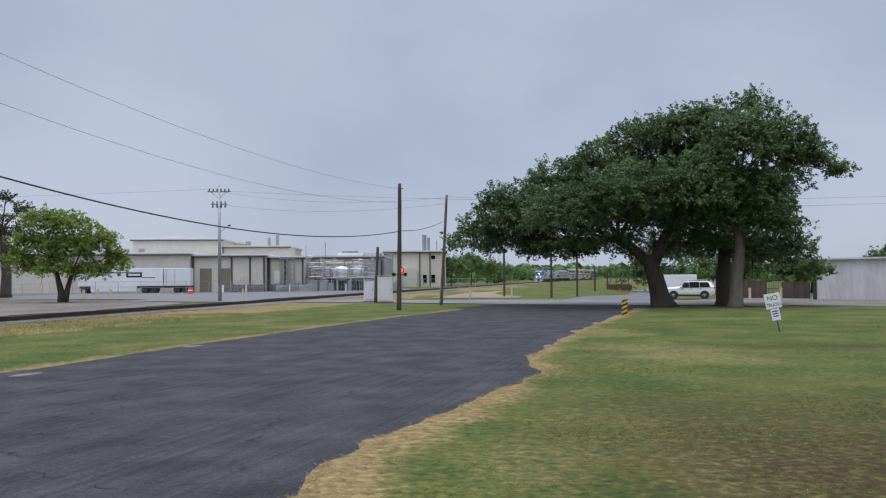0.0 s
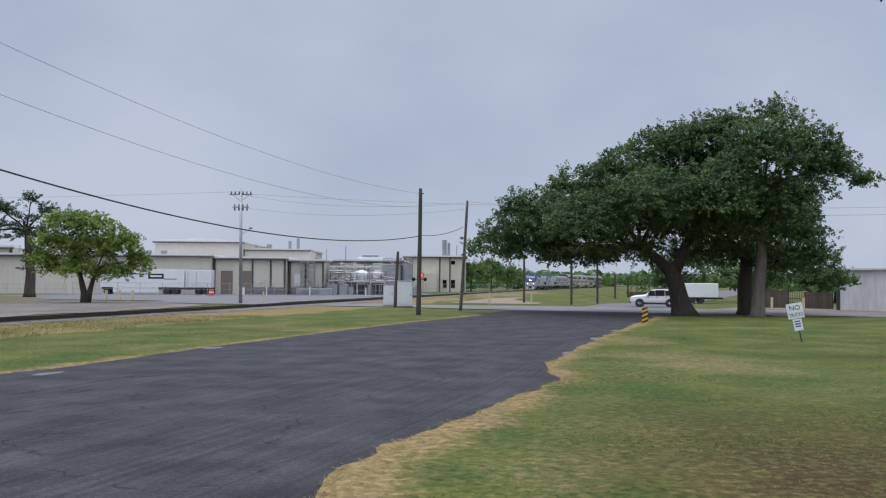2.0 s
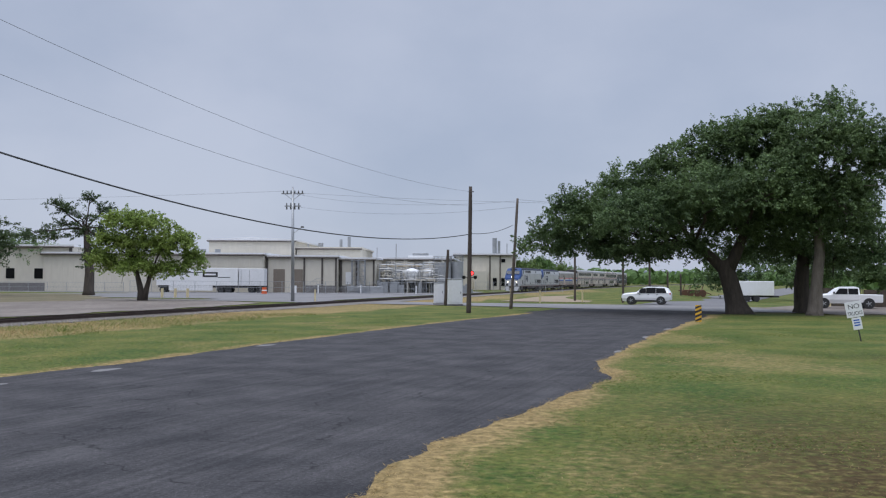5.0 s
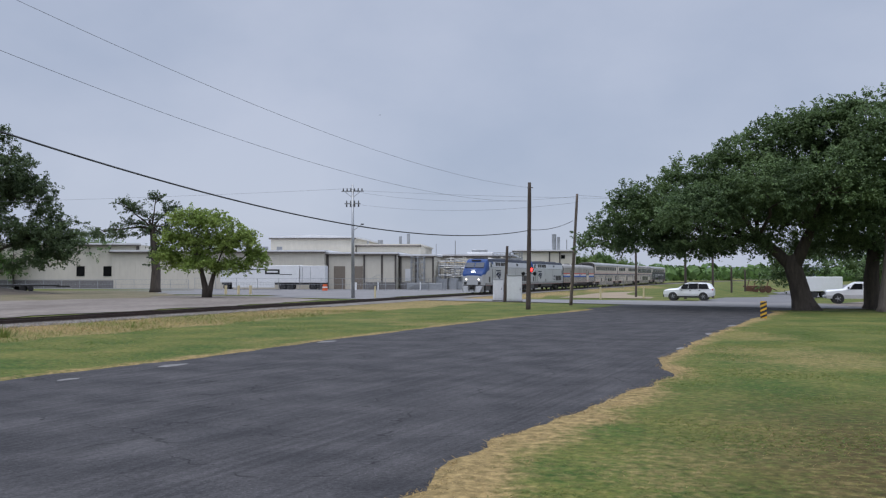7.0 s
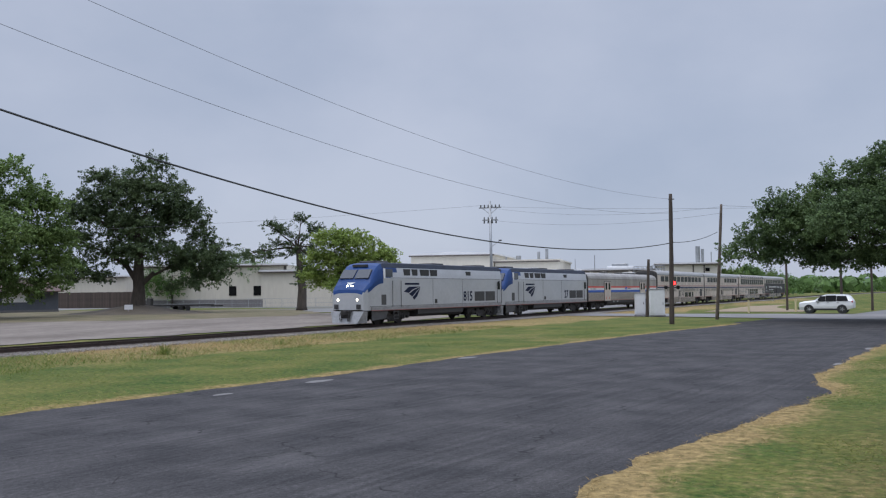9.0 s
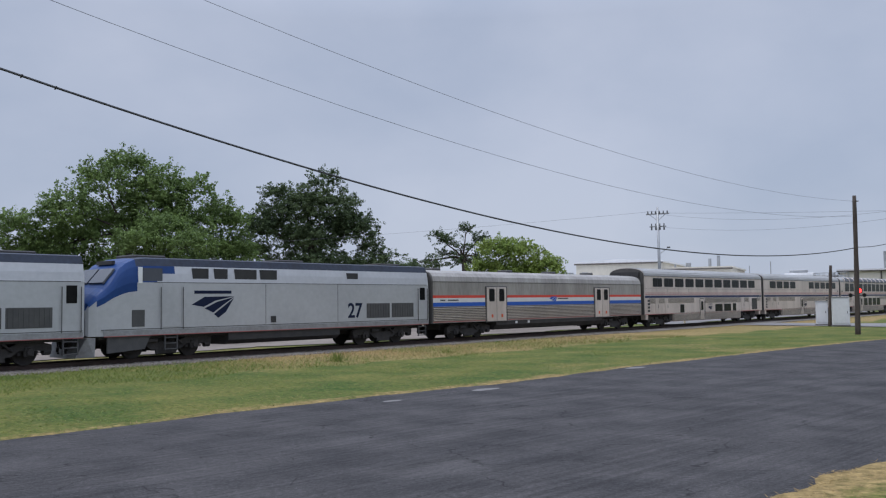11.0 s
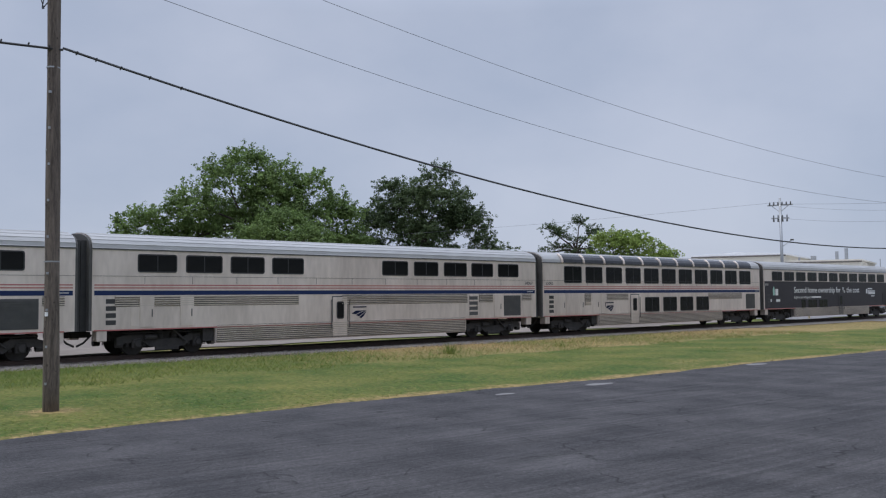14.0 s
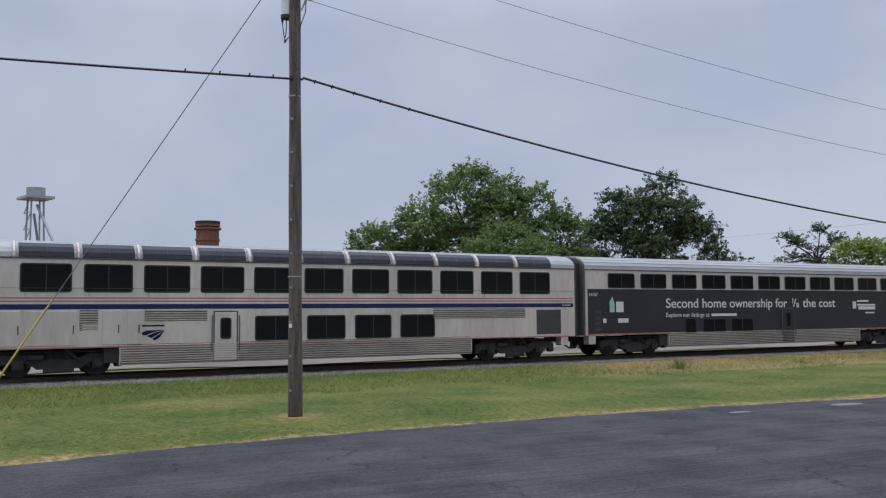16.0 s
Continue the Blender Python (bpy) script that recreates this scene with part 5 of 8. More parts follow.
for d in (8.7, 10.6):
    on_front(block, C0, C1, d, 0.9, 0.9, 2.7, "tinted_glass", "window", 0.07)
on_front(block, C0, C1, 10.6, 0.9, 6.2, 7.0, "tinted_glass", "window", 0.07)
on_front(block, C0, C1, 4.3, 2.9, 0, 4.2, "beige_metal", "porch", 2.0)
D0, D1 = (-101, 142), (-73.5, 147.5)
west = shed("beige metal building with two small dark windows", [D0, D1, (-78, 175), (-105, 172)], 7.5)
for d in (17.5, 22.0):
    on_front(west, D0, D1, d, 1.35, 2.1, 3.8, "tinted_glass", "window", 0.07)
on_front(west, D0, D1, 0.2, 27.2, 0, 1.4, "concrete", "plinth", 0.14)
on_front(west, D0, D1, 27.5, 0.5, 0, 7.5, "brown_trim", "corner_trim", 0.15)
shed("low tan building behind the big shade tree", [(-175, 150), (-116, 160), (-118, 190), (-176, 180)], 6.2)


def grey_house():
    t = thing("timber_house", "low grey timber house with a rusty metal roof", "house", -96.0, 116.0, rz=62, kind="structure")
    part("wall", boxb(-16, 0, -0.1, 0, 8, 3.3), "slate_siding", t)
    bm = bmesh.new()
    for k in range(52):
        box(bm, -15.9 + k * 0.305, -0.03, 0.0, -15.87 + k * 0.305, 0.01, 3.3)
    part("battens", bm, "slate_siding", t)
    bm = bmesh.new()
    profile(bm, [(-1.2, 3.15), (4, 4.9), (8.6, 3.2), (8.6, 3.1), (4, 4.75), (-1.2, 3.02)], -16.4, 0.4)
    part("roof", bm, "rusty_roof", t, "rusty brown sheet roof")
    part("board", boxb(-8.2, -0.1, 1.5, -4.6, -0.04, 3.0), "white_paint", t, "white notice board")
    part("door", boxb(-15.3, -0.08, 0.0, -14.2, -0.02, 2.3), "white_metal", t)
    part("window", boxb(-3.4, -0.08, 2.0, -2.4, -0.02, 3.0), "tinted_glass", t)
    part("window", boxb(-12.6, -0.08, 1.8, -11.4, -0.02, 2.7), "tinted_glass", t)
    part("plinth", boxb(-16.05, -0.06, -0.1, 0.05, 0.0, 0.35), "concrete", t)


M["slate_siding"] = mat("slate_siding", (0.12, 0.13, 0.15), (0.09, 0.10, 0.115), 0.8, scale=0.6, fine=6)
M["rusty_roof"] = mat("rusty_roof", (0.13, 0.075, 0.06), (0.085, 0.055, 0.048), 0.75, scale=0.6, fine=6)
grey_house()


def tree_mound():
    bm = bmesh.new()
    rings = []
    for r, z in ((9.0, -0.06), (6.5, 0.14), (4.2, 0.42), (2.2, 0.85), (0.8, 1.05)):
        rings.append([bm.verts.new((r * 1.25 * math.cos(2 * math.pi * k / 28) * (1 + 0.08 * math.sin(3.0 * k)), r * math.sin(2 * math.pi * k / 28), z + 0.05 * math.sin(2.3 * k + r))) for k in range(28)])
    for a, b in zip(rings, rings[1:]):
        for k in range(28):
            bm.faces.new((a[k], a[(k + 1) % 28], b[(k + 1) % 28], b[k]))
    bm.faces.new(rings[-1])
    bmesh.ops.recalc_face_normals(bm, faces=bm.faces)
    o = tagged(part("mound", bm, "dirt_dark", smooth=True), "bare earth mound round the shade tree's foot", "mound", kind="structure")
    o.matrix_basis = pose(-72.1, 102.1, 0)
    p = thing("plaque", "small white tilted plaque on the mound", "plaque", -70.6, 98.0, 0.25, rz=40)
    part("slab", boxb(-0.5, -0.08, 0.35, 0.5, 0.0, 0.95), "white_paint", p)
    part("post", boxb(-0.05, -0.03, -0.4, 0.05, 0.03, 0.4), "galvanised", p)
    f = thing("flatbed_trailer", "black steel flatbed trailer parked behind the shade tree", "trailer", -76.5, 119.0, rz=50)
    part("deck", boxb(-4.5, -1.2, 0.7, 4.5, 1.2, 0.95, 0.03), "dark_metal", f)
    part("tongue", boxb(4.5, -0.15, 0.55, 6.3, 0.15, 0.75), "dark_metal", f)
    part("ramp", boxb(-4.9, -1.1, 0.9, -4.5, 1.1, 1.9), "dark_metal", f)
    for x in (-0.6, 0.5):
        for y in (-1.25, 1.25):
            part("wheel", rodb((x, y - 0.12, 0.38), (x, y + 0.12, 0.38), 0.38, seg=16), "black_rubber", f)


M["dirt_dark"] = mat("dirt_dark", (0.12, 0.095, 0.07), (0.075, 0.062, 0.045), 0.95, scale=0.5, fine=6, bump=0.5)
tree_mound()


def plant_pipework():
    """Tanks, pipe racks and stacks between the factory wings."""
    t = thing("pipe_rack", "beige steel pipe rack with walkways and pipes", "pipe rack", -23.2, 157.2, kind="structure")
    for x in np.arange(0, 11.5, 2.2):
        for y in (0.0, 3.0):
            part("post", boxb(x - 0.1, y - 0.1, -0.1, x + 0.1, y + 0.1, 4.9 + 0.7 * (x % 3 > 1)), "beige_metal", t)
    for z in (2.2, 3.4, 4.6):
        part("beam", boxb(-0.2, -0.12, z, 11.2, 0.0, z + 0.16), "beige_metal", t)
        for y in (0.6, 1.1, 1.9, 2.5):
            part("pipe", rodb((-1, y, z + 0.22), (12, y, z + 0.22), 0.12, seg=8), "galvanised", t)
    for k in range(5):
        part("rail", rodb((0, -0.1, 3.6 + 0.25 * k), (7, -0.1, 3.6 + 0.25 * k), 0.03, seg=5), "yellow_paint" if k == 4 else "galvanised", t)
    for x, y, h, r in ((-10.2, 157, 5.3, 1.55), (-7.7, 158, 5.4, 1.1)):
        k = thing("silo", "galvanised upright process tank with a railed top", "tank", x - 2, y)
        part("shell", rodb((0, 0, -0.1), (0, 0, h), r, seg=20), "galvanised", k)
        for z in (0.5, 1.0):
            bm = bmesh.new()
            for i in range(12):
                a, b = 2 * math.pi * i / 12, 2 * math.pi * (i + 1) / 12
                rod(bm, (r * math.cos(a), r * math.sin(a), h + z), (r * math.cos(b), r * math.sin(b), h + z), 0.03, seg=5)
                rod(bm, (r * math.cos(a), r * math.sin(a), h), (r * math.cos(a), r * math.sin(a), h + 1), 0.03, seg=5)
            part("rail", bm, "galvanised", k)
    for x, y in ((-17.4, 156.5), (-14.6, 157.5)):
        k = thing("storage_tank", "white upright domed tank on steel legs", "tank", x, y)
        bm = bmesh.new()
        tube(bm, [(0, 0, 1.7), (0, 0, 2.0), (0, 0, 3.5), (0, 0, 3.9), (0, 0, 4.15), (0, 0, 4.25)], [0.6, 1.35, 1.35, 1.15, 0.6, 0.2], 18)
        part("shell", bm, "white_paint", k, smooth=True)
        part("nozzle", rodb((0, 0, 4.2), (0, 0, 4.7), 0.12, seg=8), "galvanised", k)
        for a in range(4):
            part("leg", rodb((0.95 * math.cos(a * 1.571 + 0.78), 0.95 * math.sin(a * 1.571 + 0.78), -0.1), (0.95 * math.cos(a * 1.571 + 0.78), 0.95 * math.sin(a * 1.571 + 0.78), 2.1), 0.1, seg=6), "galvanised", k)
    d = thing("tank_platform", "beige steel deck with a dark recess beneath", "platform", -20.4, 155.0, kind="structure")
    part("deck", boxb(0, 0, 2.1, 7.2, 4.6, 2.35), "beige_metal", d)
    # a dark sheet stands in for the shade beneath the deck
    part("back_panel", boxb(0, 4.4, -0.1, 7.2, 4.55, 2.1), "dark_metal", d, "dark sheet that paints the shade of the recess under the deck")
    for x in (0.05, 2.4, 4.7, 7.0):
        part("post", boxb(x, 0.0, -0.1, x + 0.16, 0.16, 2.1), "beige_metal", d)
    for x in np.arange(0.1, 7.2, 1.18):
        part("rail_post", rodb((x, 0.06, 2.35), (x, 0.06, 3.35), 0.03, seg=5), "galvanised", d)
    for z in (2.85, 3.35):
        part("rail", rodb((0, 0.06, z), (7.2, 0.06, z), 0.03, seg=5), "galvanised", d)
    # open steel frames with landings against the wing
    for x0, hh in ((-27.0, 5.6), (-32.6, 4.6)):
        f = thing("steel_tower", "blue-grey open steel frame with landings and ladders", "frame", x0, 151.4, kind="structure")
        for x in (0.0, 1.1, 2.2):
            for y in (0.0, 1.0):
                part("post", boxb(x - 0.06, y - 0.06, -0.1, x + 0.06, y + 0.06, hh), "galvanised", f)
        for z in np.arange(0.9, hh, 0.9):
            part("landing", boxb(-0.1, -0.05, z, 2.3, 1.05, z + 0.07), "galvanised", f)
            part("brace", rodb((0, -0.04, z - 0.9), (1.1, -0.04, z), 0.035, seg=5), "galvanised", f)
            part("brace", rodb((2.2, -0.04, z - 0.9), (1.1, -0.04, z), 0.035, seg=5), "galvanised", f)
    bm = bmesh.new()
    rng = random.Random(8)
    for k in range(60):
        x, y, z = rng.uniform(-29, -8), rng.uniform(153, 160), rng.uniform(0.2, 3.2)
        w, d, h = rng.uniform(0.3, 1.3), rng.uniform(0.3, 1.0), rng.uniform(0.4, 1.8)
        box(bm, x, y, -0.05, x + w, y + d, z * 0.4 + h * 0.7)
    tagged(part("machinery", bm, "galvanised"), "low pumps and boxes of the plant yard", "machinery", kind="stuff")
    for material, n, label in (("beige_metal", 46, "tangle of cream upright and cross pipes of the plant"), ("galvanised", 60, "tangle of grey pipes and conduits of the plant"), ("roof_blue", 12, "blue-grey pipes of the plant")):
        bm = bmesh.new()
        for k in range(n):
            x, y = rng.uniform(-23.2, -12.6), rng.uniform(154.5, 161)
            h = rng.uniform(2.4, 5.3)
            r = rng.uniform(0.03, 0.10)
            rod(bm, (x, y, 0), (x, y, h), r, seg=7)
            w = rng.uniform(0.8, 3.2)
            for q in (1.0, rng.uniform(0.55, 0.9)):
                rod(bm, (x, y, h * q), (min(x + w, -11.6), y, h * q), r, seg=6)
        tagged(part("pipes", bm, material), label, "pipes", kind="stuff")
    # stairs with rails against the wing
    for x in (-34.5, -27.6):
        s = thing("outdoor_stairs", "grey steel stairs up to a factory door", "stairs", x, 150.0)
        for k in range(7):
            part("tread", boxb(k * 0.3, -0.9, 0.2 * k, k * 0.3 + 0.32, -0.05, 0.2 * k + 0.05), "galvanised", s)
        part("landing", boxb(2.1, -0.9, 1.35, 3.2, -0.05, 1.45), "galvanised", s)
        part("rail", rodb((0, -0.9, 1.0), (2.1, -0.9, 2.4), 0.03, seg=5), "galvanised", s)
        part("rail", rodb((2.1, -0.9, 2.4), (3.2, -0.9, 2.4), 0.03, seg=5), "galvanised", s)
        for k in range(5):
            part("post", rodb((k * 0.5, -0.9, 0.3 * k), (k * 0.5, -0.9, 1.0 + 0.33 * k), 0.025, seg=5), "galvanised", s)
    # roof gear: vents, stacks, small masts
    for x, y, z, h, r in ((-52, 150, 6.5, 0.7, 0.5), (-49.5, 150, 6.5, 0.7, 0.5), (-33.5, 176, 8.4, 1.6, 0.28), (-31.9, 176, 8.4, 2.1, 0.3), (-37.5, 176, 8.4, 0.9, 0.5), (-40, 176, 8.4, 0.7, 0.2), (-24, 160, 5.9, 2.0, 0.06), (-20.6, 160, 5.9, 2.6, 0.07), (-4.2, 207, 8.1, 3.6, 0.5), (-3.2, 207, 8.1, 3.0, 0.3), (0.2, 207, 8.1, 2.4, 0.12), (-1.4, 208, 8.1, 2.4, 0.1)):
        part("stack", rodb((0, 0, 0), (0, 0, h), r, seg=10), "galvanised", thing("roof_vent", "grey metal vent stack on a factory roof", "vent", x, y, z))
    k = thing("cooling_unit", "pale rooftop cooling unit with railings", "cooling unit", -19.4, 168, 5.9, kind="")
    part("body", boxb(0, 0, 0, 4.8, 3, 0.8, 0.05), "white_metal", k)
    part("body", boxb(0.8, 0.3, 0.8, 3.6, 2.7, 1.3, 0.05), "galvanised", k)


shed("low beige hall behind the pipework", [(-24.6, 163.5), (-10.9, 164.6), (-11, 198), (-25, 198)], 5.95)
tagged(part("barrier", boxb(-27.5, 150.2, -0.05, -21.5, 150.7, 1.1, 0.03), "galvanised"), "low grey concrete barrier in the yard", "barrier")
for x, y in ((-30.5, 141.5), (-24.5, 146), (-11.0, 150), (-15.2, 143)):
    q = thing("marker_post", "thin white marker post in the plant yard", "post", x, y)
    part("post", rodb((0, 0, -0.1), (0, 0, 1.3), 0.1, seg=8), "white_paint", q)
plant_pipework()


def yard_fence(a, b, h, step, label):
    t = thing("chain_link_fence", label, "fence")
    a, b = Vector((*a, 0)), Vector((*b, 0))
    n = int((b - a).length / step)
    first = None
    for i in range(n + 1):
        p = a.lerp(b, i / n)
        if first is None:
            first = part("post", rodb((0, 0, -0.1), (0, 0, h), 0.04, seg=6), "galvanised", t, m=pose(p.x, p.y, 0))
        else:
            again(first, pose(p.x, p.y, 0))
    for z in (h - 0.03, h * 0.5, 0.12):
        part("rail", rodb((a.x, a.y, z), (b.x, b.y, z), 0.022, seg=5), "galvanised", t)
    bm = bmesh.new()
    m = int((b - a).length / 0.45)
    for i in range(m):
        p, q = a.lerp(b, i / m), a.lerp(b, (i + 1) / m)
        for u, v in ((0, h), (h, 0)):
            rod(bm, (p.x, p.y, u), (q.x, q.y, v), 0.006, seg=3, caps=False)
    tagged(part("mesh", bm, "galvanised", t), kind="stuff")


yard_fence((-59, 137), (-22, 139), 1.9, 3.2, "grey chain-link fence in front of the plant")
yard_fence((-22, 139), (-7.5, 128), 1.9, 3.2, "grey chain-link fence in front of the plant")
yard_fence((-98, 138), (-62, 141.5), 1.6, 3.0, "low grey chain-link fence along the building")
yard_fence((-7, 172), (9.5, 176), 1.9, 3.2, "grey chain-link fence past the pale building")


def trailer():
    t = thing("semi_trailer", "long white box trailer with a black emblem, parked", "trailer", -48.2, 143.5, rz=4)
    part("box", boxb(-8.6, -1.25, 1.15, 4.4, 1.25, 3.95, 0.04), "white_paint", t)
    part("box", boxb(4.55, -1.2, 1.15, 8.6, 1.2, 3.9, 0.04), "white_metal", t, "second white box body")
    part("side_skirt", boxb(-6.6, -1.28, 0.35, 0.4, -1.22, 1.14), "white_paint", t)
    part("chassis", boxb(-8.4, -0.9, 0.8, 8.5, 0.9, 1.14), "dark_metal", t)
    part("emblem", boxb(-1.2, -1.27, 2.5, 1.2, -1.252, 3.3), "black_paint", t)
    part("stripe", boxb(-8.5, -1.27, 3.18, -1.2, -1.252, 3.3), "black_paint", t)
    part("stripe", boxb(1.2, -1.27, 2.42, 3.2, -1.252, 2.52), "black_paint", t)
    part("emblem", boxb(-0.9, -1.285, 2.78, 0.9, -1.272, 3.05), "white_paint", t)
    for x in (-7.6, 1.6, 2.9, 6.5, 7.8):
        for y in (-1.05, 1.05):
            part("wheel", rodb((x, y - 0.14, 0.5), (x, y + 0.14, 0.5), 0.5, seg=18), "black_rubber", t)
    for x in (4.9, 6.2):
        part("door_bar", boxb(x, -1.23, 1.3, x + 0.05, -1.2, 3.7), "galvanised", t)


trailer()
for x, y in ((-41.8, 106.3), (-40.3, 106.6), (-38.9, 106.9)):
    b = thing("bollard", "cream-painted round bollard by the yard gate", "bollard", x, y, group="yard bollards")
    part("post", rodb((0, 0, -0.1), (0, 0, 1.1), 0.16, seg=12), "cream_post", b)
for x, y in ((-20.4, 93.2), (2.8, 95.5), (7.4, 98.6), (-0.3, 118)):
    b = thing("marker_post", "short cream marker post beside the track", "post", x, y)
    part("post", rodb((0, 0, -0.1), (0, 0, 1.25), 0.09, seg=10), "cream_post", b)
b = thing("traffic_barrel", "orange and white traffic barrel on the yard", "barrel", -37.6, 136)
part("drum", rodb((0, 0, 0.0), (0, 0, 1.0), 0.42, 0.34, 14), "orange", b)
part("band", rodb((0, 0, 0.45), (0, 0, 0.62), 0.40, 0.385, 14), "white_paint", b)
b = thing("sign_board", "small white notice board on the yard", "sign", -32.6, 134)
part("board", boxb(-0.45, 0, 0.2, 0.45, 0.05, 1.3), "white_paint", b)


def board_fence(a, b, h, label):
    t = thing("board_fence", label, "fence")
    a, b = Vector((*a, 0)), Vector((*b, 0))
    n = int((b - a).length / 0.16)
    ang = math.degrees(math.atan2(b.y - a.y, b.x - a.x))
    first = None
    rng = random.Random(5)
    for i in range(min(n, 290)):
        p = a.lerp(b, i / min(n, 290))
        m = pose(p.x, p.y, rng.uniform(-0.03, 0.03), 0, 0, ang)
        w = (b - a).length / min(n, 290) * 0.94
        if first is None:
            first = part("board", boxb(0, -0.012, -0.05, w, 0.012, h), "fence_wood", t, m=m)
        else:
            again(first, m)
    for z in (0.35, h - 0.3):
        q = (b - a).normalized() * 0.02
        part("rail", rodb((a.x - q.y * 2, a.y + q.x * 2, z), (b.x - q.y * 2, b.y + q.x * 2, z), 0.04, seg=4), "fence_wood", t)


board_fence((-160, 140), (-100, 148), 3.0, "brown wooden board fence behind the shade tree")
board_fence((29.0, 90.0), (31.6, 89.2), 1.75, "dark brown board fence by the drive")
board_fence((32.6, 88.0), (34.8, 86.6), 1.6, "dark brown board fence by the drive")


def metal_shed():
    t = thing("metal_shed", "low weathered corrugated metal shed with pale ribbed walls", "shed", kind="structure")
    a, b = (33.9, 83.2), (46, 74.6)
    part("wall", ribbed_wall(bmesh.new(), a, b, -0.1, 3.7, 0.2, 0.30), "grey_metal", t)
    part("wall", ribbed_wall(bmesh.new(), (40.5, 94), a, -0.1, 3.6, 0.2, 0.30), "grey_metal", t)
    bm = bmesh.new()
    v = [bm.verts.new(q) for q in ((33.5, 83.1, 3.62), (46.2, 74.0, 3.74), (54, 86, 3.6), (40.3, 95, 3.5))]
    bm.faces.new(v)
    r = bmesh.ops.extrude_face_region(bm, geom=list(bm.faces))
    bmesh.ops.translate(bm, verts=[q for q in r["geom"] if isinstance(q, bmesh.types.BMVert)], vec=(0, 0, 0.14))
    bmesh.ops.recalc_face_normals(bm, faces=bm.faces)
    part("roof", bm, "grey_metal", t)
    part("corner_post", boxb(33.72, 83.0, -0.1, 33.95, 83.3, 3.7), "dark_metal", t)
    g = thing("gate", "dark metal gate across the drive", "gate", 31.5, 89.0, rz=-30)
    for k in range(9):
        part("bar", boxb(k * 0.16, -0.02, 0.1, k * 0.16 + 0.03, 0.02, 1.7), "dark_metal", g)
    for z in (0.1, 0.9, 1.68):
        part("rail", boxb(-0.05, -0.03, z, 1.4, 0.03, z + 0.06), "dark_metal", g)
    for x, y in ((29.6, 88.2), (32.4, 87.6)):
        q = thing("bollard", "cream-painted bollard beside the gate", "bollard", x, y)
        part("post", rodb((0, 0, -0.1), (0, 0, 1.05), 0.12, seg=10), "cream_post", q)


metal_shed()


def brick_chimney():
    t = thing("brick_chimney", "stout round red brick chimney with a corbelled top", "chimney", -88.8, 46.0, kind="structure")
    part("shaft", rodb((0, 0, -0.2), (0, 0, 11.2), 1.25, 1.2, 20), "brick_red", t)
    for z, r in ((8.8, 1.32), (10.0, 1.3), (11.2, 1.42), (11.55, 1.3)):
        part("ring", rodb((0, 0, z), (0, 0, z + 0.22), r, seg=20), "brick_red", t)
    part("cap", rodb((0, 0, 11.75), (0, 0, 12.1), 1.28, 1.34, 20), "dark_metal", t)


brick_chimney()


def back_of_crossing():
    """A white box trailer and a rusty implement far beyond the cross street."""
    t = thing("box_trailer", "white box trailer parked behind the shade trees", "trailer", 27.8, 108.0, rz=-8)
    part("box", boxb(-1.9, -1.2, 0.7, 2.0, 1.2, 2.35, 0.04), "white_paint", t)
    part("chassis", boxb(-1.8, -0.8, 0.5, 2.6, 0.8, 0.7), "dark_metal", t)
    for x in (-0.9, 0.1):
        for y in (-1.05, 1.05):
            part("wheel", rodb((x, y - 0.12, 0.36), (x, y + 0.12, 0.36), 0.36, seg=14), "black_rubber", t)
    f = thing("farm_implement", "rusty wheeled farm implement on the grass bank", "implement", 25.4, 133.0, 0.1, rz=20)
    part("frame", boxb(-1.7, -0.6, 0.75, 1.7, 0.6, 0.95, 0.03), "rust", f)
    for x in (-1.5, -0.5, 0.6, 1.5):
        part("wheel", rodb((x, -0.75, 0.45), (x, -0.6, 0.45), 0.5, seg=14), "rust", f)
        part("tine", rodb((x, -0.3, 0.9), (x + 0.3, -0.3, 1.7), 0.06, seg=6), "rust", f)
    part("drawbar", rodb((1.7, 0, 0.8), (3.2, 0, 0.3), 0.07, seg=6), "rust", f)


back_of_crossing()


def floodlight_tower():
    t = thing("elevator_tower", "slender galvanised lattice tower with a railed head", "tower", -114.5, 36.6, kind="structure")
    for x in (-1, 1):
        for y in (-1, 1):
            part("leg", rodb((x * 1.0, y * 1.0, 0), (x * 0.7, y * 0.7, 16.2), 0.12, seg=6), "galvanised", t)
    for k in range(8):
        z = 2 * k + 0.5
        part("brace", rodb((-1, -1, z), (0.9, -0.9, z + 1.8), 0.06, seg=5), "galvanised", t)
        part("brace", rodb((-1, -1, z), (1, -1, z), 0.06, seg=5), "galvanised", t)
    part("platform", boxb(-2.0, -1.6, 16.2, 2.0, 1.6, 16.5), "galvanised", t)
    part("head", rodb((0, 0, 16.5), (0, 0, 17.6), 1.1, seg=12), "galvanised", t)
    part("chute", rodb((0.5, 0, 15.5), (5.5, 2, 7), 0.16, seg=8), "galvanised", t)
    part("chute", rodb((-0.5, 0, 14.5), (-3.5, 2, 8), 0.16, seg=8), "galvanised", t)


floodlight_tower()

# ---------------- the train ----------------
CAR = 26.0


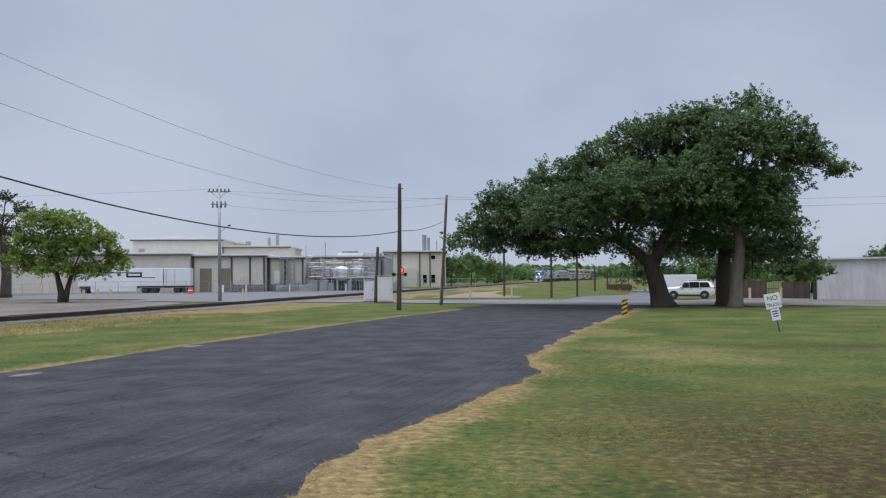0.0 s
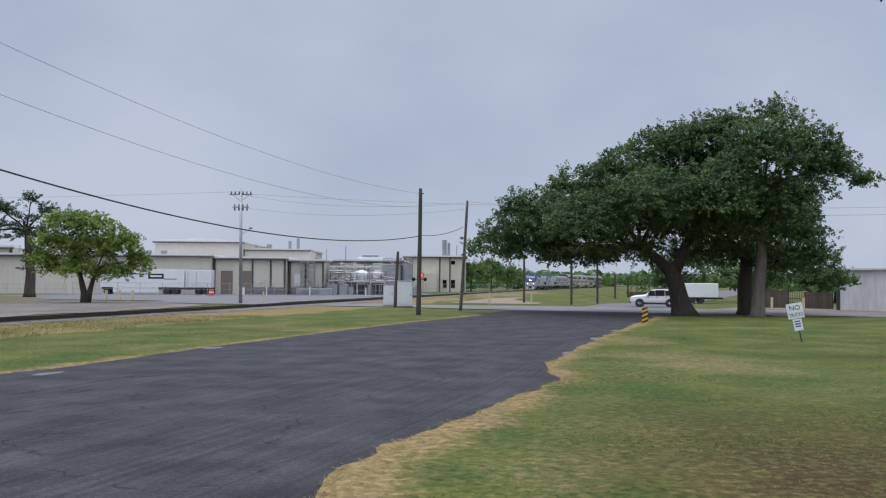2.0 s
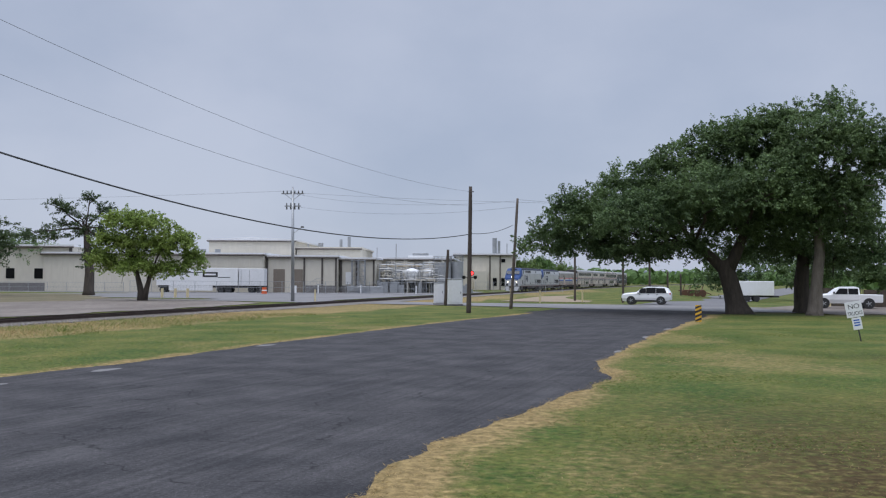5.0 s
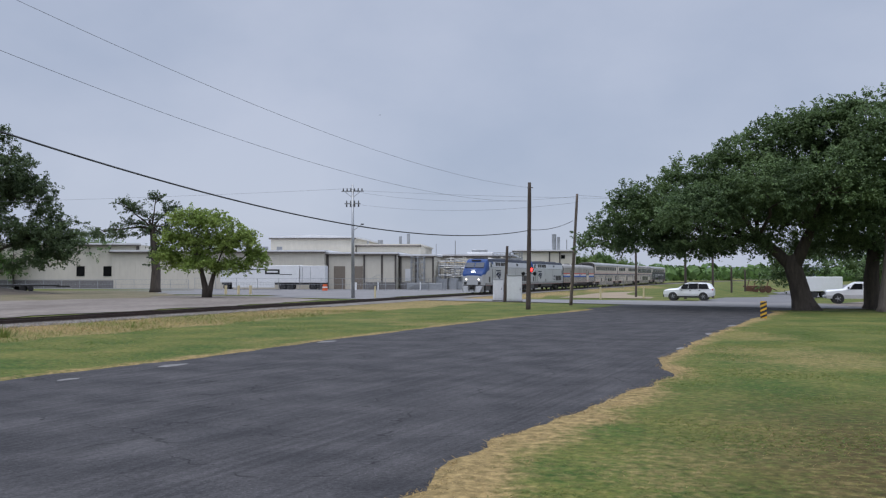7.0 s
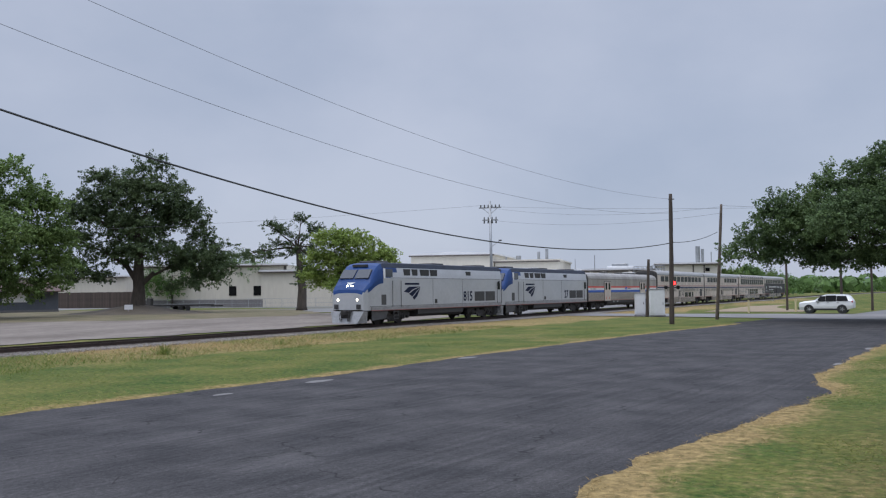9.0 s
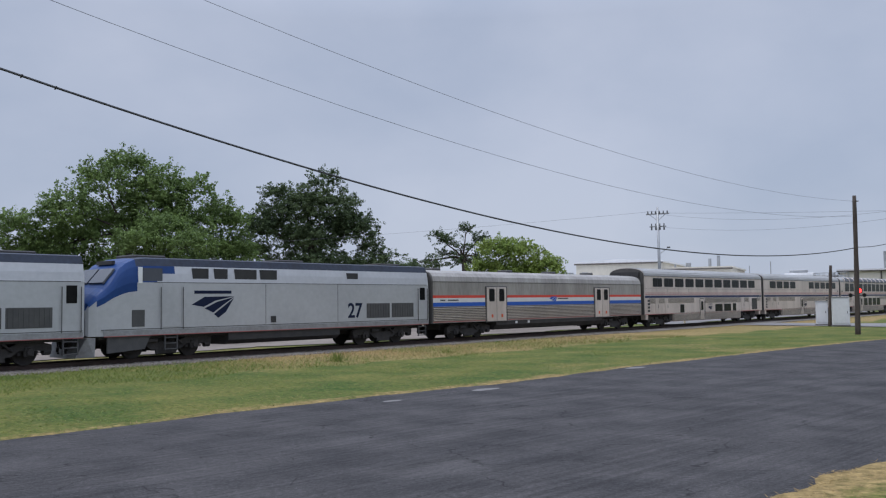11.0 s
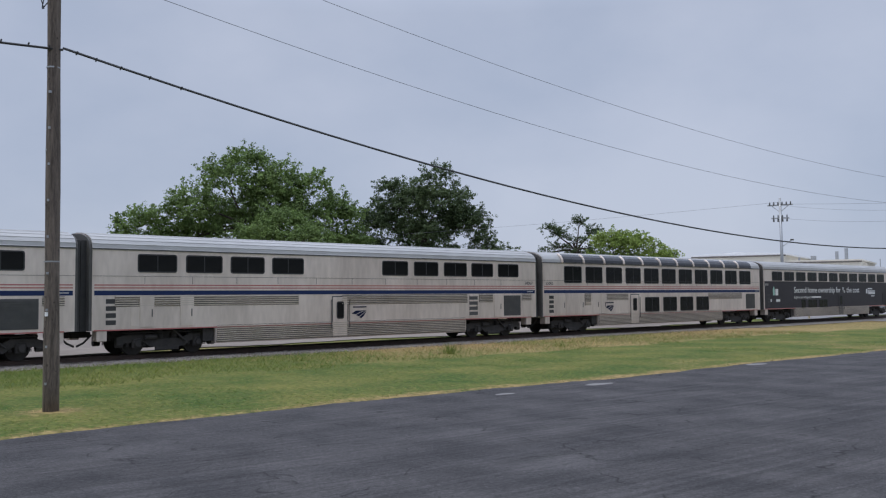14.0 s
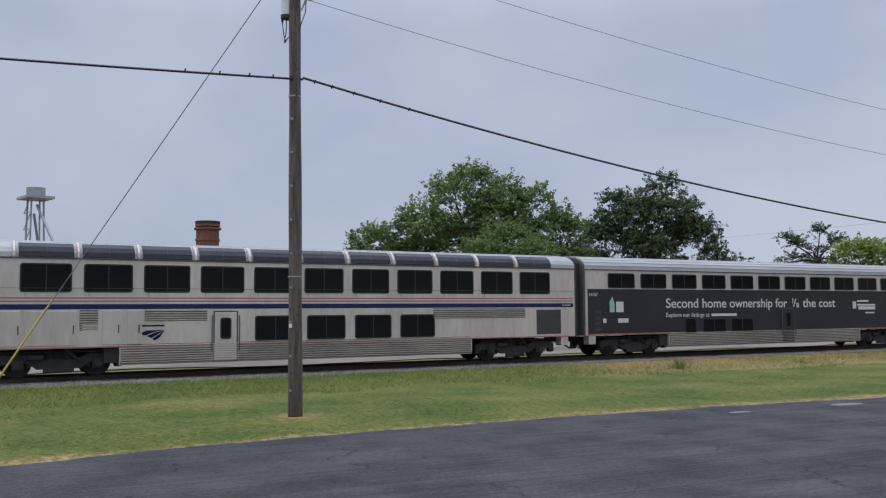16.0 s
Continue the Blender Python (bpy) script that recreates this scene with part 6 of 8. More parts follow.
def window_mesh(w, h, depth=0.05):
    """A rubber frame round dark glass with a middle bar, facing +y, its centre at the origin."""
    bm = bmesh.new()

    def rounded(a, b, r):
        out = []
        for cx, cz, a0 in ((a - r, b - r, 0), (-a + r, b - r, 90), (-a + r, -b + r, 180), (a - r, -b + r, 270)):
            out += [(cx + r * math.cos(radians(a0 + q)), cz + r * math.sin(radians(a0 + q))) for q in (0, 45, 90)]
        return out
    o, i = rounded(w / 2, h / 2, 0.09), rounded(w / 2 - 0.05, h / 2 - 0.05, 0.06)
    vo = [bm.verts.new((x, 0.010, z)) for x, z in o]
    vb = [bm.verts.new((x, -0.01, z)) for x, z in o]
    vi = [bm.verts.new((x, 0.010, z)) for x, z in i]
    vg = [bm.verts.new((x, 0.002, z)) for x, z in i]
    n = len(o)
    for k in range(n):
        j = (k + 1) % n
        bm.faces.new((vo[k], vo[j], vi[j], vi[k]))
        bm.faces.new((vb[k], vb[j], vo[j], vo[k]))
        bm.faces.new((vi[k], vi[j], vg[j], vg[k]))
    bm.faces.new(vg).material_index = 1
    bmesh.ops.recalc_face_normals(bm, faces=bm.faces)
    for f in bm.faces:
        if f.material_index == 1 and f.normal.y < 0:
            f.normal_flip()
    if w > 1.2:
        box(bm, -0.02, 0.0, -h / 2 + 0.05, 0.02, 0.009, h / 2 - 0.05)
    return mesh_of("window", bm)


WINDOWS = {}


def windows(car, xs, z, w, h, y=1.55, both=True):
    key = (round(w, 2), round(h, 2))
    if key not in WINDOWS:
        me = window_mesh(w, h)
        me.materials.append(M["black_rubber"])
        me.materials.append(M["tinted_glass"])
        WINDOWS[key] = me
    for x in xs:
        for side in ((1, -1) if both else (1,)):
            o = new("window", WINDOWS[key])
            o.parent = car
            o.matrix_basis = pose(x, side * (y + 0.004), z, 0, 0, 0 if side > 0 else 180)


def stripe(car, x0, x1, z0, z1, material, y=1.55, proud=0.004, name="stripe", label="", both=True):
    for side in ((1, -1) if both else (1,)):
        bm = bmesh.new()
        ya, yb = sorted((side * (y - 0.01), side * (y + proud)))
        box(bm, x0, ya, z0, x1, yb, z1)
        part(name, bm, material, car, label)


def fluting(car, x0, x1, z0, z1, pitch=0.085, y=1.55, material="flute_steel"):
    bm = bmesh.new()
    z = z0
    while z < z1 - 0.02:
        for side in (1, -1):
            ya, yb = sorted((side * (y - 0.01), side * (y + 0.030)))
            v = [bm.verts.new(q) for q in ((x0, side * y, z), (x1, side * y, z), (x1, side * (y + 0.030), z + pitch * 0.3), (x0, side * (y + 0.030), z + pitch * 0.3), (x1, side * (y + 0.030), z + pitch * 0.55), (x0, side * (y + 0.030), z + pitch * 0.55), (x1, side * y, z + pitch * 0.8), (x0, side * y, z + pitch * 0.8))]
            for q in ((0, 1, 2, 3), (3, 2, 4, 5), (5, 4, 6, 7)):
                bm.faces.new([v[i] for i in (q if side < 0 else q[::-1])])
        z += pitch
    bmesh.ops.recalc_face_normals(bm, faces=bm.faces)
    panel = part("fluting", bm, material, car, "ribbed stainless steel panel")
    # dark sheet behind the ribs: groove shade put in as colour over the steel
    for side in (1, -1):
        ya, yb = sorted((side * (y - 0.01), side * (y + 0.005)))
        part("backing", boxb(x0, ya, z0 - 0.01, x1, yb, z1), "grille", panel, "dark strip that paints shade into the grooves between the ribs")


WHEEL = {}


def plate(bm, pts, y0, y1):
    """An outline in the x-z plane, drawn out from y0 to y1."""
    a = [bm.verts.new((x, y0, z)) for x, z in pts]
    b = [bm.verts.new((x, y1, z)) for x, z in pts]
    for k in range(len(pts)):
        q = (k + 1) % len(pts)
        bm.faces.new((a[k], a[q], b[q], b[k]))
    fs = [bm.faces.new(list(reversed(a))), bm.faces.new(b)]
    bmesh.ops.triangulate(bm, faces=fs)


def bogie(car, x, wheels=(-1.3, 1.3), r=0.46, half=2.1):
    bm = bmesh.new()
    for side in (1, -1):
        y = side * 1.08
        ya, yb = sorted((y - side * 0.09, y + side * 0.11))
        # the cast side frame: high over the axles, dropped between them
        out = [(-half, r + 0.02), (-half, r + 0.26), (-half * 0.86, r + 0.34), (-0.95, r + 0.34), (-0.62, r + 0.16), (0.62, r + 0.16), (0.95, r + 0.34), (half * 0.86, r + 0.34), (half, r + 0.26), (half, r + 0.02), (1.02, r + 0.06), (0.72, r - 0.16), (-0.72, r - 0.16), (-1.02, r + 0.06)]
        plate(bm, [(x + u, v) for u, v in out], ya, yb)
        for w in wheels:
            box(bm, x + w - 0.19, min(y, y + side * 0.18), r - 0.19, x + w + 0.19, max(y, y + side * 0.18), r + 0.2, 0.04)
            rod(bm, (x + w, y + side * 0.16, r), (x + w, y + side * 0.25, r), 0.12, seg=12)
            for e in (-0.34, 0.34):
                for k in range(4):
                    rod(bm, (x + w + e, y, r - 0.12 + 0.055 * k), (x + w + e, y, r - 0.085 + 0.055 * k), 0.085, seg=8)
            rod(bm, (x + w * 1.42, y, r - 0.02), (x + w * 1.62, y, r - 0.02), 0.13, seg=8)
        for e in (-0.3, 0.3):
            for k in range(6):
                rod(bm, (x + e, y + side * 0.02, r + 0.17 + 0.06 * k), (x + e, y + side * 0.02, r + 0.205 + 0.06 * k), 0.14, seg=9)
        rod(bm, (x - 0.75, y + side * 0.17, r + 0.05), (x - 0.2, y + side * 0.17, r + 0.5), 0.045, seg=6)
        rod(bm, (x + 0.5, y + side * 0.15, r + 0.24), (x + 1.0, y + side * 0.15, r + 0.24), 0.11, seg=10)
        rod(bm, (x - half * 0.9, y + side * 0.13, r + 0.42), (x + half * 0.9, y + side * 0.13, r + 0.42), 0.025, seg=6)
        box(bm, x - 0.5, min(y, y + side * 0.12), 0.16, x + 0.5, max(y, y + side * 0.12), r - 0.14, 0.02)
    box(bm, x - 0.5, -1.0, 0.3, x + 0.5, 1.0, 0.85)
    box(bm, x - half, -0.6, r + 0.1, x + half, 0.6, r + 0.45)
    part("bogie", bm, "truck_iron", car, "dark grimy bogie frame")
    if r not in WHEEL:
        b2 = bmesh.new()
        rod(b2, (0, -0.07, 0), (0, 0.07, 0), r, seg=24)
        rod(b2, (0, -0.10, 0), (0, -0.06, 0), r + 0.02, seg=24)
        rod(b2, (0, 0.05, 0), (0, 0.10, 0), r * 0.4, seg=14)
        me = mesh_of("wheel", b2)
        me.materials.append(M["truck_iron"])
        WHEEL[r] = me
    for w in wheels:
        for side in (1, -1):
            o = new("wheel", WHEEL[r])
            o.parent = car
            o.matrix_basis = pose(x + w, side * 0.76, r, 0, 0, 0 if side > 0 else 180)


SL_ROOF = ((1.55, 4.13), (1.52, 4.30), (1.42, 4.46), (1.22, 4.59), (0.85, 4.70), (0.4, 4.76), (0, 4.78))


def body_profile(bottom, roof, half=1.55, tuck=0.0):
    r = [(half - tuck, bottom), (half, bottom + 0.25)] + list(roof)
    return r + [(-y, z) for y, z in reversed(r) if y > 0]


def ends(car, half_len, prof, top):
    """The dark end walls and the rubber passage between cars."""
    for e in (1, -1):
        bm = bmesh.new()
        profile(bm, [(y * 0.985, max(z, 1.0) * 0.993) for y, z in prof], *sorted((e * half_len, e * (half_len + 0.10))))
        part("end_wall", bm, "vestibule", car)
        bm = bmesh.new()
        a, b = sorted((e * (half_len + 0.08), e * 12.99))
        box(bm, a, -1.22, 1.0, b, 1.22, top - 0.35, 0.0)
        part("passage", bm, "dark_metal", car, "black rubber passage between cars")
        bm = bmesh.new()
        a, b = sorted((e * (half_len - 0.5), e * 12.98))
        box(bm, a, -0.25, 0.72, b, 0.25, 0.95, 0.03)
        pts = [(e * (half_len - 0.3), 0.8, 0.85), (e * (half_len + 0.0), 0.8, 0.55), (e * 12.95, 0.8, 0.42)]
        tube(bm, pts, [0.04] * 3, 6)
        part("coupler", bm, "truck_iron", car)


def superliner(label, wrap=False, lounge=False, windows_up=(), windows_low=(), small=(), door=None, vents=(), hatches=()):
    """A two-level stainless car; places are metres from the front end."""
    car = thing("passenger_car", label, "train car", group="train")
    H = 12.68
    X = lambda d: 13.0 - d
    hi = body_profile(1.02, SL_ROOF)
    bm = bmesh.new()
    profile(bm, hi, -H, H)
    part("body", bm, "stainless", car, "brushed stainless steel body")
    bm = bmesh.new()
    profile(bm, [(1.50, 0.36), (1.545, 0.5), (1.545, 1.03), (-1.545, 1.03), (-1.545, 0.5), (-1.50, 0.36)], X(20.1), X(5.5))
    part("skirt", bm, "stainless", car, "ribbed steel skirt")
    fluting(car, X(20.05), X(5.55), 0.42, 1.10, y=1.545)
    # roof skin with ribs along it
    bm = bmesh.new()
    r = [(y * 1.004 + (0.004 if y else 0), z + 0.012) for y, z in SL_ROOF]
    full = r + [(-y, z) for y, z in reversed(r) if y > 0]
    a = [bm.verts.new((-H - 0.01, y, z)) for y, z in full]
    b = [bm.verts.new((H + 0.01, y, z)) for y, z in full]
    for i in range(len(full) - 1):
        bm.faces.new((a[i], b[i], b[i + 1], a[i + 1]))
    for y, z in full:
        if not (lounge and abs(y) > 1.0):
            rod(bm, (-H, y, z), (H, y, z), 0.016, seg=4, caps=False)
    part("roof", bm, "steel_roof", car, "pale ribbed metal roof")
    for side in (1, -1):
        bm = bmesh.new()
        ya, yb = sorted((side * 1.54, side * 1.585))
        box(bm, -H, ya, 4.09, H, yb, 4.14)
        part("gutter", bm, "grille", car)
    if wrap:
        for side in (1, -1):
            ya, yb = sorted((side * 1.54, side * 1.558))
            part("wrap", boxb(X(25.55), ya, 1.09, X(0.45), yb, 3.20), "wrap_black", car, "black printed advertising wrap")
        stripe(car, X(25.3), X(0.4), 1.03, 1.08, "dull_red")
    else:
        stripe(car, X(25.6), X(0.4), 2.35, 2.53, "navy_band", label="navy blue band")
        for z in (2.61, 2.72):
            stripe(car, X(25.6), X(0.4), z, z + 0.045, "dull_red", label="thin red line")
        stripe(car, X(25.3), X(0.4), 1.00, 1.045, "dull_red", label="thin red line")
        if lounge:
            fluting(car, X(22.9), X(18.2), 1.90, 2.32)
            fluting(car, X(8.6), X(6.35), 1.92, 2.32)
            fluting(car, X(4.75), X(4.15), 1.62, 2.32)
        else:
            fluting(car, X(20.2), X(12.0), 1.88, 2.32)
            fluting(car, X(22.15), X(21.1), 1.90, 2.32)
            fluting(car, X(25.3), X(24.5), 1.98, 2.32)
        if not lounge:
            fluting(car, X(9.6), X(1.2), 1.92, 2.32)
        stripe(car, -H, H, 3.08, 3.092, "grille", proud=0.008)
        for d in [2.4 + 2.04 * k for k in range(11)]:
            stripe(car, X(d) - 0.008, X(d) + 0.008, 2.80, 3.08, "grille", proud=0.006, name="seam")
        # flat doors of the equipment lockers, each with its handle
        for d0, d1 in ((1.35, 2.3), (2.4, 4.05), (4.9, 5.55), (5.75, 6.25)) if lounge else ((20.35, 21.0), (22.25, 22.85), (2.2, 2.8), (3.9, 4.5)):
            for side in (1, -1):
                ya, yb = sorted((side * 1.54, side * 1.578))
                o = part("locker_door", boxb(X(d1), ya, 1.10, X(d0), yb, 2.30, 0.012), "stainless", car)
                yc, yd = sorted((side * 1.575, side * 1.592))
                part("handle", boxb(X(d1) + 0.08, yc, 1.50, X(d1) + 0.12, yd, 1.80), "grille", o)
        stripe(car, X(25.45), X(24.95), 2.43, 2.46, "letter_white", proud=0.009, name="lettering")
    wy = 1.558 if wrap else 1.55
    windows(car, [X(d) for d in windows_up], 3.44 if lounge else 3.60, 1.66, 1.0 if lounge else 0.72, wy)
    windows(car, [X(d) for d in windows_low], 1.60 if lounge else 1.40, 1.64, 0.96 if lounge else 0.70, wy)
    windows(car, [X(d) for d in small], 1.40, 0.78, 0.76, wy)
    if lounge:
        for d in windows_up:
            for side in (1, -1):
                bm = bmesh.new()
                sec = [(1.590, 4.16), (1.560, 4.33), (1.450, 4.50), (1.240, 4.635)]
                va = [bm.verts.new((X(d) - 0.88, side * y, z)) for y, z in sec]
                vb = [bm.verts.new((X(d) + 0.88, side * y, z)) for y, z in sec]
                for i in range(3):
                    bm.faces.new((va[i], vb[i], vb[i + 1], va[i + 1]) if side > 0 else (va[i + 1], vb[i + 1], vb[i], va[i]))
                r2 = bmesh.ops.extrude_face_region(bm, geom=list(bm.faces))
                bmesh.ops.translate(bm, verts=[q for q in r2["geom"] if isinstance(q, bmesh.types.BMVert)], vec=(0, side * 0.012, 0.012))
                bmesh.ops.recalc_face_normals(bm, faces=bm.faces)
                o = part("skylight", bm, "sky_glass", car, "curved tinted skylight")
                bm = bmesh.new()
                tube(bm, [(X(d), side * y, z + 0.012) for y, z in sec], [0.018] * 4, 5)
                part("glazing_bar", bm, "grille", o)
                bm = bmesh.new()
                tube(bm, [(X(d) + 1.02, side * (y + 0.012), z + 0.012) for y, z in [(1.56, 4.12)] + sec], [0.06] * 5, 6)
                part("roof_rib", bm, "stainless", car, "pale rib between the skylights")
    if door is not None:
        for side in (1, -1):
            ya, yb = sorted((side * 1.54, side * (wy + 0.016)))
            d = part("door", boxb(X(door) - 0.42, ya, 0.42, X(door) + 0.42, yb, 2.22, 0.012), "wrap_black" if wrap else "stainless", car)
            yc, yd = sorted((side * 1.535, side * (wy + 0.006)))
            part("door_frame", boxb(X(door) - 0.47, yc, 0.40, X(door) + 0.47, yd, 2.27), "grille", car)
            o = new("window", WINDOWS.get((0.42, 0.8)) or window_small())
            o.parent = car
            o.matrix_basis = pose(X(door), side * (wy + 0.022), 1.62, 0, 0, 0 if side > 0 else 180)
            for e in (-0.52, 0.52):
                part("handrail", rodb((X(door) + e, side * (wy + 0.05), 0.8), (X(door) + e, side * (wy + 0.05), 2.1), 0.018, seg=6), "grille", car)
    for d in vents:
        for side in (1, -1):
            bm = bmesh.new()
            ya, yb = sorted((side * 1.54, side * (wy + 0.008)))
            box(bm, X(d) - 0.68, ya, 1.14, X(d) + 0.68, yb, 2.24)
            for k in range(11):
                za = 1.18 + k * 0.096
                yc, yd = sorted((side * wy, side * (wy + 0.03)))
                box(bm, X(d) - 0.64, yc, za, X(d) + 0.64, yd, za + 0.04)
            part("vent", bm, "wrap_black" if wrap else "grille", car, "louvred vent panel")
    for d in hatches:
        for side in (1, -1):
            ya, yb = sorted((side * 1.54, side * (wy + 0.007)))
            part("hatch", boxb(X(d) - 0.36, ya, 1.14, X(d) + 0.36, yb, 1.86, 0.004), "wrap_black" if wrap else "stainless", car)
    # steps at the front end
    for side in (1, -1):
        for k in range(4):
            ya, yb = sorted((side * 1.54, side * (wy + 0.004)))
            part("step", boxb(X(1.25), ya, 1.22 + k * 0.27, X(0.85), yb, 1.40 + k * 0.27), "dark_metal", car)
    bogie(car, X(3.55))
    bogie(car, X(22.6))
    part("equipment_box", boxb(X(6.0), -1.4, 0.45, X(5.0), 1.4, 1.05), "truck_iron", car)
    for d in (25.1, 0.72):
        for side in (1, -1):
            part("end_sill", boxb(X(d) - 0.2, min(side * 1.1, side * 1.53), 0.6, X(d) + 0.2, max(side * 1.1, side * 1.53), 1.03, 0.02), "stainless", car)
    if not lounge and not small:
        for side in (1, -1):
            for k in range(4):
                ya, yb = sorted((side * 1.54, side * (wy + 0.034)))
                part("louvre", boxb(X(20.95), ya, 1.22 + k * 0.27, X(20.35), yb, 1.40 + k * 0.27), "wrap_black" if wrap else "grille", car)
    ends(car, H, hi, 4.78)
    return car


def window_small():
    me = window_mesh(0.42, 0.8)
    me.materials.append(M["black_rubber"])
    me.materials.append(M["tinted_glass"])
    WINDOWS[(0.42, 0.8)] = me
    return me


def lettering(car, text, x, z, height, y, material, name="lettering", extrude=0.003, width=0.0, bold=0.0):
    """Raised letters on the +y side that read from front to rear."""
    cu = bpy.data.curves.new(name, "FONT")
    cu.body, cu.size, cu.extrude, cu.align_x = text, height, extrude, "LEFT"
    cu.offset = bold
    tmp = bpy.data.objects.new(name, cu)
    scene.collection.objects.link(tmp)
    me = bpy.data.meshes.new_from_object(tmp.evaluated_get(bpy.context.evaluated_depsgraph_get()))
    bpy.data.objects.remove(tmp)
    if width:
        k = width / max(v.co.x for v in me.vertices)
        for v in me.vertices:
            v.co.x *= k
    me.materials.append(M[material])
    o = new(name, me)
    o.parent = car
    o.matrix_basis = pose(x, y, z, 90, 0, 180)
    return o


def swoosh(car, x, z, size, y, material):
    """Three sweeping blades that meet at a point: the emblem as a plain shape."""
    for pts in (((0, 0.62), (0.28, 0.52), (0.55, 0.80), (1.0, 1.0), (0.30, 0.98)), ((0.30, 0.45), (0.50, 0.25), (0.70, 0.55), (1.0, 0.97), (0.60, 0.75)), ((0.52, 0.18), (0.62, 0.0), (0.80, 0.27), (1.0, 0.93), (0.74, 0.52))):
        bm = bmesh.new()
        vs = [bm.verts.new((x + size * (0.5 - u), y, z + size * 0.42 * (v - 0.5))) for u, v in pts]
        bm.faces.new(vs)
        r = bmesh.ops.extrude_face_region(bm, geom=list(bm.faces))
        bmesh.ops.translate(bm, verts=[q for q in r["geom"] if isinstance(q, bmesh.types.BMVert)], vec=(0, 0.005, 0))
        bmesh.ops.recalc_face_normals(bm, faces=bm.faces)
        part("emblem", bm, material, car)


PITCH = 2.04
coach = superliner("two-level stainless steel coach with navy and red stripes", windows_up=[2.65 + PITCH * k for k in range(10)] + [2.65 + PITCH * 10], windows_low=[14.95, 16.95], small=[7.2, 18.6], door=11.25, vents=(23.7,), hatches=(1.9, 4.2, 20.0))
sleeper = superliner("two-level stainless steel car with navy band and fewer windows", windows_up=[2.93, 4.97, 7.01, 9.05, 15.25, 17.3, 19.35, 21.35, 23.4], windows_low=(), small=(), door=11.9, vents=(23.7,), hatches=(2.2, 20.0))
lounge_car = superliner("two-level lounge car with tall windows and curved skylights", lounge=True, windows_up=[3.05 + PITCH * k for k in range(11)], windows_low=[11.25, 13.35, 15.4, 17.45], door=9.3, vents=(24.2,), hatches=(1.9, 3.2, 4.6))
wrap_car = superliner("two-level coach wrapped in black with white advertising lettering", wrap=True, windows_up=[2.5 + PITCH * k for k in range(11)], windows_low=[8.6, 10.6], small=[6.95], door=14.1, vents=(23.9,), hatches=(1.9, 3.4))
lettering(wrap_car, "Second home ownership for", 13.0 - 5.3, 2.30, 0.66, 1.562, "letter_white", width=8.75, bold=0.006)
lettering(wrap_car, "1", 13.0 - 14.38, 2.50, 0.40, 1.562, "letter_white", width=0.16, bold=0.004)
lettering(wrap_car, "/", 13.0 - 14.50, 2.32, 0.64, 1.562, "letter_white", width=0.30)
lettering(wrap_car, "8", 13.0 - 14.78, 2.28, 0.36, 1.562, "letter_white", width=0.20, bold=0.004)
lettering(wrap_car, "the cost", 13.0 - 15.3, 2.30, 0.66, 1.562, "letter_white", width=2.7, bold=0.006)
lettering(wrap_car, "34157", 13.0 - 0.5, 2.86, 0.22, 1.562, "letter_white", width=0.55)
lettering(sleeper, "38067", 13.0 - 24.75, 2.84, 0.24, 1.556, "grille", width=0.66)
lettering(lounge_car, "33006", 13.0 - 0.55, 2.84, 0.24, 1.556, "grille", width=0.66)
lettering(wrap_car, "Explore our listings at", 13.0 - 5.3, 1.84, 0.30, 1.562, "letter_white", width=2.95)
for d0, d1, z, h in ((8.4, 10.2, 1.86, 0.13), (1.35, 2.9, 1.60, 0.20)):
    part("lettering", boxb(13.0 - d1, 1.556, z, 13.0 - d0, 1.564, z + h), "letter_white", wrap_car)
for k, (a, b) in enumerate(((1.75, 2.05), (2.15, 2.6))):
    bm = bmesh.new()
    v = [bm.verts.new((13.0 - q, 1.566, w)) for q, w in ((a, 2.10), (b, 2.10), (b, 2.5 + 0.1 * k), (a + 0.18, 2.85 - 0.25 * k), (a, 2.6))]
    bm.faces.new(v)
    part("emblem", bm, "letter_white" if k else "mark_green", wrap_car)
for a, b, z0, z1 in ((19.9, 20.9, 2.58, 2.68), (19.9, 21.5, 2.36, 2.46), (20.0, 21.5, 2.14, 2.32), (20.6, 21.4, 1.92, 2.0), (19.5, 19.8, 2.2, 2.6)):
    part("lettering", boxb(13.0 - b, 1.556, z0, 13.0 - a, 1.564, z1), "letter_white", wrap_car)
for c, d in ((coach, 13.0), (sleeper, 13.0), (lounge_car, 6.6)):
    swoosh(c, 13.0 - d, 1.40, 0.9, 1.556, "navy")
    part("lettering", boxb(13.0 - d - 0.45, 1.55, 1.72, 13.0 - d + 0.35, 1.556, 1.78), "navy", c)


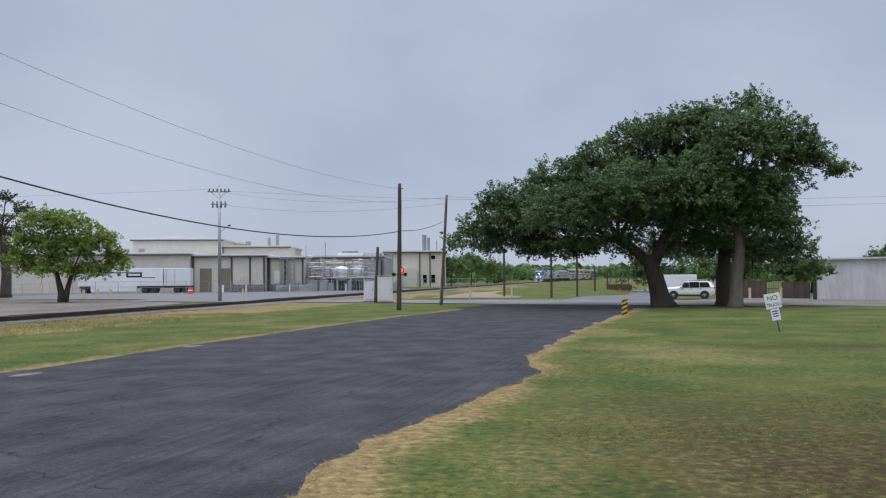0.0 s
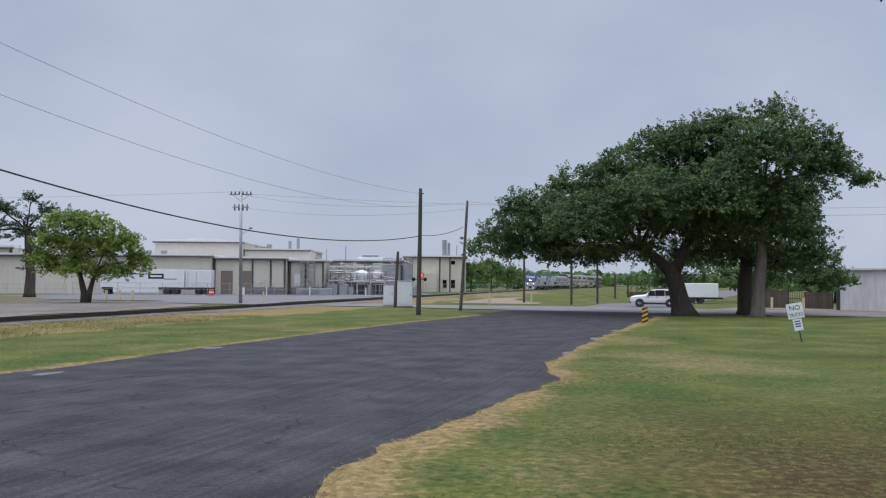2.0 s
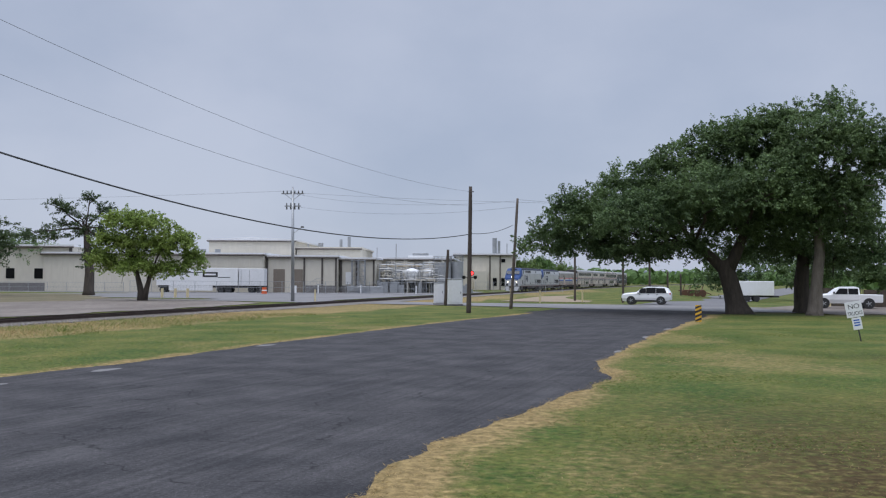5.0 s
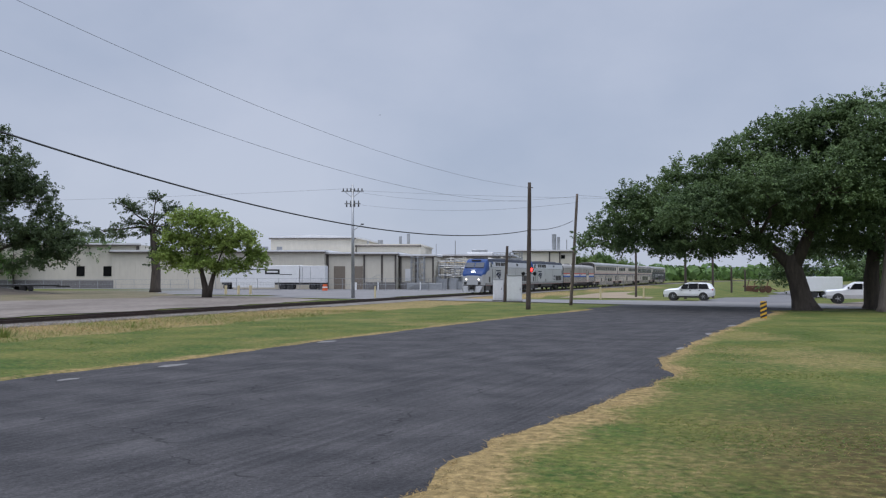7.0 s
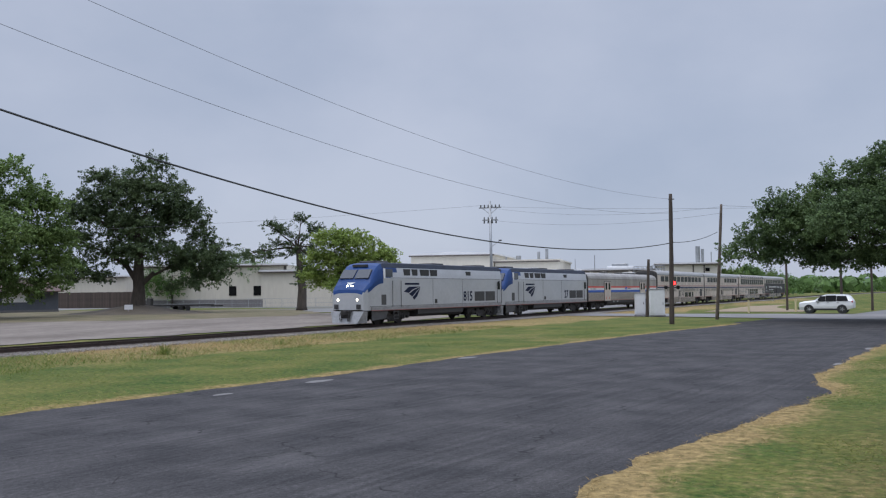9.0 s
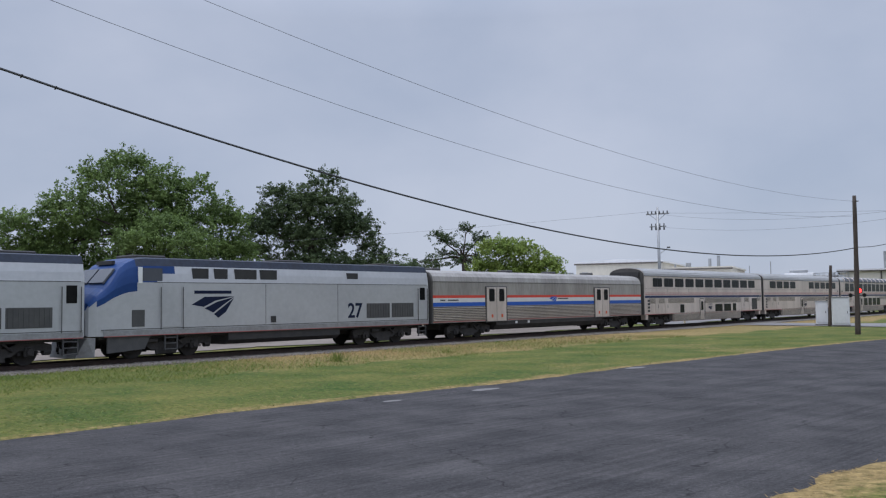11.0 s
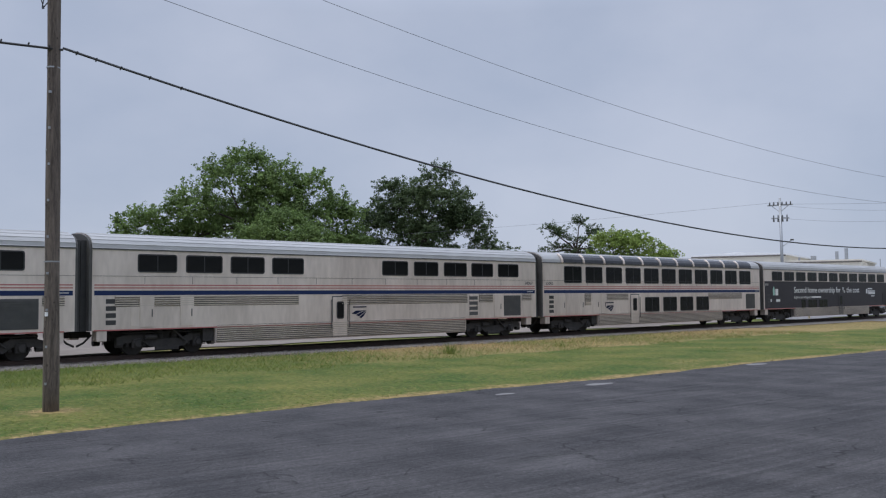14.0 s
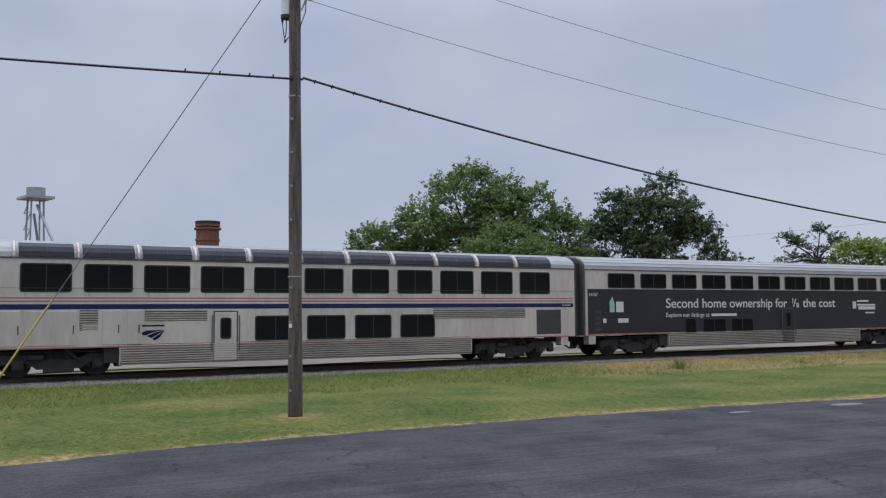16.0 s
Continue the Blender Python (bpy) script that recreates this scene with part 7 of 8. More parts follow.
def baggage():
    car = thing("baggage_car", "single-level steel baggage car with red, white and blue bands", "train car", group="train")
    H = 12.75
    roof = ((1.52, 3.45), (1.46, 3.72), (1.28, 3.93), (0.9, 4.06), (0.4, 4.12), (0, 4.14))
    prof = body_profile(1.0, roof, 1.52)
    bm = bmesh.new()
    profile(bm, prof, -H, H)
    part("body", bm, "grimy_steel", car, "brushed stainless steel body, grimed")
    bm = bmesh.new()
    profile(bm, [(1.25, 0.45), (1.5, 0.75), (1.5, 1.02), (-1.5, 1.02), (-1.5, 0.75), (-1.25, 0.45)], -6.6, 6.6)
    part("skirt", bm, "truck_iron", car, "dark underframe skirt")
    stripe(car, -H, H, 2.45, 2.61, "stripe_red", 1.52, label="red band")
    stripe(car, -H, H, 2.19, 2.45, "letter_white", 1.52, label="white band")
    stripe(car, -H, H, 1.96, 2.19, "stripe_blue", 1.52, label="bright blue band")
    stripe(car, -H, H, 1.04, 1.08, "dull_red", 1.52)
    fluting(car, -H, H, 1.10, 1.92, 0.10, 1.52)
    for d in (6.4, 19.6):
        for side in (1, -1):
            ya, yb = sorted((side * 1.51, side * 1.55))
            part("door_frame", boxb(13.0 - d - 1.15, ya, 0.95, 13.0 - d + 1.15, yb, 3.16), "grille", car)
            for e in (-0.52, 0.52):
                yc, yd = sorted((side * 1.53, side * 1.575))
                part("door", boxb(13.0 - d + e - 0.5, yc, 1.0, 13.0 - d + e + 0.5, yd, 3.10, 0.01), "stainless", car, "grey sliding door leaf")
                o = new("window", WINDOWS.get((0.55, 0.8)) or baggage_window())
                o.parent = car
                o.matrix_basis = pose(13.0 - d + e, side * 1.582, 2.62, 0, 0, 0 if side > 0 else 180)
                part("placard", boxb(13.0 - d + e - 0.12, min(side * 1.57, side * 1.582), 1.22, 13.0 - d + e + 0.06, max(side * 1.57, side * 1.582), 1.42), "orange", car)
    for a, b, z in ((0.9, 1.35, 2.28), (1.6, 2.6, 2.28), (13.6, 14.9, 2.33)):
        part("lettering", boxb(13.0 - b, 1.52, z, 13.0 - a, 1.528, z + 0.08), "grille", car)
    swoosh(car, 13.0 - 13.0, 2.30, 1.0, 1.527, "stripe_blue")
    stripe(car, -H, H, 3.38, 3.41, "grille", 1.52, proud=0.012, name="roof_seam")
    for d in (8.6, 10.0):
        part("placard", boxb(13.0 - d - 0.12, 1.49, 0.8, 13.0 - d + 0.12, 1.506, 0.95), "letter_white", car)
    for d in (2.0, 9.5, 14.8, 20.0):
        part("roof_vent", boxb(13.0 - d - 0.35, -0.4, 4.08, 13.0 - d + 0.35, 0.4, 4.28, 0.05), "grille", car)
    bogie(car, 9.0)
    bogie(car, -9.0)
    ends(car, H, prof, 4.1)
    return car


def baggage_window():
    me = window_mesh(0.55, 0.8)
    me.materials.append(M["black_rubber"])
    me.materials.append(M["tinted_glass"])
    WINDOWS[(0.55, 0.8)] = me
    return me


baggage_car = baggage()


def locomotive(number):
    car = thing("locomotive", "silver diesel locomotive with a sloping blue nose, headlights lit", "locomotive", group="train")
    # sections along the body: place, half width, bottom, shoulder and top
    sec = [(10.42, 1.16, 1.05, 1.95, 2.16), (10.34, 1.28, 1.0, 2.16, 2.40), (10.06, 1.40, 1.0, 2.42, 2.72), (9.74, 1.46, 1.0, 2.60, 2.98), (9.4, 1.48, 1.0, 2.85, 3.40), (9.0, 1.49, 1.0, 3.05, 3.82), (8.7, 1.50, 1.0, 3.15, 4.05), (8.3, 1.50, 1.0, 3.2, 4.22), (7.8, 1.50, 1.0, 3.2, 4.28)]
    x = 7.8
    while x > -10.3:
        x = max(x - 0.45, -10.35)
        sec.append((x, 1.50, 1.0, 3.2, 4.28))
    bm = bmesh.new()
    rings = []
    for x, w, z0, zs, zt in sec:
        up = [(w, z0), (w, z0 + (zs - z0) * 0.22), (w, z0 + (zs - z0) * 0.45), (w, z0 + (zs - z0) * 0.65), (w, z0 + (zs - z0) * 0.83), (w, zs), (w * 0.965, zs + (zt - zs) * 0.35), (w * 0.92, zs + (zt - zs) * 0.65), (w * 0.84, zt - 0.06), (w * 0.6, zt), (0, zt + 0.02)]
        ring = up + [(-y, z) for y, z in reversed(up[:-1])]
        rings.append([bm.verts.new((x, y, z)) for y, z in ring])
    for a, b in zip(rings, rings[1:]):
        for i in range(len(a) - 1):
            bm.faces.new((a[i], a[i + 1], b[i + 1], b[i]))
    bm.faces.new(rings[0])
    bm.faces.new(list(reversed(rings[-1])))
    bmesh.ops.recalc_face_normals(bm, faces=bm.faces)
    for f in bm.faces:
        c = f.calc_center_median()
        d = 10.4 - c.x
        if c.z > 3.92 and d > 2.0:
            f.material_index = 2
        elif c.z > 2.12 + 0.40 * d and d < 5.2:
            f.material_index = 1
    part("body", bm, ("silver_paint", "blue_paint", "roof_blue"), car, "silver body with a blue nose and roof")
    # windscreen, two panes on the slope
    for y0, y1 in ((0.06, 1.18), (-1.18, -0.06)):
        bm = bmesh.new()
        v = [bm.verts.new(q) for q in ((9.63, y0, 3.13), (9.63, y1, 3.13), (9.10, y1 * 0.96, 3.72), (9.10, y0, 3.72))]
        bm.faces.new(v)
        r = bmesh.ops.extrude_face_region(bm, geom=list(bm.faces))
        bmesh.ops.translate(bm, verts=[q for q in r["geom"] if isinstance(q, bmesh.types.BMVert)], vec=(0.06, 0, 0.06))
        bmesh.ops.recalc_face_normals(bm, faces=bm.faces)
        part("windscreen", bm, "windscreen", car)
    for y in (0.17, -0.17):
        part("headlight", rodb((10.0, y, 2.60), (10.16, y, 2.60), 0.10, seg=14), "headlight", car, "lit round headlight")
    for y in (0.78, -0.78):
        part("headlight", rodb((10.2, y, 1.72), (10.42, y, 1.72), 0.085, seg=14), "ditch_light", car, "lit ditch light")
        part("marker_light", boxb(10.2, y - 0.1, 1.95, 10.36, y + 0.1, 2.03), "dark_metal", car)
    part("number_board", boxb(8.8, -0.6, 3.96, 8.95, 0.6, 4.12), "black_paint", car)
    bm = bmesh.new()
    for q in (((9.96, -0.34, 2.86), (9.96, 0.34, 2.86), (10.12, 0.0, 2.66)),):
        vs = [bm.verts.new((a + 0.03, b, c + 0.03)) for a, b, c in q]
        bm.faces.new(vs)
    part("emblem", bm, "letter_white", car)
    # plough and coupler
    bm = bmesh.new()
    v = [bm.verts.new(q) for q in ((10.45, -1.35, 0.95), (10.45, 1.35, 0.95), (10.75, 1.0, 0.15), (10.75, -1.0, 0.15), (10.1, -1.4, 0.95), (10.1, 1.4, 0.95), (10.1, 1.35, 0.18), (10.1, -1.35, 0.18))]
    for q in ((0, 1, 2, 3), (4, 5, 1, 0), (7, 6, 5, 4), (3, 2, 6, 7), (1, 5, 6, 2), (0, 3, 7, 4)):
        bm.faces.new([v[i] for i in q])
    bmesh.ops.recalc_face_normals(bm, faces=bm.faces)
    part("plough", bm, "plough_steel", car, "grey steel snow plough")
    bm = bmesh.new()
    box(bm, 10.40, -0.34, 0.5, 10.72, 0.34, 1.02, 0.06)
    for y in (-0.42, -0.3, 0.3, 0.42):
        tube(bm, [(10.5, y, 1.0), (10.72, y, 0.72), (10.78, y * 0.9, 0.42), (10.76, y * 0.8, 0.3)], [0.035] * 4, 6)
    part("pilot_hoses", bm, "truck_iron", car, "dark coupler pocket and hoses")
    for y in (0.9, -0.9):
        part("pilot_step", boxb(10.40, y - 0.16, 1.10, 10.50, y + 0.16, 1.42, 0.02), "dark_metal", car)
    for e in (1, -1):
        part("coupler", boxb(*sorted((e * 10.3, e * 10.9))[:1], -0.2, 0.72, sorted((e * 10.3, e * 10.9))[1], 0.2, 1.0, 0.03), "truck_iron", car)
    for side in (1, -1):
        y = side * 1.5
        ya, yb = sorted((y - side * 0.02, y + side * 0.008))
        F = lambda d: 10.5 - d
        part("cab_window", boxb(F(3.4), *sorted((side * 1.40, side * 1.492))[:1], 3.20, F(2.45), sorted((side * 1.40, side * 1.492))[1], 3.80), "windscreen", car)
        for d, w in ((5.35, 0.42), (6.45, 0.36), (7.85, 0.62), (9.2, 0.5)):
            yy = sorted((side * 1.3, side * 1.475))
            part("vent", boxb(F(d) - w, yy[0], 3.26, F(d) + w, yy[1], 3.84), "black_paint", car, "dark louvred roof vent")
        part("vent", boxb(F(15.2), *sorted((side * 1.36, side * 1.462))[:1], 3.26, F(14.4), sorted((side * 1.36, side * 1.462))[1], 3.78), "black_paint", car)
        for d in (16.7, 18.65):
            bm = bmesh.new()
            box(bm, F(d) - 0.9, ya, 1.42, F(d) + 0.9, yb, 2.2)
            for k in range(9):
                xx = F(d) - 0.86 + k * 0.2
                box(bm, xx, min(y, y + side * 0.025), 1.45, xx + 0.08, max(y, y + side * 0.025), 2.17)
            part("vent", bm, "grille", car, "dark radiator grille")
        part("door", boxb(F(4.3), ya, 1.3, F(3.4), max(y, y + side * 0.012) if side > 0 else yb, 3.15, 0.01), "silver_paint", car)
        for d in (3.3, 4.4, 19.9, 20.7):
            part("handrail", rodb((F(d), y + side * 0.06, 1.2), (F(d), y + side * 0.06, 3.0), 0.02, seg=6), "grille", car)
        part("hatch", boxb(F(2.55), ya, 1.35, F(1.95), yb, 2.05), "grille", car)
        part("cab_window", boxb(F(20.55), ya, 2.35, F(20.1), yb, 3.05), "tinted_glass", car)
        part("trim", boxb(F(20.8), ya, 1.24, F(0.6), yb, 1.27), "grille", car)
        part("sill_band", boxb(F(20.8), min(y, y + side * 0.02), 1.0, F(0.7), max(y, y + side * 0.02), 1.22), "plough_steel", car, "pale grey sill band")
        part("sill_line", boxb(F(20.8), min(y, y + side * 0.022), 0.97, F(0.7), max(y, y + side * 0.022), 1.0), "dull_red", car)
        bm = bmesh.new()
        plate(bm, [(F(0.9), 0.30), (F(0.9), 1.0), (F(2.9), 1.0), (F(2.6), 0.42)], *sorted((side * 1.36, side * 1.44)))
        part("nose_skirt", bm, "grille", car)
        part("mirror_frame", boxb(F(2.42), min(side * 1.46, side * 1.53), 3.16, F(2.25), max(side * 1.46, side * 1.53), 3.84), "white_paint", car, "white windscreen mirror frame")
        part("sand_box", boxb(F(9.6), min(side * 1.5, side * 1.53), 1.36, F(9.3), max(side * 1.5, side * 1.53), 1.66), "black_paint", car)
        for d in (9.0, 13.7):
            part("seam", boxb(F(d) - 0.01, ya, 1.3, F(d) + 0.01, yb, 3.2), "grille", car)
        part("seam", boxb(F(20.7), ya, 3.19, F(3.0), yb, 3.215), "grille", car)
        # ladders by the doors
        for d in (3.85, 20.3):
            bm = bmesh.new()
            for k in range(4):
                box(bm, F(d) - 0.3, *sorted((side * 1.38, side * 1.5))[:1], 0.35 + k * 0.24, F(d) + 0.3, sorted((side * 1.38, side * 1.5))[1], 0.39 + k * 0.24)
            for e in (-0.3, 0.3):
                box(bm, F(d) + e - 0.02, *sorted((side * 1.44, side * 1.5))[:1], 0.32, F(d) + e + 0.02, sorted((side * 1.44, side * 1.5))[1], 1.15)
            part("ladder", bm, "grille", car)
    swoosh(car, 10.5 - 6.0, 2.12, 2.3, 1.502, "navy")
    part("lettering", boxb(10.5 - 7.0, 1.5, 2.72, 10.5 - 5.0, 1.506, 2.86), "navy", car)
    lettering(car, number, 10.5 - (13.85 if len(number) > 2 else 14.4), 1.48, 1.06, 1.506, "navy", bold=0.022)
    # tank, skirts and bogies
    bm = bmesh.new()
    profile(bm, [(1.1, 0.42), (1.42, 0.62), (1.42, 1.05), (-1.42, 1.05), (-1.42, 0.62), (-1.1, 0.42)], -3.4, 3.6)
    part("fuel_tank", bm, "dark_metal", car, "dark steel fuel tank")
    bm = bmesh.new()
    box(bm, -10.0, -1.3, 0.86, 9.9, 1.3, 1.06)
    part("underframe", bm, "truck_iron", car)
    bogie(car, 6.7, (-1.4, 1.4), 0.51, 2.3)
    bogie(car, -6.9, (-1.4, 1.4), 0.51, 2.3)
    for d in (1.2, 9.2, 16.4):
        part("roof_vent", boxb(10.5 - d - 0.9 - 2, -0.7, 4.2, 10.5 - d + 0.7 - 2, 0.7, 4.40, 0.05), "dark_metal", car)
    part("passage", boxb(-10.49, -1.0, 1.0, -10.3, 1.0, 3.6), "dark_metal", car)
    return car


TRAIN = [(locomotive("815"), 10.5), (locomotive("27"), 31.5), (baggage_car, 55.0), (coach, 81.0), (sleeper, 107.0), (lounge_car, 133.0), (wrap_car, 159.0)]
# place of the train's nose along the track, by time
NOSE = [(0.0, 302.0), (0.5, 287.5), (1.0, 273.0), (1.5, 258.7), (2.0, 244.5), (2.5, 230.3), (3.0, 216.1), (3.5, 202.0), (4.0, 188.0), (6.5, 119.0), (7.0, 105.0), (7.5, 91.0), (8.0, 77.2), (8.5, 63.6), (9.0, 50.3), (9.5, 37.4), (9.7, 32.2), (11.8, -22.9), (12.0, -28.1), (12.5, -41.3), (13.0, -54.5), (13.5, -67.3), (14.0, -80.3), (14.5, -92.7), (15.0, -102.0), (15.5, -111.0), (16.0, -119.5)]


def train_rows(back):
    rows = []
    for t, s in NOSE:
        x, y, h = track(s + back)
        rows.append((t, pose(x, y, RAIL_Z, 0, 0, h + 180)))
    return rows

# ---------------- vehicles ----------------
M["car_white"] = mat("car_white", (0.80, 0.80, 0.80), (0.76, 0.76, 0.76), 0.25, scale=0.5, fine=3)
M["tail_red"] = mat("tail_red", (0.45, 0.02, 0.02), (0.35, 0.02, 0.02), 0.3)


def loft(name, stations, material, parent, smooth=True):
    """A body from cross sections: place, half width at sill, at shoulder, bottom, shoulder height, roof height, half width of roof."""
    bm = bmesh.new()
    rings = []
    for x, w0, w1, z0, zs, zr, wr in stations:
        half = [(w0, z0), (w1, z0 + (zs - z0) * 0.45), (w1 * 0.985, zs), (wr + (w1 - wr) * 0.35, zs + (zr - zs) * 0.55), (wr, zr - 0.03), (wr * 0.7, zr), (0, zr + 0.01)]
        rings.append([bm.verts.new((x, y, z)) for y, z in half + [(-y, z) for y, z in reversed(half[:-1])]])
    for a, b in zip(rings, rings[1:]):
        for i in range(len(a)):
            j = (i + 1) % len(a)
            bm.faces.new((a[i], a[j], b[j], b[i]))
    bm.faces.new(rings[0])
    bm.faces.new(list(reversed(rings[-1])))
    bmesh.ops.recalc_face_normals(bm, faces=bm.faces)
    return part(name, bm, material, parent, smooth=False)


def car_wheel(car, x, y, r):
    w = thing("wheel", "", "")
    del_keys = [k for k in w.keys()]
    for k in del_keys:
        del w[k]
    w.parent = car
    w.matrix_basis = pose(x, y, r)
    part("tyre", rodb((0, -0.11, 0), (0, 0.11, 0), r, seg=22), "black_rubber", w)
    bm = bmesh.new()
    rod(bm, (0, -0.118, 0), (0, 0.118, 0), r * 0.62, seg=16)
    part("rim", bm, "dark_metal", w)
    bm = bmesh.new()
    for k in range(5):
        a = 2 * math.pi * k / 5
        for s in (-0.124, 0.124):
            rod(bm, (0, s, 0), (r * 0.58 * math.cos(a), s, r * 0.58 * math.sin(a)), 0.03, seg=5)
    part("spokes", bm, "galvanised", w)
    return w


def suv():
    car = thing("car", "white sport utility car creeping up to the crossing", "car", 20, 88)
    W = 0.94
    st = [(2.38, 0.62, 0.72, 0.45, 0.78, 0.86, 0.60), (2.28, 0.78, 0.86, 0.30, 0.86, 0.98, 0.70), (1.9, 0.86, W, 0.26, 0.95, 1.08, 0.78), (1.2, 0.88, W, 0.26, 1.0, 1.14, 0.82), (0.95, 0.88, W, 0.26, 1.02, 1.20, 0.82), (0.35, 0.88, W, 0.26, 1.03, 1.60, 0.68), (0.0, 0.88, W, 0.26, 1.04, 1.70, 0.64), (-0.9, 0.88, W, 0.26, 1.06, 1.74, 0.64), (-1.7, 0.88, W, 0.28, 1.09, 1.68, 0.63), (-2.05, 0.86, 0.92, 0.34, 1.12, 1.58, 0.62), (-2.3, 0.80, 0.88, 0.42, 1.10, 1.22, 0.66), (-2.38, 0.74, 0.80, 0.48, 1.0, 1.06, 0.62)]
    loft("body", st, "car_white", car)
    for side in (1, -1):
        for x0, x1, za, zb in ((0.00, 0.84, 1.07, 1.56), (-0.93, -0.03, 1.07, 1.62), (-1.98, -0.97, 1.10, 1.58)):
            bm = bmesh.new()
            lean = 0.42 if x1 > 0.5 else 0.0
            back = 0.22 if x0 < -1.5 else 0.0
            q = [(x0, 0.952, za), (x1, 0.952, za), (x1 - lean, 0.765, zb), (x0 + back, 0.765, zb)]
            vs = [bm.verts.new((x, side * y, z)) for x, y, z in q] + [bm.verts.new((x, side * (y - 0.08), z)) for x, y, z in q]
            for f in ((0, 1, 2, 3), (7, 6, 5, 4), (0, 4, 5, 1), (1, 5, 6, 2), (2, 6, 7, 3), (3, 7, 4, 0)):
                bm.faces.new([vs[i] for i in f])
            bmesh.ops.recalc_face_normals(bm, faces=bm.faces)
            part("side_window", bm, "tinted_glass", car)
        part("sill", boxb(-1.5, min(side * 0.86, side * 0.955), 0.24, 1.3, max(side * 0.86, side * 0.955), 0.42, 0.02), "black_paint", car, "black plastic sill")
        part("mirror", boxb(0.62, min(side * 0.93, side * 1.08), 1.08, 0.78, max(side * 0.93, side * 1.08), 1.24, 0.03), "car_white", car)
        part("headlamp", boxb(2.12, min(side * 0.5, side * 0.86), 0.80, 2.32, max(side * 0.5, side * 0.86), 0.93, 0.02), "white_paint", car)
        part("tail_lamp", boxb(-2.36, min(side * 0.55, side * 0.88), 0.95, -2.18, max(side * 0.55, side * 0.88), 1.12, 0.02), "tail_red", car)
        for x in (0.72, -0.1, -0.95):
            part("door_handle", boxb(x - 0.2, min(side * 0.94, side * 0.965), 0.93, x - 0.04, max(side * 0.94, side * 0.965), 0.97), "dark_metal", car)
        for x in (1.45, -1.42):
            part("wheel_arch", rodb((x, side * 0.70, 0.36), (x, side * 0.948, 0.36), 0.43, seg=20), "black_paint", car, "black plastic wheel arch")
        part("roof_rail", rodb((0.0, side * 0.6, 1.74), (-1.6, side * 0.6, 1.74), 0.025, seg=6), "black_paint", car)
    bm = bmesh.new()
    vs = [bm.verts.new(q) for q in ((0.98, -0.72, 1.2), (0.98, 0.72, 1.2), (0.36, 0.62, 1.62), (0.36, -0.62, 1.62))]
    bm.faces.new(vs)
    part("windscreen", bm, "tinted_glass", car)
    part("bumper", boxb(2.2, -0.75, 0.3, 2.42, 0.75, 0.55, 0.04), "black_paint", car)
    part("grille", boxb(2.3, -0.5, 0.62, 2.41, 0.5, 0.78, 0.01), "black_paint", car)
    return car, [car_wheel(car, x, y, 0.36) for x in (1.45, -1.42) for y in (0.82, -0.82)]


def pickup():
    car = thing("pickup_truck", "white crew-cab pickup truck rolling along the drive", "truck", 30, 80)
    W = 0.98
    loft("body", [(2.85, 0.8, 0.88, 0.5, 0.95, 1.05, 0.72), (2.75, 0.86, 0.95, 0.42, 1.0, 1.15, 0.8), (1.6, 0.9, W, 0.42, 1.12, 1.24, 0.86), (1.35, 0.9, W, 0.42, 1.15, 1.28, 0.86), (0.75, 0.9, W, 0.42, 1.16, 1.74, 0.70), (0.4, 0.9, W, 0.42, 1.16, 1.86, 0.68), (-0.8, 0.9, W, 0.42, 1.16, 1.88, 0.68), (-1.05, 0.9, W, 0.42, 1.16, 1.80, 0.68), (-1.12, 0.9, W, 0.42, 1.16, 1.2, 0.9)], "car_white", car)
    for side in (1, -1):
        part("bed_side", boxb(-2.9, min(side * 0.9, side * 0.98), 0.5, -1.12, max(side * 0.9, side * 0.98), 1.2, 0.03), "car_white", car)
        for x0, x1 in ((-0.1, 0.95), (-0.95, -0.16)):
            bm = bmesh.new()
            lean = 0.4 if x1 > 0.5 else 0.0
            q = [(x0, 0.965, 1.22), (x1, 0.965, 1.22), (x1 - lean, 0.80, 1.72), (x0, 0.80, 1.72)]
            vs = [bm.verts.new((x, side * y, z)) for x, y, z in q] + [bm.verts.new((x, side * (y - 0.08), z)) for x, y, z in q]
            for f in ((0, 1, 2, 3), (7, 6, 5, 4), (0, 4, 5, 1), (1, 5, 6, 2), (2, 6, 7, 3), (3, 7, 4, 0)):
                bm.faces.new([vs[i] for i in f])
            bmesh.ops.recalc_face_normals(bm, faces=bm.faces)
            part("side_window", bm, "tinted_glass", car)
        for x in (1.85, -1.8):
            part("wheel_arch", rodb((x, side * 0.70, 0.42), (x, side * 0.985, 0.42), 0.48, seg=20), "black_paint", car)
        part("headlamp", boxb(2.6, min(side * 0.6, side * 0.92), 0.86, 2.84, max(side * 0.6, side * 0.92), 1.02, 0.02), "white_metal", car)
        part("mirror", boxb(0.95, min(side * 0.97, side * 1.16), 1.25, 1.1, max(side * 0.97, side * 1.16), 1.45, 0.03), "black_paint", car)
    part("bed_floor", boxb(-2.9, -0.9, 0.6, -1.12, 0.9, 0.7), "dark_metal", car)
    part("tailgate", boxb(-2.95, -0.9, 0.6, -2.88, 0.9, 1.2, 0.02), "car_white", car)
    part("bumper", boxb(2.75, -0.9, 0.45, 2.98, 0.9, 0.68, 0.04), "galvanised", car)
    part("grille", boxb(2.78, -0.55, 0.74, 2.88, 0.55, 1.0, 0.01), "dark_metal", car)
    return car, [car_wheel(car, x, y, 0.40) for x in (1.85, -1.8) for y in (0.85, -0.85)]


SUV, SUV_WHEELS = suv()
PICKUP, PICKUP_WHEELS = pickup()
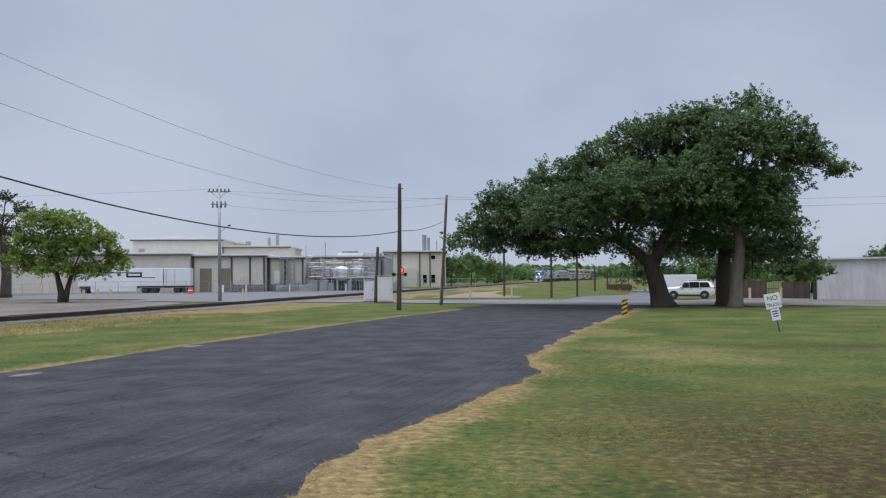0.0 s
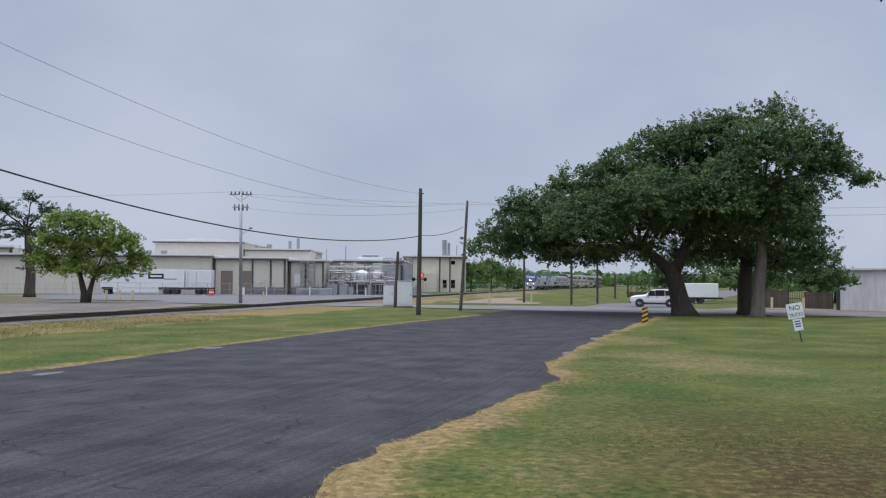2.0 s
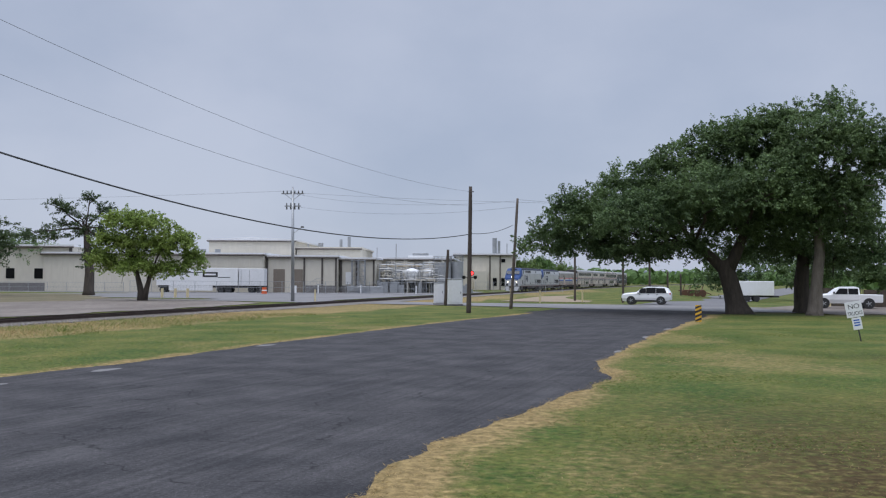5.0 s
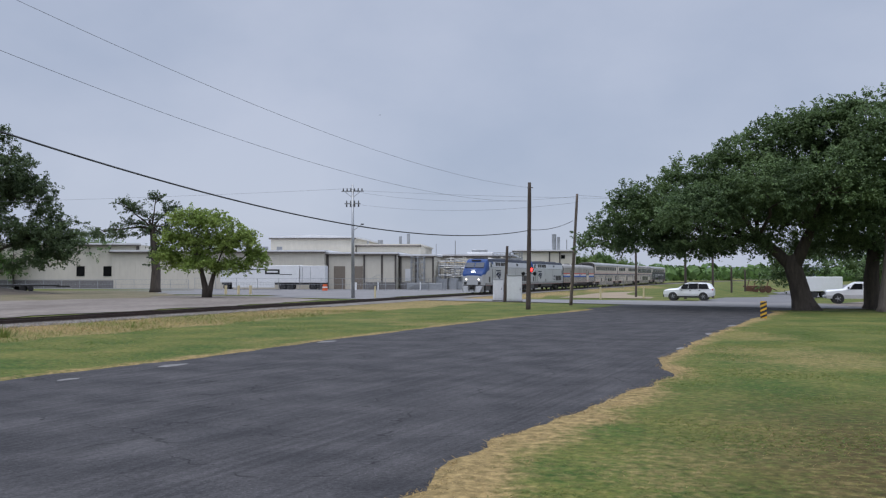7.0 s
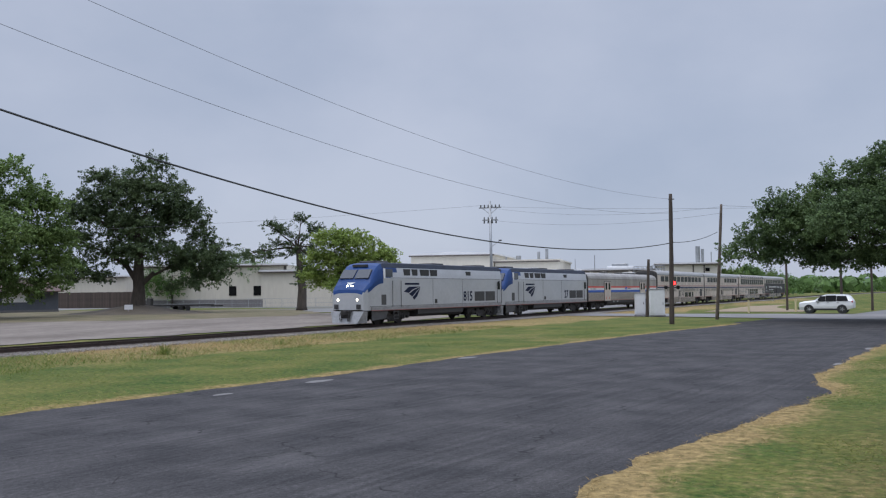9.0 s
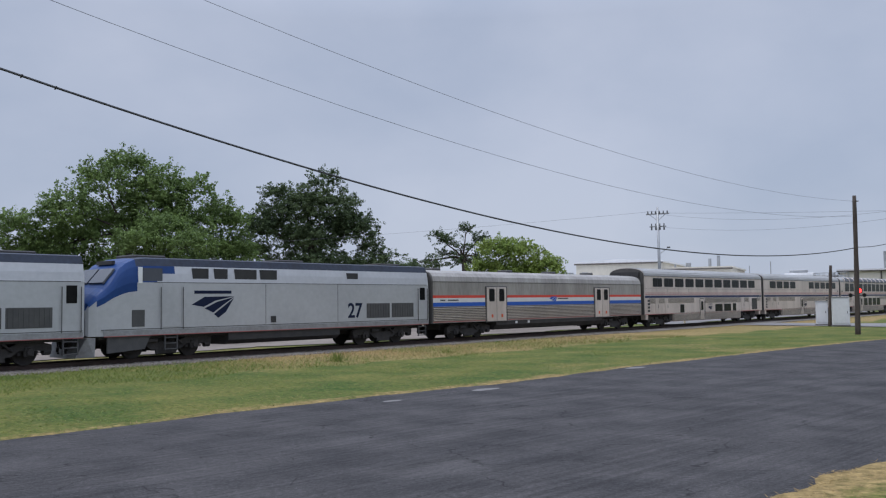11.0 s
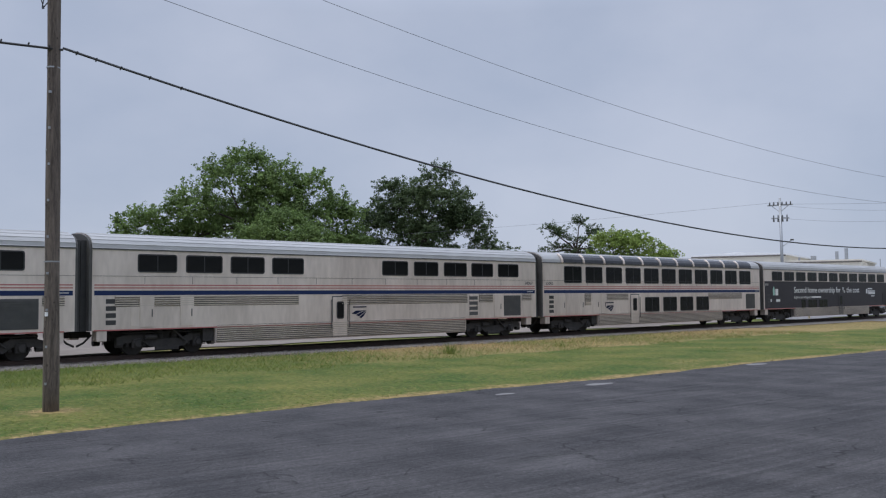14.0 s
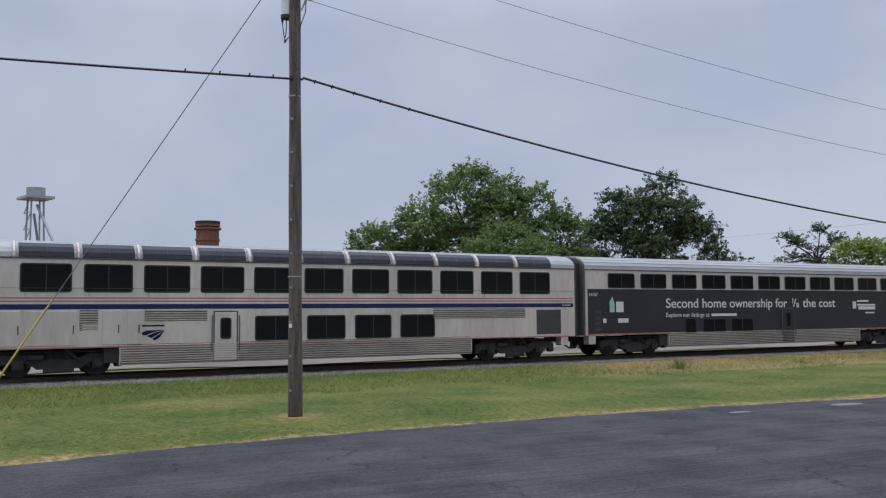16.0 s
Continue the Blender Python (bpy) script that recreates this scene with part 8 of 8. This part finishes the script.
# places of the cars' fronts by time, metres along the cross street
SUV_X = [(0.0, 21.6), (0.5, 20.3), (1.0, 19.1), (1.5, 17.9), (2.0, 16.6), (2.5, 15.5), (3.0, 14.4), (3.5, 13.4), (4.0, 12.5), (6.5, 9.3), (7.0, 9.0), (8.0, 8.2), (9.0, 7.4), (9.7, 7.0), (12.0, 6.4), (16.0, 6.4)]
PICKUP_X = [(0.0, 44.0), (1.0, 40.8), (2.0, 37.4), (3.0, 33.6), (3.5, 31.7), (4.0, 29.8), (6.5, 22.6), (7.0, 21.9), (8.0, 20.6), (9.0, 19.4), (10.0, 18.6), (12.0, 18.0), (16.0, 18.0)]


def drive_rows(table, length, line_y, slope, heading):
    return [(t, pose(x + length / 2 * 0.96, line_y(x + length / 2), 0.045, 0, 0, heading)) for t, x in table]


def wheel_rows(table, wheel, r):
    """A wheel's turn from the way its car has gone."""
    x, y, z = wheel.matrix_basis.translation
    rows, gone = [], 0.0
    for (ta, xa), (tb, xb) in zip(table, table[1:]):
        n = max(1, int(abs(xa - xb) / r / 1.2) + 1)
        for k in range(n):
            rows.append((ta + (tb - ta) * k / n, pose(x, y, z, 0, math.degrees((table[0][1] - xa - (xb - xa) * k / n) / r), 0)))
    rows.append((table[-1][0], pose(x, y, z, 0, math.degrees((table[0][1] - table[-1][1]) / r), 0)))
    return rows


def bird():
    b = thing("bird", "small dark bird in flight", "bird", 0, 250, 40)
    bm = bmesh.new()
    tube(bm, [(-0.16, 0, 0), (-0.08, 0, 0.0), (0.0, 0, 0.01), (0.09, 0, 0.02), (0.15, 0, 0.02)], [0.012, 0.035, 0.05, 0.035, 0.008], 8)
    part("body", bm, "black_paint", b, smooth=True)
    bm = bmesh.new()
    box(bm, -0.26, -0.03, -0.005, -0.12, 0.03, 0.005)
    part("tail", bm, "black_paint", b)
    wings = []
    for side in (1, -1):
        bm = bmesh.new()
        vs = [bm.verts.new(q) for q in ((0.07, 0, 0), (0.09, side * 0.12, 0.01), (0.02, side * 0.26, 0), (-0.04, side * 0.14, 0), (-0.06, 0, 0))]
        bm.faces.new(vs)
        r = bmesh.ops.extrude_face_region(bm, geom=list(bm.faces))
        bmesh.ops.translate(bm, verts=[q for q in r["geom"] if isinstance(q, bmesh.types.BMVert)], vec=(0, 0, 0.008))
        bmesh.ops.recalc_face_normals(bm, faces=bm.faces)
        w = part("wing", bm, "black_paint", b)
        w.matrix_basis = pose(0.02, side * 0.03, 0.03)
        wings.append((w, side))
    return b, wings


BIRD, BIRD_WINGS = bird()
BIRD_AT = [(0.0, -170, 560, 92), (4.0, -120, 405, 70), (6.5, -62.4, 250.6, 46.4), (7.0, -41.3, 192.6, 37.0), (7.5, -21.7, 127.5, 28.7), (8.0, -5.7, 67.9, 18.3), (8.4, 1.5, 46.2, 15.3), (9.0, 10.5, 24.0, 12.8), (10.0, 26, -12, 11), (16.0, 110, -210, 30)]

# ---------------- everything that moves ----------------
def motions():
    for car, back in TRAIN:
        walk(car, train_rows(back))
    walk(SUV, drive_rows(SUV_X, 4.75, lambda x: 92.5 - 0.27 * (x - 10), 0, 166))
    walk(PICKUP, drive_rows(PICKUP_X, 5.9, lambda x: 83.6 - 0.18 * (x - 26), 0, 170))
    for w in SUV_WHEELS:
        walk(w, wheel_rows(SUV_X, w, 0.36))
    for w in PICKUP_WHEELS:
        walk(w, wheel_rows(PICKUP_X, w, 0.40))

    walk(BIRD, [(t, pose(x, y, z, 0, 0, -62)) for t, x, y, z in BIRD_AT])
    for w, side in BIRD_WINGS:
        flap = [(k * 0.15, 38 * math.sin(k * 2.1)) for k in range(107)]
        walk(w, [(min(t, 16.0), pose(0.02, side * 0.03, 0.03, side * a, 0, 0)) for t, a in flap])


motions()
